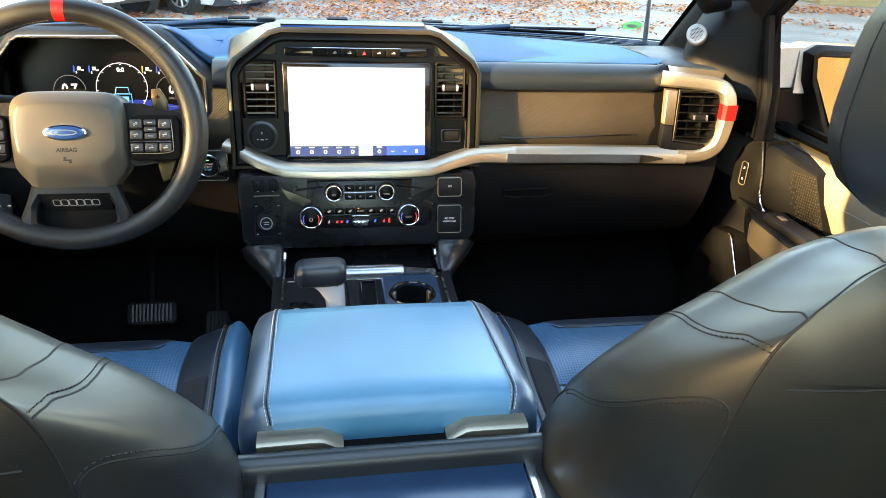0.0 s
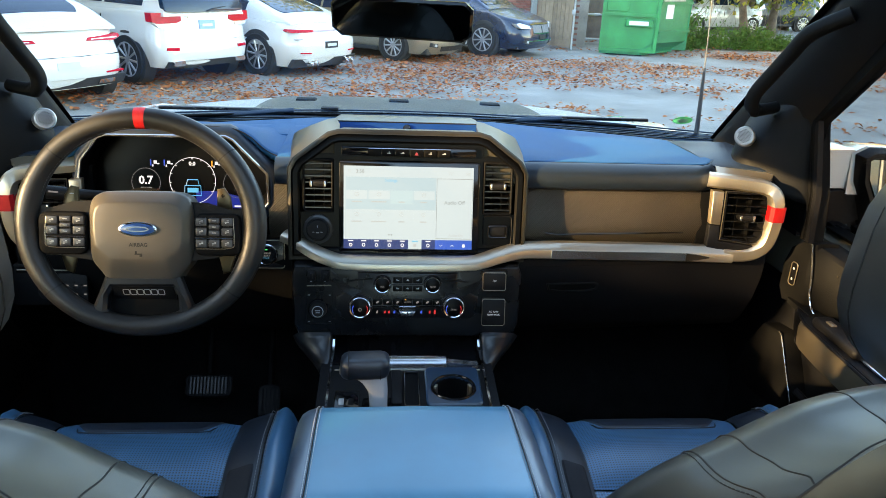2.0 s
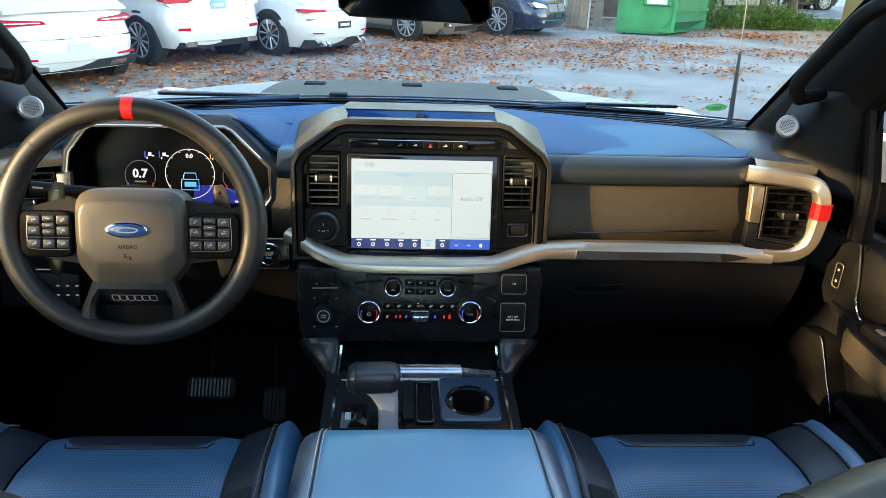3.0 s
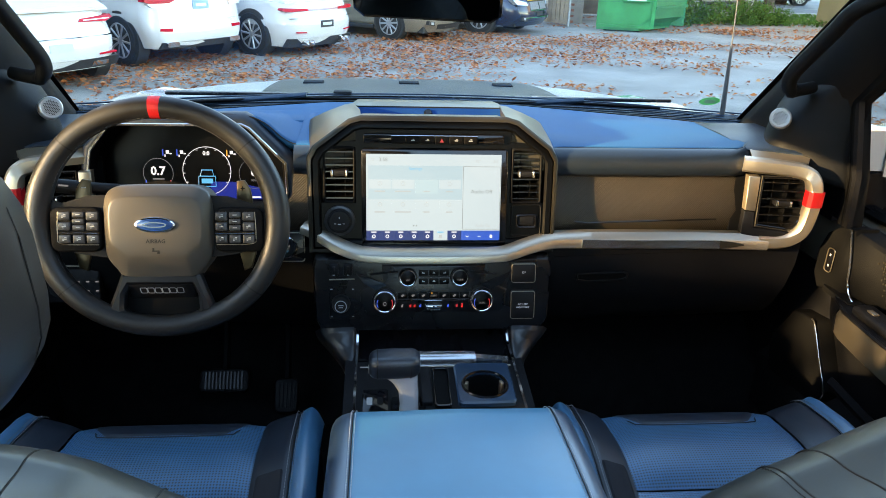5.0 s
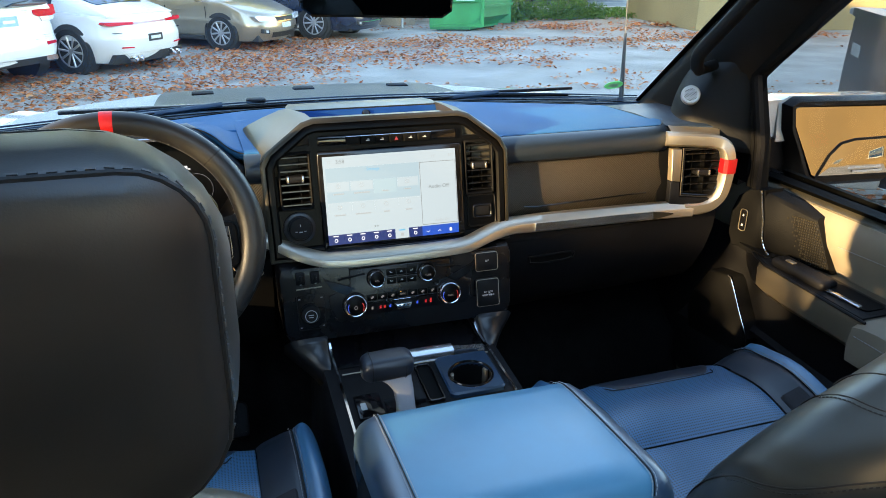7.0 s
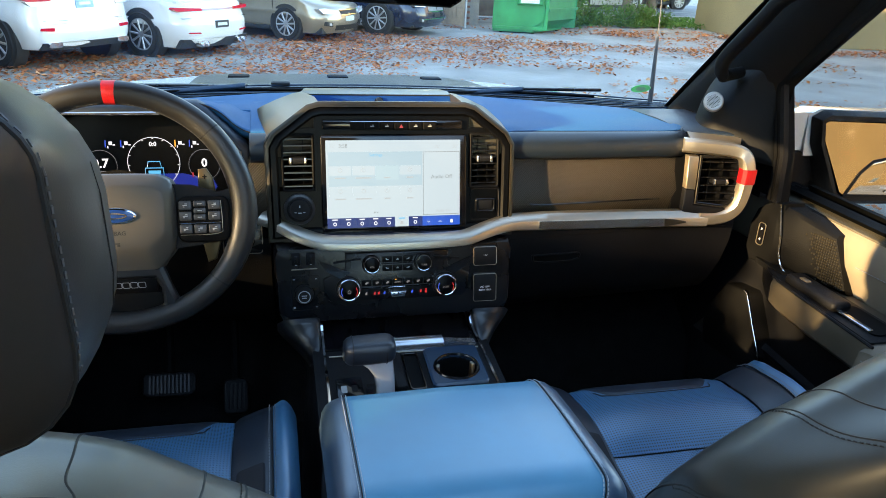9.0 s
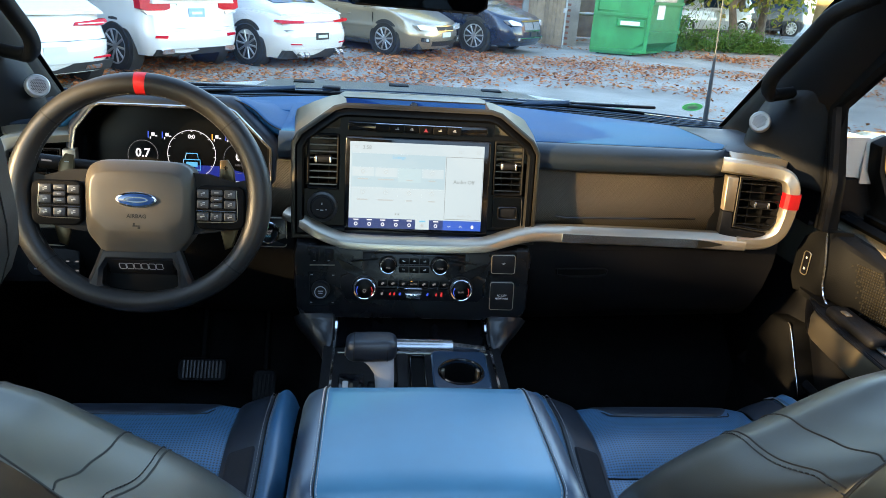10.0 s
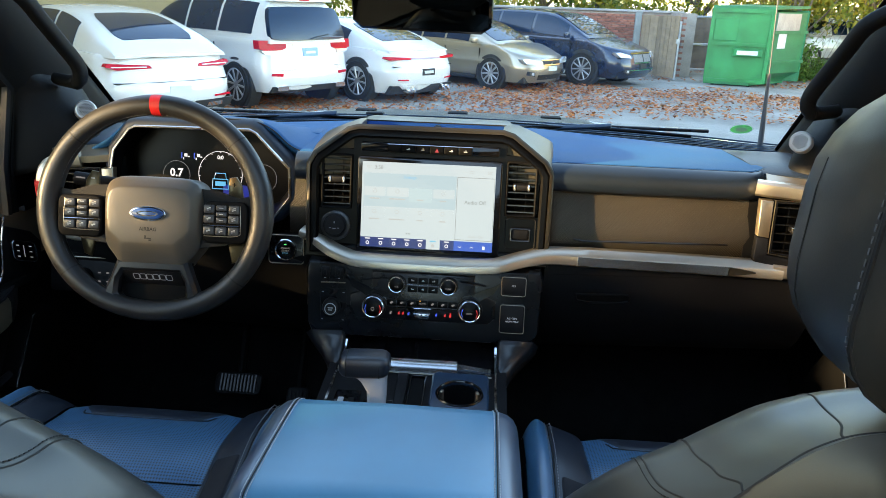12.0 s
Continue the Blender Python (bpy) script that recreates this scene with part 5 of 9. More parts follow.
    part("cup_ring", tube([f(0.0835 + a, 1.152 + b, -0.0065) for a, b in circle(0.040, 30, 0.036)], 0.0022, 6, closed=True, normal=(0, 0, 1)), PIANO, t)
    part("cup_well", loft([[f(0.0835 + a, 1.152 + b, 0.0) for a, b in circle(0.040, 30, 0.036)], [f(0.0835 + a, 1.152 + b, 0.075) for a, b in circle(0.034, 30, 0.032)]], caps=False), HOLE, t)
    part("cup_floor", plate([(0.0835 + a, 1.152 + b) for a, b in circle(0.0345, 30, 0.0325)], f, 0.070, 0.076), HOLE, t)
    for a in (0.35, 2.8, 4.7):
        c = f(0.0835 + 0.034 * math.cos(a), 1.152 + 0.031 * math.sin(a), 0.014)
        part("cup_finger", rbox(c, (0.006, 0.012, 0.034), 0.002, 2, pose(0, 0, 0, 0, 0, math.degrees(a))), SILVER, t)
    # ports beside the shifter
    part("port_plate", plate([(-0.112 + u, 1.118 + v) for u, v in rrect(0.045, 0.060, 0.004)], f, -0.003, 0.006, 0.001), PIANO, t)
    for dx in (-0.008, 0.010):
        part("usb_port", plate([(-0.114 + dx + u, 1.116 + v) for u, v in rrect(0.010, 0.018, 0.002)], f, -0.0042, 0.0, 0.0006), GREY_PRINT if dx < 0 else PLASTIC, t)
    # rear deck behind the armrest
    top = lambda u, v, d: Vector((u, v, 1.300 - (0.62 - v) * 0.06 - d))
    # The gloss deck's blue is the sky's reflection put into its colour.
    part("rear_deck", plate([(-0.141, 0.30), (0.141, 0.30), (0.141, 0.622), (-0.141, 0.622)], top, 0.0, 0.02, 0.002), mat("deck_sky_gloss", (0.014, 0.048, 0.105), 0.22, spec=0.6, tone=0.1, tscale=20), t, "gloss dark rear deck")
    for s in (-1, 1):
        part("deck_strip", plate([(s * 0.1475 - 0.0055, 0.30), (s * 0.1475 + 0.0055, 0.30), (s * 0.1475 + 0.0055, 0.622), (s * 0.1475 - 0.0055, 0.622)], top, -0.003, 0.02, 0.001), SILVER_BRIGHT, t, "bright side strip")
        part("deck_side", plate([(s * 0.163 - 0.010, 0.30), (s * 0.163 + 0.010, 0.30), (s * 0.163 + 0.010, 0.622), (s * 0.163 - 0.010, 0.622)], top, 0.004, 0.06, 0.004), LEATHER, t)
    part("deck_pocket", plate([(0.003 + u, 0.520 + v) for u, v in rrect(0.037, 0.11, 0.006)], top, -0.001, 0.01), HOLE, t)
    part("pocket_rim", tube([top(0.003 + u, 0.520 + v, -0.001) for u, v in rrect(0.039, 0.112, 0.006)], 0.0012, 6, closed=True), PLASTIC, t)
    for x in (-0.068, 0.075):
        part("deck_cup", lathe([(0.050, 0.0), (0.050, 0.004), (0.045, 0.005), (0.042, 0.001), (0.0001, 0.001)], top(x, 0.520, 0.0), (0, -0.06, 1), 28), HOLE, t)
    # silver lid hinge: a bar with a raised block at each end
    prof = lambda x, y0, y1, z: [Vector((x, y0, z - 0.03)), Vector((x, y0 + 0.002, z - 0.003)), Vector((x, y0 + 0.006, z)), Vector((x, y1 - 0.003, z)), Vector((x, y1, z - 0.003)), Vector((x, y1, z - 0.03))]
    part("hinge_bar", loft([[Vector((x, y, z)) for y, z in ((0.620, 1.27), (0.619, 1.312), (0.622, 1.322), (0.629, 1.3265), (0.637, 1.3265), (0.643, 1.322), (0.645, 1.27))] for x in (-0.170, -0.166, 0.0, 0.166, 0.170)]), LEATHER, t, "black padded bar behind the lid", 70)
    for s in (-1, 1):
        part("latch", loft([prof(s * x, 0.644, 0.680, z) for x, z in ((0.152, 1.330), (0.088, 1.331), (0.080, 1.330), (0.058, 1.318))]), SILVER, t, "satin silver raised hinge block")
    # Black block that stands for the shade between lid and hinge.
    part("hinge_shade", rbox((0, 0.665, 1.29), (0.30, 0.03, 0.04), 0.004), HOLE, t)
    return t


def build_shifter():
    t = thing("gear_shifter", "T-shaped leather gear lever on a silver stem", "gear lever", (-0.06, 1.09, 1.21))
    path = [Vector((x, 1.1245 - (x + 0.122) * 0.05, 1.289 + (x + 0.122) * 0.06)) for x in (-0.1225, -0.121, -0.116, -0.109, -0.080, -0.052, -0.044, -0.038, -0.036)]
    secs = []
    for p, k in zip(path, (0.45, 0.72, 0.90, 1.0, 1.02, 1.0, 0.92, 0.74, 0.5)):
        secs.append([p + Vector((0, u * k, v * k)) for u, v in rrect(0.052, 0.040, 0.014, 4)])
    part("grip", loft(secs), PATCH, t, "stitched leather grip", 70)
    for x in (-0.108, -0.052):
        s = [Vector((x, 1.122 + u * 1.02, 1.292 + v * 1.02)) for u, v in rrect(0.052, 0.040, 0.014, 4)]
        part("grip_seam", tube(s, 0.0007, 5, closed=True, normal=(1, 0, 0)), SEAM, t)
    secs = []
    for (x, y, z, w, h) in ((-0.070, 1.118, 1.276, 0.060, 0.028), (-0.062, 1.112, 1.266, 0.044, 0.026), (-0.056, 1.104, 1.252, 0.034, 0.024), (-0.055, 1.094, 1.23, 0.031, 0.024), (-0.055, 1.086, 1.205, 0.034, 0.028)):
        secs.append([Vector((x + u, y + v, z)) for u, v in rrect(w, h, 0.008, 3)])
    part("stem", loft(secs), mat("stem_grey", (0.36, 0.38, 0.41), 0.42, metal=0.3, tone=0.06, tscale=20), t, "satin silver stem", 60)
    part("boot_plate", rbox((-0.055, 1.09, 1.211), (0.060, 0.10, 0.008), 0.003), PIANO, t)
    part("button", rbox((-0.121, 1.118, 1.284), (0.006, 0.014, 0.012), 0.002), SILVER, t)
    return t


def build_armrest():
    t = thing("armrest_lid", "padded dark leather armrest lid with contrast stitching", "armrest", (0, 0.77, 1.28))
    rows = ((0.668, 1.322, 0.92), (0.669, 1.338, 0.965), (0.674, 1.350, 0.985), (0.686, 1.3576, 1.0), (0.72, 1.358, 1.0), (0.82, 1.351, 1.0), (0.90, 1.3425, 1.0), (0.925, 1.336, 0.995), (0.940, 1.325, 0.985), (0.946, 1.305, 0.975), (0.940, 1.27, 0.97))
    secs, sides = [], {-1: [], 1: []}
    for y, z, k in rows:
        w, e = 0.176 * k, 0.1415 * k
        secs.append([Vector((x, y, zz)) for x, zz in ((-e, z - 0.03), (-e, z - 0.0022), (-e + 0.004, z - 0.0006), (-0.08, z), (0, z + 0.0015), (0.08, z), (e - 0.004, z - 0.0006), (e, z - 0.0022), (e, z - 0.03))])
        for s in sides:
            sides[s].append([Vector((s * x, y, zz)) for x, zz in ((e, z - 0.03), (e, z - 0.0022), (e + 0.004, z - 0.0008), (w - 0.018, z - 0.005), (w - 0.009, z - 0.012), (w - 0.003, z - 0.024), (w, z - 0.05), (w - 0.004, z - 0.07))])
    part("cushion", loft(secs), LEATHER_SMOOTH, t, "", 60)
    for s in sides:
        part("side_panel", loft(sides[s]), BOLSTER, t, "leather side of the lid with less sky blue painted in", 60)
    for s in (-1, 1):
        for dx, m, st in ((0.1415, SEAM, False), (0.1385, LID_THREAD, True), (0.1445, LID_THREAD, True)):
            line = [Vector((s * dx * k, y, z + 0.0002)) for y, z, k in ((0.6685, 1.337, 0.97), (0.6735, 1.3495, 0.985), (0.686, 1.3572, 1.0), (0.72, 1.3575, 1.0), (0.82, 1.3505, 1.0), (0.90, 1.342, 1.0), (0.926, 1.3352, 0.995), (0.942, 1.3235, 0.985), (0.9475, 1.303, 0.975))]
            line = smooth_path(line, 8)
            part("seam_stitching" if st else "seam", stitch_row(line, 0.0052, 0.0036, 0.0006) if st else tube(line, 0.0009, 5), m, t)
    return t


def build_seat():
    """The driver's seat; the passenger's is its copy."""
    cx = -0.462
    t = thing("front_seat", "black leather front seat with painted-in blue sky sheen and perforated centre", "seat", (cx, 0.8, 0.80), "front seats")
    # cushion: a padded grid, x across, y forward
    def cushion(x0, x1, y0, y1, top, name, m, edge=0.02, nx=12, ny=22, sink=0.022):
        bm = bmesh.new()
        vs = []
        for j in range(ny + 1):
            y = y0 + (y1 - y0) * j / ny
            row = []
            for i in range(nx + 1):
                x = x0 + (x1 - x0) * i / nx
                ex, ey = min(i, nx - i) / nx * (x1 - x0), min(j, ny - j) / ny * (y1 - y0)
                d = (1 - math.exp(-max(ex, 0) / edge)) * (1 - math.exp(-max(ey, 0) / edge))
                row.append(bm.verts.new((cx + x, y, top(x, y) - sink * (1 - d))))
            vs.append(row)
        for j in range(ny):
            for i in range(nx):
                bm.faces.new((vs[j][i], vs[j][i + 1], vs[j + 1][i + 1], vs[j + 1][i]))
        return part(name, bm, m, t)
    def top(x, y):
        z = 1.152 + 0.018 * (y - 0.6) + 0.022 * math.exp(-((y - 1.02) / 0.09) ** 2)
        z += 0.035 * (max(0, abs(x) - 0.155) / 0.09) ** 1.3 if abs(x) > 0.155 else 0
        if abs(x) > 0.235:
            z -= 6.0 * (abs(x) - 0.235) ** 2 * 10
        if y > 1.125:
            z -= 13 * (y - 1.125) ** 2
        return z
    base = []
    for y, z, w in ((0.46, 1.10, 0.24), (0.60, 1.128, 0.252), (0.90, 1.136, 0.258), (1.10, 1.138, 0.255), (1.15, 1.128, 0.25), (1.172, 1.10, 0.245), (1.178, 1.03, 0.24), (1.16, 0.96, 0.23)):
        base.append([Vector((cx - w, y, 0.93)), Vector((cx - w - 0.006, y, z - 0.05)), Vector((cx - w + 0.006, y, z)), Vector((cx + w - 0.006, y, z)), Vector((cx + w + 0.006, y, z - 0.05)), Vector((cx + w, y, 0.93))])
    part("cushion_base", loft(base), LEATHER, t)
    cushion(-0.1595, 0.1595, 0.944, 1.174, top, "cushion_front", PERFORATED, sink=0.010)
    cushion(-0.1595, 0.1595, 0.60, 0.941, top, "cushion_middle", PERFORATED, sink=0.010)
    soft = lambda x, y: top(x, y) - 0.010 * (1 - (1 - math.exp(-max(0.0, 0.1595 - abs(x)) / 0.02)) * (1 - math.exp(-max(0.0, 1.174 - y) / 0.02)))
    for s in (-1, 1):
        cushion(min(s * 0.161, s * 0.2215), max(s * 0.161, s * 0.2215), 0.60, 1.174, top, "bolster_slope", PATCH, 0.007, 10, 22, 0.007)
        cushion(min(s * 0.2225, s * 0.262), max(s * 0.2225, s * 0.262), 0.60, 1.174, top, "cushion_bolster", LEATHER_SKY_SHEEN, 0.007, 10, 22, 0.007)
        line = [Vector((cx + s * 0.222, y, top(s * 0.222, y) - 0.0045)) for y in np.linspace(0.64, 1.165, 26)]
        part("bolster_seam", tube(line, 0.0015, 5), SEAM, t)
        for o in (-0.0045, 0.0045):
            line2 = [p + Vector((o, 0, 0.0042)) for p in line]
            part("bolster_stitching", stitch_row(line2, 0.006, 0.004, 0.0007), THREAD, t)
        cushion(min(s * 0.165, s * 0.215), max(s * 0.165, s * 0.215), 0.70, 0.985, lambda x, y: top(x, y) + 0.0035, "bolster_insert", SUEDE, 0.0025, 14, 44)
    o = [(-0.142, 1.166), (0.142, 1.166), (0.140, 1.156), (0.118, 1.112), (0.092, 1.096), (-0.092, 1.096), (-0.118, 1.112), (-0.140, 1.156)]
    bm, grid = bmesh.new(), []
    for j in range(13):
        y = 1.097 + 0.076 * j / 12
        w = 0.096 + 0.046 * min(1.0, (y - 1.097) / 0.06) ** 0.8
        row = []
        for i in range(25):
            x = w * (i / 12 - 1)
            d = min(1.0, min(w - abs(x), y - 1.097, 1.173 - y) / 0.008)
            row.append(bm.verts.new((cx + x, y, soft(x, y) - 0.0010 + 0.0030 * d ** 0.5)))
        grid.append(row)
    for j in range(12):
        for i in range(24):
            bm.faces.new((grid[j][i], grid[j][i + 1], grid[j + 1][i + 1], grid[j + 1][i]))
    part("front_patch", bm, PATCH, t, "dark smooth patch on the cushion front", 60)
    part("patch_seam", tube(smooth_path([Vector((cx + u, v, soft(u, v) + 0.0004)) for u, v in o[2:]], 3), 0.0012, 6), SEAM, t)
    # backrest: rear edge, wide shoulders and bolsters, leaning back
    lean = lambda d, z: 0.427 + d + (1.60 - z) * (0.10 + 2.6 * max(0.0, min(d, 0.1)))
    def profile(pts, n=5):
        """Half outline from the top middle down, as (x, z)."""
        return [(p.x, p.y) for p in smooth_path([Vector((x, z, 0)) for x, z in pts], n)]
    REAR = profile([(0.0, 1.652), (0.07, 1.651), (0.112, 1.647), (0.135, 1.637), (0.155, 1.620), (0.174, 1.600), (0.194, 1.575), (0.206, 1.537), (0.213, 1.49), (0.232, 1.33), (0.225, 1.06)])
    WIDE = profile([(0.0, 1.635), (0.07, 1.633), (0.126, 1.613), (0.158, 1.586), (0.186, 1.558), (0.223, 1.526), (0.250, 1.494), (0.271, 1.463), (0.288, 1.425), (0.300, 1.32), (0.280, 1.06)])
    K = len(REAR)
    def shell(i, w):
        """Point i of the outline, w: 0 at the rear seam, 1 at the widest line, 2 at the front."""
        (a, b), (c, e) = REAR[i], WIDE[i]
        if w <= 1:
            k = math.sin(w * math.pi / 2)
            return (a + (c - a) * k, b + (e - b) * k + 0.003 * math.sin(w * math.pi), 0.085 * w)
        k = w - 1
        return (c - 0.03 * k * k, e - 0.10 * k ** 1.6, 0.085 + 0.060 * math.sin(k * math.pi / 2))
    def at(i, w, s=1, push=0.0):
        j = min(int(i), K - 2)
        x, z, d = [p + (q - p) * (i - j) for p, q in zip(shell(j, w), shell(j + 1, w))]
        q = push / max(0.05, math.hypot(x, z - 1.35))
        return Vector((cx + s * (x + x * q), lean(d, z) - push * 0.5, z + (z - 1.35) * q))
    def whole(w):
        return [at(i, w, -1) for i in range(K - 1, 0, -1)] + [at(i, w, 1) for i in range(K)]
    secs = []
    for k, dd in ((0.55, -0.026), (0.80, -0.020), (0.93, -0.010), (0.985, -0.002)):
        secs.append([Vector((cx + (p.x - cx) * k, p.y + dd, 1.35 + (p.z - 1.35) * (k * 0.75 + 0.25))) for p in whole(0)])
    secs += [whole(w) for w in (0.0, 0.03, 0.06, 0.10, 0.15, 0.2, 0.27, 0.34, 0.42, 0.5, 0.6, 0.7, 0.8, 0.9, 1.0, 1.05, 1.1, 1.2, 1.3, 1.4, 1.5, 1.7, 2.0)]
    part("backrest", loft(secs), LEATHER, t, "black leather backrest", 60)
    def groove(name, knots, s, r, stitched=0.0):
        """A sewn seam over the shell through (outline point, depth) knots: the fold's shade as a dark tube, and
        stitches beside it.
        """
        kn = [(p.x, p.y) for p in smooth_path([Vector((i, w, 0)) for i, w in knots], 8)]
        mid = [at(i, w, s) for i, w in kn]
        side = []
        for (i, w), p, q in zip(kn, mid, mid[1:] + [mid[-1] * 2 - mid[-2]]):
            n = (at(i + 0.2, w, s) - at(i - 0.2, w, s)).cross(at(i, w + 0.02, s) - at(i, max(0.0, w - 0.02), s)).normalized()
            n = n if n.z - n.y > 0 else -n
            side.append(((q - p).cross(n).normalized(), n))
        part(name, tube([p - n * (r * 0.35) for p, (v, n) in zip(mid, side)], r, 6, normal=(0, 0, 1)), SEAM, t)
        if stitched:
            part("seam_stitching", stitch_row([p + v * stitched + n * 0.0006 for p, (v, n) in zip(mid, side)], 0.0058, 0.0032, 0.0007), SEAM, t)
    for s in (-1, 1):
        groove("edge_seam", [(7.0, 0.02), (12, 0.06), (16.5, 0.07), (21.5, 0.03), (28.5, 0.0), (36, 0.0), (42, 0.0), (46, 0.0)], s, 0.0013)
        groove("top_seam", [(8.0, 1.5), (8.0, 1.1), (9.0, 0.45), (12.0, 0.08)], s, 0.0010)
        groove("side_seam", [(19.5, 1.7), (19.5, 1.2), (19.6, 0.70), (21.2, 0.40), (23.0, 0.16), (25.5, 0.03)], s, 0.0011)
        groove("side_seam", [(23.5, 1.7), (23.5, 1.2), (23.6, 0.80), (25.4, 0.38), (28.0, 0.18), (30.5, 0.03)], s, 0.0011, 0.0050)
        groove("arch_seam", [(42.5, 2.0), (40.5, 1.3), (38.5, 0.75), (36.6, 0.42), (36.8, 0.20), (38.5, 0.06), (40.0, 0.01)], s, 0.0011, 0.0045)
    # seat-back cover at the rear, with its seams
    def back(x, z):
        """On the cover's slightly hollow rear face."""
        k = max(abs(x) / 0.232, ((z - 1.35) / 0.302 - 0.25) / 0.75)
        d = float(np.interp(k, (0.55, 0.80, 0.93, 0.985, 1.0), (-0.026, -0.020, -0.010, -0.002, 0.0)))
        return Vector((cx + x, lean(0.0, z) + d - 0.0060, z))
    part("rear_seam", tube([back(x, 1.545 - 0.06 * (abs(x) > 0.18) * (abs(x) - 0.18)) for x in np.linspace(-0.195, 0.195, 14)], 0.0010, 6), SEAM, t)
    # headrest on two posts
    hy, hz = 0.470, 1.752
    def hsec(d, w, h, r):
        out, rb = [], min(r * 2.0, 0.085, h * 0.45)
        for sx, sz, q, a0 in ((1, 1, r, 0), (-1, 1, r, 90), (-1, -1, rb, 180), (1, -1, rb, 270)):
            for i in range(7):
                a = radians(a0 + 15 * i)
                u, v = sx * (w / 2 - q) + q * math.cos(a), sz * (h / 2 - q) + q * math.sin(a)
                out.append(Vector((cx + u, hy + d - v * 0.10, hz + v)))
        return out
    hl = [(-0.0650, 0.03, 0.02, 0.008), (-0.0645, 0.11, 0.07, 0.025), (-0.063, 0.20, 0.13, 0.035), (-0.0615, 0.262, 0.180, 0.026), (-0.0565, 0.281, 0.194, 0.032), (-0.050, 0.288, 0.199, 0.038), (-0.030, 0.297, 0.207, 0.052), (0.0, 0.300, 0.208, 0.066), (0.03, 0.298, 0.198, 0.070), (0.048, 0.265, 0.185, 0.062), (0.058, 0.22, 0.15, 0.05), (0.060, 0.17, 0.11, 0.04)]
    head = part("headrest", loft([hsec(*l) for l in hl]), HEAD_LEATHER, t, "padded black leather headrest")
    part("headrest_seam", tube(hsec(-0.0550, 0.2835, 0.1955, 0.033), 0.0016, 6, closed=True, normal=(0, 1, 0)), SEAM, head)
    part("headrest_stitching", stitch_row(hsec(-0.0520, 0.2875, 0.1985, 0.036) + hsec(-0.0520, 0.2875, 0.1985, 0.036)[:1], 0.0070, 0.0040, 0.0006), DULL_THREAD, head)
    part("headrest_seam", tube(hsec(0.012, 0.2992, 0.2040, 0.070), 0.0008, 5, closed=True, normal=(0, 1, 0)), SEAM, head)
    for s in (-1, 1):
        part("post", tube([(cx + s * 0.075, 0.42, 1.60), (cx + s * 0.075, 0.45, 1.68)], 0.007, 10), CHROME, t, "steel headrest post")
        part("post_sleeve", tube([(cx + s * 0.075, 0.418, 1.625), (cx + s * 0.075, 0.425, 1.652)], 0.014, 12), PLASTIC_DARK, t)
    part("seat_frame", rbox((cx, 0.80, 0.88), (0.40, 0.50, 0.15), 0.02), PLASTIC_DARK, t)
    part("belt_buckle", rbox((cx + 0.285, 0.60, 1.22), (0.025, 0.035, 0.09), 0.006), PLASTIC, t)
    part("belt_release", rbox((cx + 0.285, 0.60, 1.269), (0.018, 0.022, 0.012), 0.003), RED_PAINT, t, "red belt release")
    return t


def build_pedals():
    for name, x, y, z, w, h, rx in (("brake_pedal", -0.482, 1.60, 0.952, 0.118, 0.058, 38), ("accelerator_pedal", -0.335, 1.60, 0.905, 0.058, 0.085, 30)):
        t = thing(name, "ribbed black rubber pedal in the footwell", "pedal", (x, y, z))
        m = pose(0, 0, 0, rx, 0, 0)
        o = rrect(w, h, 0.016, 4)
        f = lambda u, v, d: Vector((x, y, z)) + m @ Vector((u, v * 0.8, v * 0.6 - d))
        f = lambda u, v, d: Vector((x + u, y + v * 0.62 + d * 0.7, z + v * 0.78 - d * 0.6))
        part("pad", plate(o, f, -0.006, 0.012, 0.004), PLASTIC, t)
        for i in range(11 if name[0] == "b" else 5):
            n = 11 if name[0] == "b" else 5
            u = (i - (n - 1) / 2) * w * 0.80 / n
            part("rib", plate([(u + a, b) for a, b in rrect(0.0042, h * 0.72, 0.001, 1)], f, -0.0095, -0.004), KEY_GREY if n > 5 else PLASTIC, t)
        part("arm", tube([(x, y + 0.02, z + 0.01), (x, y + 0.10, z + 0.14), (x + 0.01, y + 0.16, z + 0.32)], 0.011, 8), PLASTIC_DARK, t)


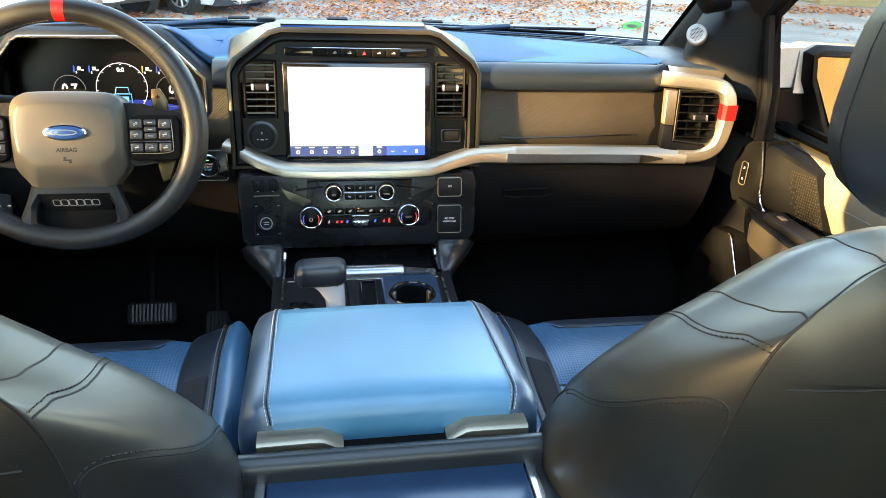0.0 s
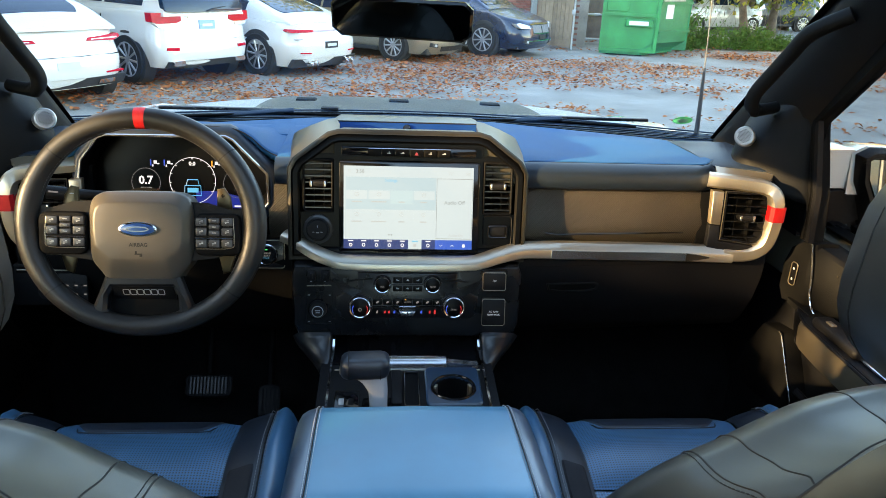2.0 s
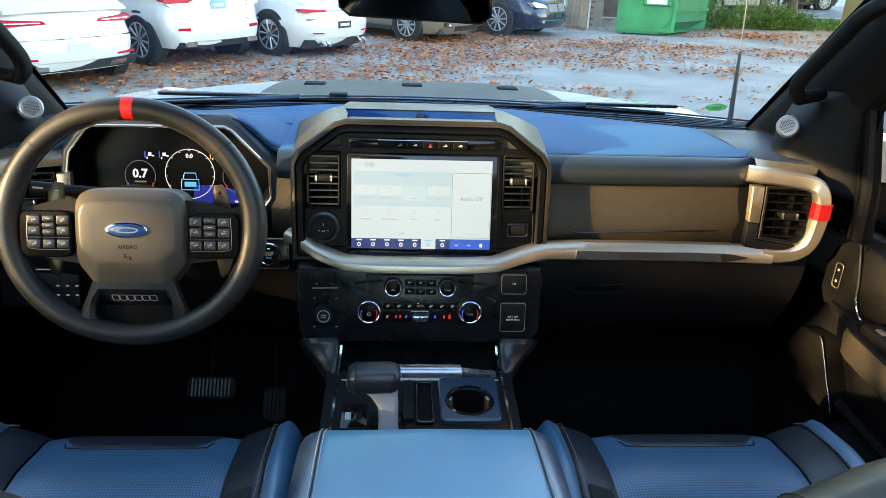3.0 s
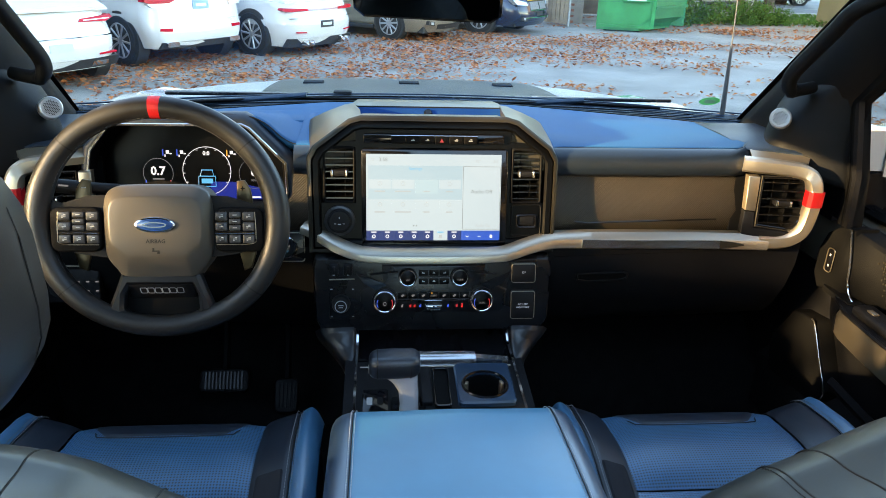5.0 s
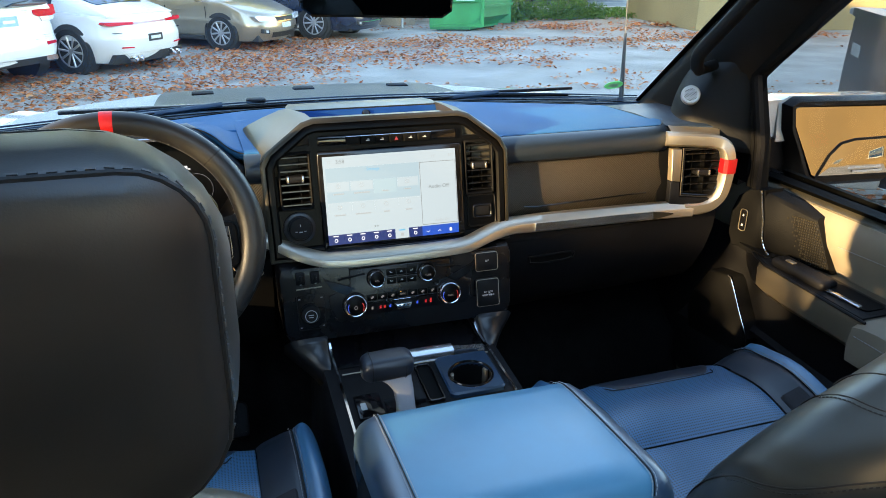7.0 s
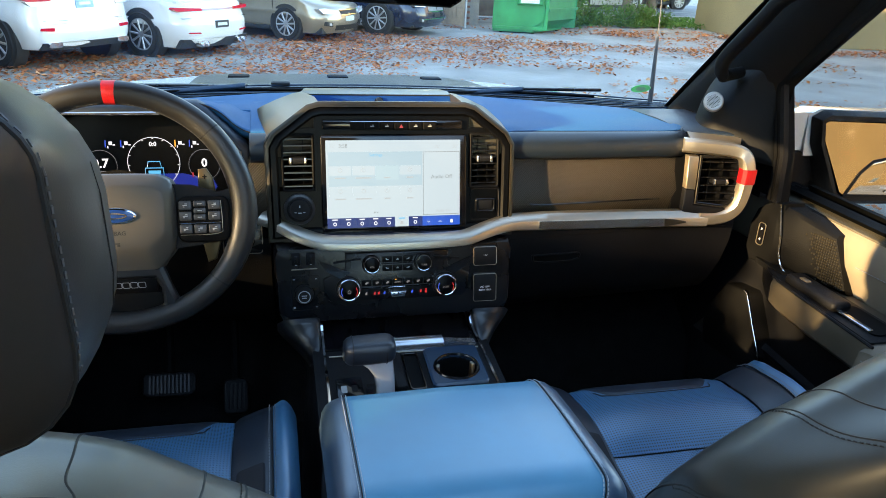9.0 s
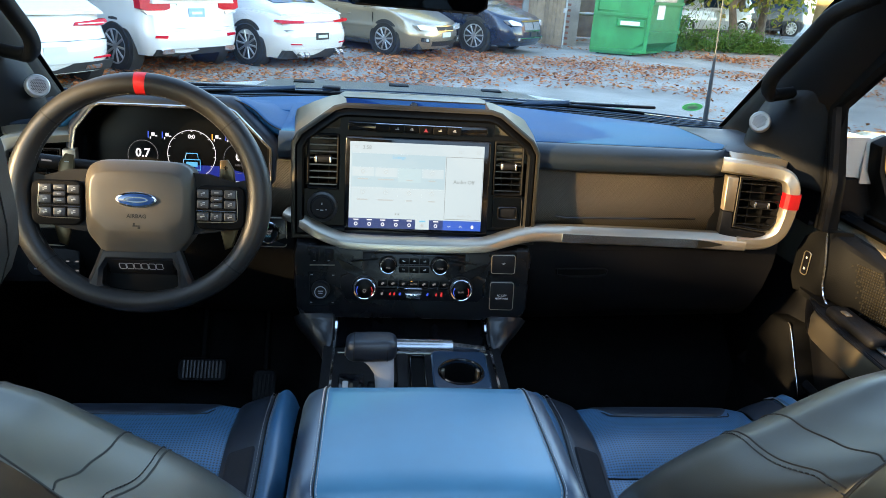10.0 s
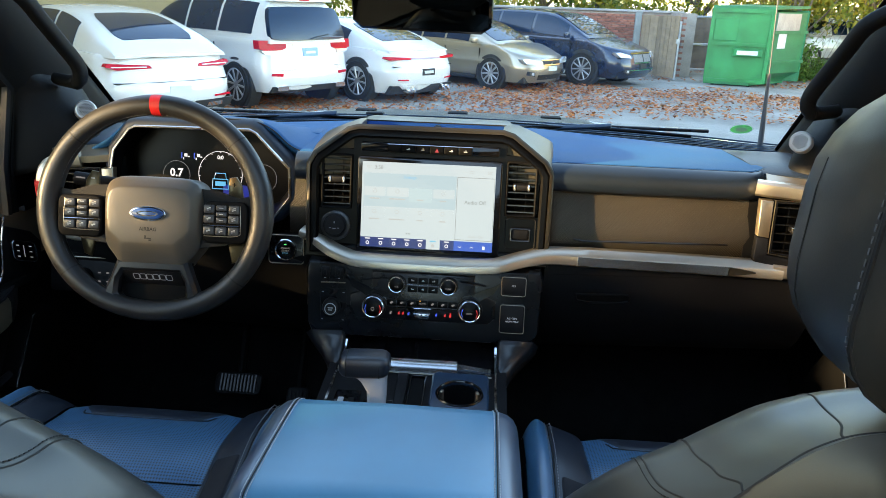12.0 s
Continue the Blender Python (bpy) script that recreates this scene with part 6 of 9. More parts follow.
def build_door(s):
    """A front door seen from inside; s is 1 on the passenger's side, -1 on the driver's."""
    t = thing("front_door", "dark door panel with armrest, pull cup and speaker grille", "door", (s * 0.95, 1.0, 0.80), "front doors")
    V = lambda x, y, z: Vector((s * x, y, z))
    # main skin under the window, with a pocket at the bottom
    secs = []
    for y in (0.30, 0.6, 0.9, 1.10, 1.28, 1.40, 1.47, 1.62):
        k = max(0, y - 1.25) * 0.05
        secs.append([V(1.00, y, 0.75), V(0.92, y, 0.75), V(0.90, y, 0.84), V(0.90 - k, y, 1.00), V(0.935 - k, y, 1.03), V(0.938 - k, y, 1.20), V(0.930 - k, y, 1.30), V(0.915 - k, y, 1.36), V(0.918 - k, y, 1.405), V(0.932 - k, y, 1.430), V(0.96, y, 1.440), V(1.0, y, 1.440)])
    part("skin", loft(secs), DOOR_LEATHER, t, "black leather-covered door skin with sun warmth painted in")
    secs = []
    for y, zt in ((0.31, 1.10), (0.9, 1.10), (1.19, 1.105), (1.25, 1.13), (1.29, 1.245), (1.34, 1.262), (1.40, 1.292), (1.47, 1.30), (1.615, 1.30)):
        k = max(0, y - 1.25) * 0.05
        secs.append([V(0.945, y, zt), V(0.931 - k - (zt > 1.25) * 0.004, y, zt - 0.004), V(0.930 - k, y, 1.20), V(0.930 - k, y, 1.032), V(0.896 - k, y, 1.003), V(0.896 - k, y, 0.86), V(0.92, y, 0.80), V(0.945, y, 0.80)])
    part("lower_panel", loft(secs), PLASTIC, t, "black plastic lower door panel")
    part("window_seal", loft([[V(0.945, y, 1.438), V(0.940, y, 1.447), V(0.965, y, 1.452), V(0.975, y, 1.438)] for y in (0.30, 1.46)]), PLASTIC_DARK, t)
    row = [V(0.9125, y, 1.372 + 0.012 * math.sin(y * 3)) for y in np.linspace(0.35, 1.18, 30)]
    part("skin_stitching", stitch_row(row, 0.008, 0.0055, 0.0010), THREAD, t)
    # upper front panel: dark blank with a honeycomb grille at its rear end
    secs = []
    for k in (0.0, 0.35, 0.7, 1.0):
        lo, hi = Vector((1.180 + 0.170 * k, 1.302 + 0.008 * k)), Vector((1.236 + 0.126 * k, 1.414 + 0.028 * k))
        P = lambda q, dx: V(0.908 - (lo.x + (hi.x - lo.x) * q - 1.2) * 0.36 + dx, lo.x + (hi.x - lo.x) * q, lo.y + (hi.y - lo.y) * q)
        secs.append([P(0, 0.0), P(0.06, -0.005), P(0.94, 0.004), P(1, 0.012), P(1, 0.06), P(0, 0.06)])
    part("speaker_panel", loft(secs), PLASTIC_DARK, t)
    bm = bmesh.new()
    for i in range(13):
        for j in range(17):
            z = 1.312 + j * 0.0057
            y = 1.190 + (z - 1.316) * 0.50 + i * 0.0048 + (j % 2) * 0.0024
            if i > 8 and (i * 7 + j * 3) % 5 < i - 8:
                continue
            add(bm, rbox(V(0.908 - (y - 1.2) * 0.36 + (z - 1.306) * 0.08 - 0.0055, y, z), (0.003, 0.0030, 0.0036), 0, 1))
    part("grille_pattern", bm, BEZEL, t, "honeycomb speaker grille", smooth=0)
    edge = [V(0.846, 1.352, 1.445), V(0.849, 1.350, 1.430), V(0.852, 1.338, 1.38), V(0.853, 1.328, 1.33), V(0.856, 1.30, 1.303), V(0.868, 1.25, 1.298), V(0.878, 1.21, 1.297)]
    part("silver_edge", tube(smooth_path(edge, 5), 0.0022, 6), SILVER_BRIGHT, t, "thin bright edge line")
    # switch plate at the front
    sw = lambda u, v, d: V(0.848 - u * 0.20 + d, 1.383 + u, v)
    o = [(-0.042, 1.302), (0.030, 1.290), (0.046, 1.318), (0.046, 1.378), (0.034, 1.415), (0.006, 1.438), (-0.034, 1.446)]
    if s < 0:
        o = [(-0.078, 1.277), (0.036, 1.286), (0.058, 1.318), (0.060, 1.366), (0.040, 1.392), (-0.042, 1.432), (-0.078, 1.438)]
    part("switch_plate", plate(o, sw, 0.0, 0.05, 0.006), PLASTIC_DARK, t, "dark satin switch plate")
    if s > 0:
        k = part("lock_switch", plate([(0.006 + u, 1.362 + v) for u, v in rrect(0.018, 0.052, 0.006)], sw, -0.004, 0.01, 0.002), PIANO, t, "door lock switch with a bright rim")
        part("switch_rim", tube([sw(0.006 + u, 1.362 + v, -0.004) for u, v in rrect(0.018, 0.052, 0.006)], 0.0011, 5, closed=True, normal=(1, 0, 0)), SILVER, k)
        part("switch_mark", bars([(0.006, 1.374, 0.004, 0.005), (0.006, 1.350, 0.004, 0.005)], lambda u, v, d: sw(u, v, d - 0.0045)), GREY_PRINT, k)
    else:
        slant = lambda u, v, d: sw(0.010 + u, 1.357 + v - u * 0.42, d)
        k = part("mirror_switch", plate(rrect(0.056, 0.044, 0.010), slant, -0.004, 0.01, 0.002), PIANO, t, "square mirror and lock switch with a bright rim")
        part("switch_rim", tube([slant(u, v, -0.0042) for u, v in rrect(0.056, 0.044, 0.010)], 0.0012, 5, closed=True, normal=(1, 0, 0)), SILVER_BRIGHT, k)
        part("switch_mark", bars([(u, v, 0.006, 0.0022) for u in (-0.016, 0.014) for v in (-0.012, 0.0, 0.012)] + [(-0.002, 0.0, 0.0016, 0.026)], lambda u, v, d: slant(u, v, d - 0.0045)), WHITE_PRINT, k)
    # armrest: shelf, pull cup, long face
    arm = lambda y, x0, z1, z0: [V(0.94, y, z0 - 0.005), V(x0 + 0.03, y, z0 - 0.01), V(x0 + 0.004, y, z0 + 0.012), V(x0, y, z1 - 0.016), V(x0 + 0.005, y, z1 - 0.003), V(x0 + 0.016, y, z1), V(0.94, y, z1)]
    part("armrest", loft([arm(*q) for q in ((0.45, 0.80, 1.290, 1.20), (0.80, 0.80, 1.295, 1.21), (0.96, 0.802, 1.298, 1.222), (1.0, 0.804, 1.300, 1.228), (1.20, 0.809, 1.301, 1.228), (1.27, 0.813, 1.301, 1.230), (1.292, 0.818, 1.301, 1.232))]), ARM_LEATHER, t, "leather armrest with a long plain face")
    part("armrest_front", loft([arm(*q) for q in ((1.293, 0.817, 1.301, 1.230), (1.32, 0.828, 1.302, 1.236), (1.36, 0.848, 1.302, 1.245), (1.39, 0.868, 1.301, 1.255))]), PLASTIC, t, "black front end of the armrest")
    part("armrest_edge", tube([V(0.807, 0.99, 1.299), V(0.812, 1.20, 1.3005), V(0.816, 1.27, 1.3005), V(0.832, 1.32, 1.301), V(0.85, 1.355, 1.301)], 0.0030, 6), PLASTIC, t)
    part("armrest_cap", loft([[V(x0 + 0.004, y, 1.299), V(x0 + 0.006, y, 1.3035), V(0.90, y, 1.3045), V(0.90, y, 1.298)] for y, x0 in ((1.0, 0.804), (1.20, 0.809), (1.27, 0.813), (1.32, 0.828), (1.37, 0.855))]), PLASTIC, t, "black armrest top")
    secs = []
    for y, h in ((0.46, 0.010), (0.80, 0.016), (0.95, 0.016), (0.985, 0.010), (1.005, 0.0)):
        secs.append([V(0.795, y, 1.215), V(0.790, y, 1.25 + h * 0.3), V(0.796, y, 1.285 + h * 0.6), V(0.815, y, 1.294 + h), V(0.87, y, 1.296 + h), V(0.91, y, 1.29), V(0.91, y, 1.21)])
    part("elbow_pad", loft(secs), DOOR_LEATHER, t, "padded elbow rest")
    part("pad_stitching", stitch_row([V(0.7915, y, 1.272) for y in np.linspace(0.5, 0.99, 30)], 0.008, 0.0055, 0.0010), THREAD, t)
    up = lambda u, v, d: V(u, v, 1.3055 - d)
    part("shelf_tray", plate([(0.858 + u, 1.34 + v) for u, v in rrect(0.036, 0.10, 0.01)], up, -0.001, 0.01), HOLE, t)
    sw2 = part("window_switch", rbox(V(0.846, 1.190, 1.312), (0.046, 0.15, 0.022), 0.010, 3), PLASTIC, t, "window switch block")
    part("switch_mark", rbox(V(0.840, 1.222, 1.3245), (0.012, 0.022, 0.004), 0.0015), SILVER, sw2)
    part("pull_cup", plate([(0.862 + u, 1.075 + v) for u, v in rrect(0.055, 0.115, 0.012)], up, -0.0012, 0.01), HOLE, t)
    part("pull_bar", rbox(V(0.838, 1.075, 1.3075), (0.012, 0.085, 0.005), 0.002), SILVER_BRIGHT, t, "bright pull-cup bar")
    # kick speaker at the lower front
    kf = lambda u, v, d: V(0.885 - (u - 1.38) * 0.06 + d, u, v)
    o = [(1.365, 1.020), (1.390, 1.003), (1.557, 0.985), (1.572, 1.04), (1.567, 1.09), (1.512, 1.18), (1.442, 1.19), (1.430, 1.182), (1.352, 1.056)]
    part("speaker_pod", plate(o, kf, -0.004, 0.10, 0.008), PLASTIC_DARK, t, "black lower speaker pod")
    part("pod_edge", tube(smooth_path([kf(1.445, 1.1905, -0.003), kf(1.430, 1.183, -0.004), kf(1.391, 1.12, -0.004), kf(1.352, 1.057, -0.004), kf(1.360, 1.025, -0.003)], 4), 0.0016, 6), SILVER_BRIGHT, t)
    # map pocket lip
    part("pocket_lip", loft([[V(0.885, y, z - 0.02), V(0.872, y, z), V(0.880, y, z + 0.012), V(0.895, y, z)] for y, z in ((0.35, 1.075), (0.95, 1.080), (1.10, 1.085), (1.22, 1.09), (1.335, 1.095))]), PLASTIC, t)
    return t


TINTED = clear_glass("tinted_glass", (0.85, 0.85, 0.83), 0.6)
TINTED_DARK = clear_glass("dark_tinted_glass", (0.82, 0.82, 0.80), 0.7)
TINTED_SIDE = clear_glass("lightly_tinted_glass", (0.72, 0.73, 0.72), 0.5)
PRIVACY = clear_glass("privacy_glass", (0.28, 0.28, 0.27), 0.6)
TINTED_PALE = clear_glass("pale_tinted_glass", (0.70, 0.71, 0.69), 0.7)


def build_cab_shell():
    # floor, firewall, roof, side walls with openings, back wall
    solid("floor", rbox((0, 0.6, 0.77), (2.0, 2.7, 0.06), 0.004), CARPET, "black carpeted cab floor", kind="structure")
    solid("wall_front", loft([[Vector((x, y, z)) for y, z in ((1.62, 0.80), (1.86, 0.98), (1.90, 1.52), (1.96, 1.52), (1.96, 0.78), (1.62, 0.76))] for x in (-0.98, 0.98)]), CARPET, "black footwell wall under the dashboard", kind="structure")
    roof = lambda y: 2.055 + 0.03 * (1 - ((y - 0.45) / 0.75) ** 2) if y > -0.3 else 2.055 - max(0, -0.3 - y) * 0.12
    rows = lambda ys, x0, x1: loft([[Vector((x0, y, roof(y) - (0.03 if y > 1.19 else 0))), Vector((x1, y, roof(y) - (0.03 if y > 1.19 else 0))), Vector((x1, y, roof(y) + 0.05)), Vector((x0, y, roof(y) + 0.05))] for y in ys])
    top = rows((0.72, 0.9, 1.10, 1.205), -0.86, 0.86)
    add(top, rows((-0.74, -0.5, -0.32), -0.86, 0.86))
    for s in (-1, 1):
        add(top, rows((-0.32, 0.0, 0.4, 0.72), min(s * 0.46, s * 0.86), max(s * 0.46, s * 0.86)))
    solid("ceiling", top, HEADLINER, "black cloth headliner round a glass roof", kind="structure")
    solid("window_roof", rows((-0.315, 0.0, 0.4, 0.715), -0.455, 0.455), GLASS, "clear roof window", kind="structure").visible_shadow = False
    solid("wall_back", ring([(-0.98, 0.78), (0.98, 0.78), (0.98, 2.05), (-0.98, 2.05)], [(-0.62, 1.50), (0.62, 1.50), (0.58, 1.90), (-0.58, 1.90)], lambda u, v, d: Vector((u, -0.72 + d, v)), 0.0, -0.05), PLASTIC, "black trimmed cab back wall with a window", kind="structure")
    solid("window_back", plate([(-0.64, 1.48), (0.64, 1.48), (0.60, 1.92), (-0.60, 1.92)], lambda u, v, d: Vector((u, -0.742 + d, v)), 0.0, 0.004), TINTED_DARK, "dark tinted back window", kind="structure")
    for s, nm in ((-1, "wall_left"), (1, "wall_right")):
        V = lambda y, z, d: Vector((s * (0.985 + d - max(0, z - 1.45) * 0.20), y, z))
        bm = plate([(-0.72, 0.78), (0.29, 0.78), (0.29, 1.45), (-0.72, 1.45)], V, -0.05, 0.0)
        add(bm, plate([(0.375 if s < 0 else 0.29, 1.45), (0.43, 1.45), (0.31, 2.02), (0.255 if s < 0 else 0.14, 2.02)], V, -0.06, 0.0))
        add(bm, plate([(0.28, 0.78), (0.30, 0.78), (0.30, 1.45), (0.28, 1.45)], V, -0.06, 0.0))
        add(bm, plate([(-0.72, 1.45), (-0.60, 1.45), (-0.48, 2.02), (-0.72, 2.02)], V, -0.05, 0.0))
        add(bm, plate([(-0.72, 1.955), (1.20, 1.955), (1.17, 2.07), (-0.72, 2.07)], V, -0.06, 0.0))
        add(bm, plate([(1.44, 0.78), (1.98, 0.78), (1.98, 1.47), (1.44, 1.45)], V, -0.03, 0.0))
        solid(nm, bm, PLASTIC, "black trimmed side of the cab", kind="structure")
        F = lambda y, z, d: Vector((s * (0.908 + d - max(0, z - 1.45) * 0.20), y, z))
        solid("window_front_left" if s < 0 else "window_front_right", plate([(0.36, 1.435), (1.415, 1.435), (1.445, 1.68), (1.10, 1.965), (0.33, 1.965)], F, 0.0, 0.004), TINTED if s < 0 else TINTED_SIDE, "lightly tinted front door window", kind="structure")
        solid("window_rear_left" if s < 0 else "window_rear_right", plate([(-0.62, 1.44), (0.43, 1.44), (0.31, 1.98), (-0.50, 1.98)], V, -0.032, -0.028), PRIVACY if s < 0 else TINTED_PALE, "tinted rear door window", kind="structure")


def build_truck_body():
    """The truck's own white outside, which its door mirrors show."""
    t = thing("truck_body", "white pickup body round the cab, with black window trim", "truck", (0, 0, 0))
    for s in (-1, 1):
        V = lambda x, y, z: Vector((s * x, y, z))
        def side(name, y0, y1, zt, m=WHITE_PAINT, label=""):
            secs = [[V(0.975, y, 0.62), V(1.005, y, 0.62), V(1.015, y, 0.95), V(1.025, y, 1.20), V(1.012, y, zt - 0.04), V(0.992, y, zt), V(0.988, y, zt)] for y in np.linspace(y0, y1, 5)]
            return part(name, loft(secs), m, t, label)
        side("front_door_skin", 0.365, 1.452, 1.430)
        rear = side("rear_door_skin", -0.70, 0.355, 1.430)
        part("door_handle", rbox(V(1.03, -0.50, 1.22), (0.03, 0.20, 0.035), 0.012, 2), WHITE_PAINT, rear)
        side("bed_side", -2.50, -0.715, 1.445)
        part("window_trim", loft([[V(0.990, y, 1.432), V(1.008, y, 1.432), V(1.004, y, 1.455), V(0.990, y, 1.455)] for y in (-0.70, 0.3, 1.45)]), PLASTIC_DARK, t)
        part("fender", loft([[V(0.86, y, zt - 0.03), V(0.975, y, zt - 0.016), V(1.015, y, zt - 0.10), V(1.03, y, 0.95), V(1.0, y, 0.70), V(0.86, y, 0.70)] for y, zt in ((1.98, 1.485), (2.6, 1.46), (3.1, 1.395), (3.42, 1.33))]), WHITE_PAINT, t, "white front wing")
        part("roof_rail", loft([[V(0.885, y, 1.99), V(0.905, y, 1.98), V(0.87, y, 2.10), V(0.80, y, 2.125), V(0.80, y, 2.112), V(0.86, y, 2.085)] for y in (-0.76, 0.3, 1.12)]), WHITE_PAINT, t)
        for y in (2.75, -1.55):
            local = lathe([(0.27, -0.14), (0.40, -0.15), (0.43, -0.10), (0.43, 0.10), (0.40, 0.15), (0.27, 0.14)], V(0.90, y, 0.43), (s, 0, 0), 32)
            w = part("wheel", local, PLASTIC_DARK, t, "black off-road tyre")
            part("rim", lathe([(0.27, 0.02), (0.27, 0.13), (0.24, 0.12), (0.08, 0.07), (0.0001, 0.07)], V(0.90, y, 0.43), (s, 0, 0), 24), BEZEL, w)
    part("bed_floor", rbox((0, -1.62, 0.92), (1.90, 1.76, 0.06), 0.01), PLASTIC_DARK, t)
    part("tailgate", rbox((0, -2.49, 1.16), (1.80, 0.07, 0.52), 0.015), WHITE_PAINT, t)
    part("front_grille", rbox((0, 3.45, 1.02), (1.70, 0.08, 0.56), 0.03), PLASTIC_DARK, t)
    part("front_bumper", rbox((0, 3.52, 0.66), (1.90, 0.22, 0.24), 0.04), PLASTIC, t)
    part("chassis", rbox((0, 0.5, 0.62), (1.30, 5.6, 0.18), 0.03), PLASTIC_DARK, t)


def build_pillar(s):
    t = thing("windscreen_pillar", "dark trimmed windscreen pillar with a round tweeter and grab handle", "pillar", (s * 0.82, 1.65, 1.58), "windscreen pillars")
    V = lambda x, y, z: Vector((s * x, y, z))
    # slanting trim between windscreen and door window
    secs = []
    for k in np.linspace(-0.10, 1.0, 9):
        fy, fz = 1.835 - 0.62 * k, 1.560 + 0.49 * k          # along the windscreen edge
        by, bz = 1.475 - 0.37 * k, 1.63 + 0.33 * k           # along the door window
        x0 = 0.822 - 0.040 * k
        if k < 0.12:
            by, bz = 1.44, 1.52
        secs.append([V(x0 + 0.04, fy + 0.03, fz + 0.02), V(x0, fy, fz), V(x0 - 0.012, fy - 0.03, fz - 0.016), V(x0 - 0.008, fy * 0.6 + by * 0.4, fz * 0.6 + bz * 0.4 - 0.01), V(x0 + 0.010, by + 0.05, bz), V(x0 + 0.045, by, bz), V(x0 + 0.10, by + 0.08, bz + 0.01), V(x0 + 0.10, fy + 0.02, fz + 0.02)])
    part("trim", loft(secs), PILLAR, t, "", 80)
    # dark sail panel and door frame upright
    sail = [(1.385, 1.44), (1.60, 1.44), (1.60, 1.60), (1.50, 1.68), (1.432, 1.69)]
    part("sail_panel", plate(sail, lambda u, v, d: V(0.862 + d, u, v), 0.0, 0.014, 0.003), PILLAR, t)
    for o in (0.0, 0.022):
        part("seal", sweep([V(0.855, 1.378 + o, 1.44), V(0.853, 1.385 + o, 1.54), V(0.846, 1.425 + o, 1.69)], [(-0.006, -0.006), (-0.006, 0.006), (0.006, 0.006), (0.006, -0.006)], (-s, 0, 0)), PLASTIC_DARK if o else PLASTIC, t)
    part("door_frame", sweep([V(0.865, 1.388, 1.44), V(0.862, 1.40, 1.54), V(0.852, 1.438, 1.69), V(0.825, 1.20, 1.885), V(0.812, 1.08, 1.975)], [(-0.012, -0.02), (-0.012, 0.012), (0.012, 0.012), (0.012, -0.02)], (-s, 0, 0)), PLASTIC_DARK, t)
    if s < 0:
        sf = lambda u, v, d: V(0.860 + d, u, v)
        o = [(1.424, 1.556), (1.486, 1.548), (1.490, 1.600), (1.446, 1.610)]
        cup = part("pull_recess", plate(o, sf, -0.002, 0.006, 0.002), HOLE, t, "black pull recess in the sail panel")
        part("recess_finger", loft([[sf(u + a, v, -0.003 + b) for a, b in ((-0.006, 0.0), (0.0, -0.006), (0.007, 0.0))] for u, v in ((1.458, 1.558), (1.462, 1.578), (1.466, 1.602))]), PIANO, cup)
    # round tweeter
    c, ax = V(0.726, 1.490, 1.640), Vector((-s * 0.55, -0.78, 0.30))
    tw = part("tweeter", lathe([(0.0212, -0.016), (0.0212, 0.003), (0.0204, 0.0055), (0.0188, 0.0065), (0.0176, 0.0055), (0.0001, 0.0070)], c, ax, 32), SPEAKER, t, "round silver-grey tweeter grille")
    q = ax.normalized().to_track_quat("Z", "Y")
    bm = bmesh.new()
    for i in range(-5, 6):
        for j in range(-6, 7):
            u, v = (i + 0.5 * (j % 2)) * 0.0031, j * 0.0027
            if u * u + v * v < 0.0140 ** 2:
                add(bm, lathe([(0.0011, 0.0), (0.0011, 0.0004)], c + q @ Vector((u, v, 0.0066)), ax, 6))
    part("tweeter_holes", bm, HOLE, tw, smooth=0)
    foot = ([V(0.87, 1.62, 1.51), V(0.80, 1.67, 1.52), V(0.722, 1.530, 1.535), V(0.762, 1.458, 1.53), V(0.87, 1.41, 1.51)],
            [V(0.86, 1.60, 1.62), V(0.795, 1.63, 1.63), V(0.738, 1.520, 1.622), V(0.768, 1.463, 1.614), V(0.86, 1.43, 1.60)],
            [V(0.87, 1.58, 1.71), V(0.818, 1.60, 1.70), V(0.786, 1.525, 1.68), V(0.806, 1.470, 1.68), V(0.87, 1.44, 1.68)],
            [V(0.89, 1.52, 1.78), V(0.87, 1.52, 1.77), V(0.836, 1.47, 1.745), V(0.845, 1.43, 1.745), V(0.89, 1.42, 1.745)])
    cols = [smooth_path([row[i] for row in foot], 6) for i in range(5)]
    part("tweeter_base", loft([smooth_path([c[k] for c in cols], 6, closed=True) for k in range(len(cols[0]))]), PILLAR, t, "", 100)
    # grab handle along the pillar
    path = smooth_path([V(0.790, 1.510, 1.700), V(0.735, 1.484, 1.698), V(0.719, 1.474, 1.712), V(0.718, 1.464, 1.738), V(0.723, 1.420, 1.784), V(0.726, 1.378, 1.824), V(0.734, 1.335, 1.868), V(0.780, 1.295, 1.905)], 6)
    part("grab_handle", sweep(path, rrect(0.030, 0.024, 0.010), (-s, -0.3, 0.2)), PILLAR, t, "black grab handle")
    return t


def bow(x):
    """How far the foot of the curved windscreen reaches forward of its corners."""
    return 0.09 * max(0.0, 1 - (x / 0.80) ** 2)


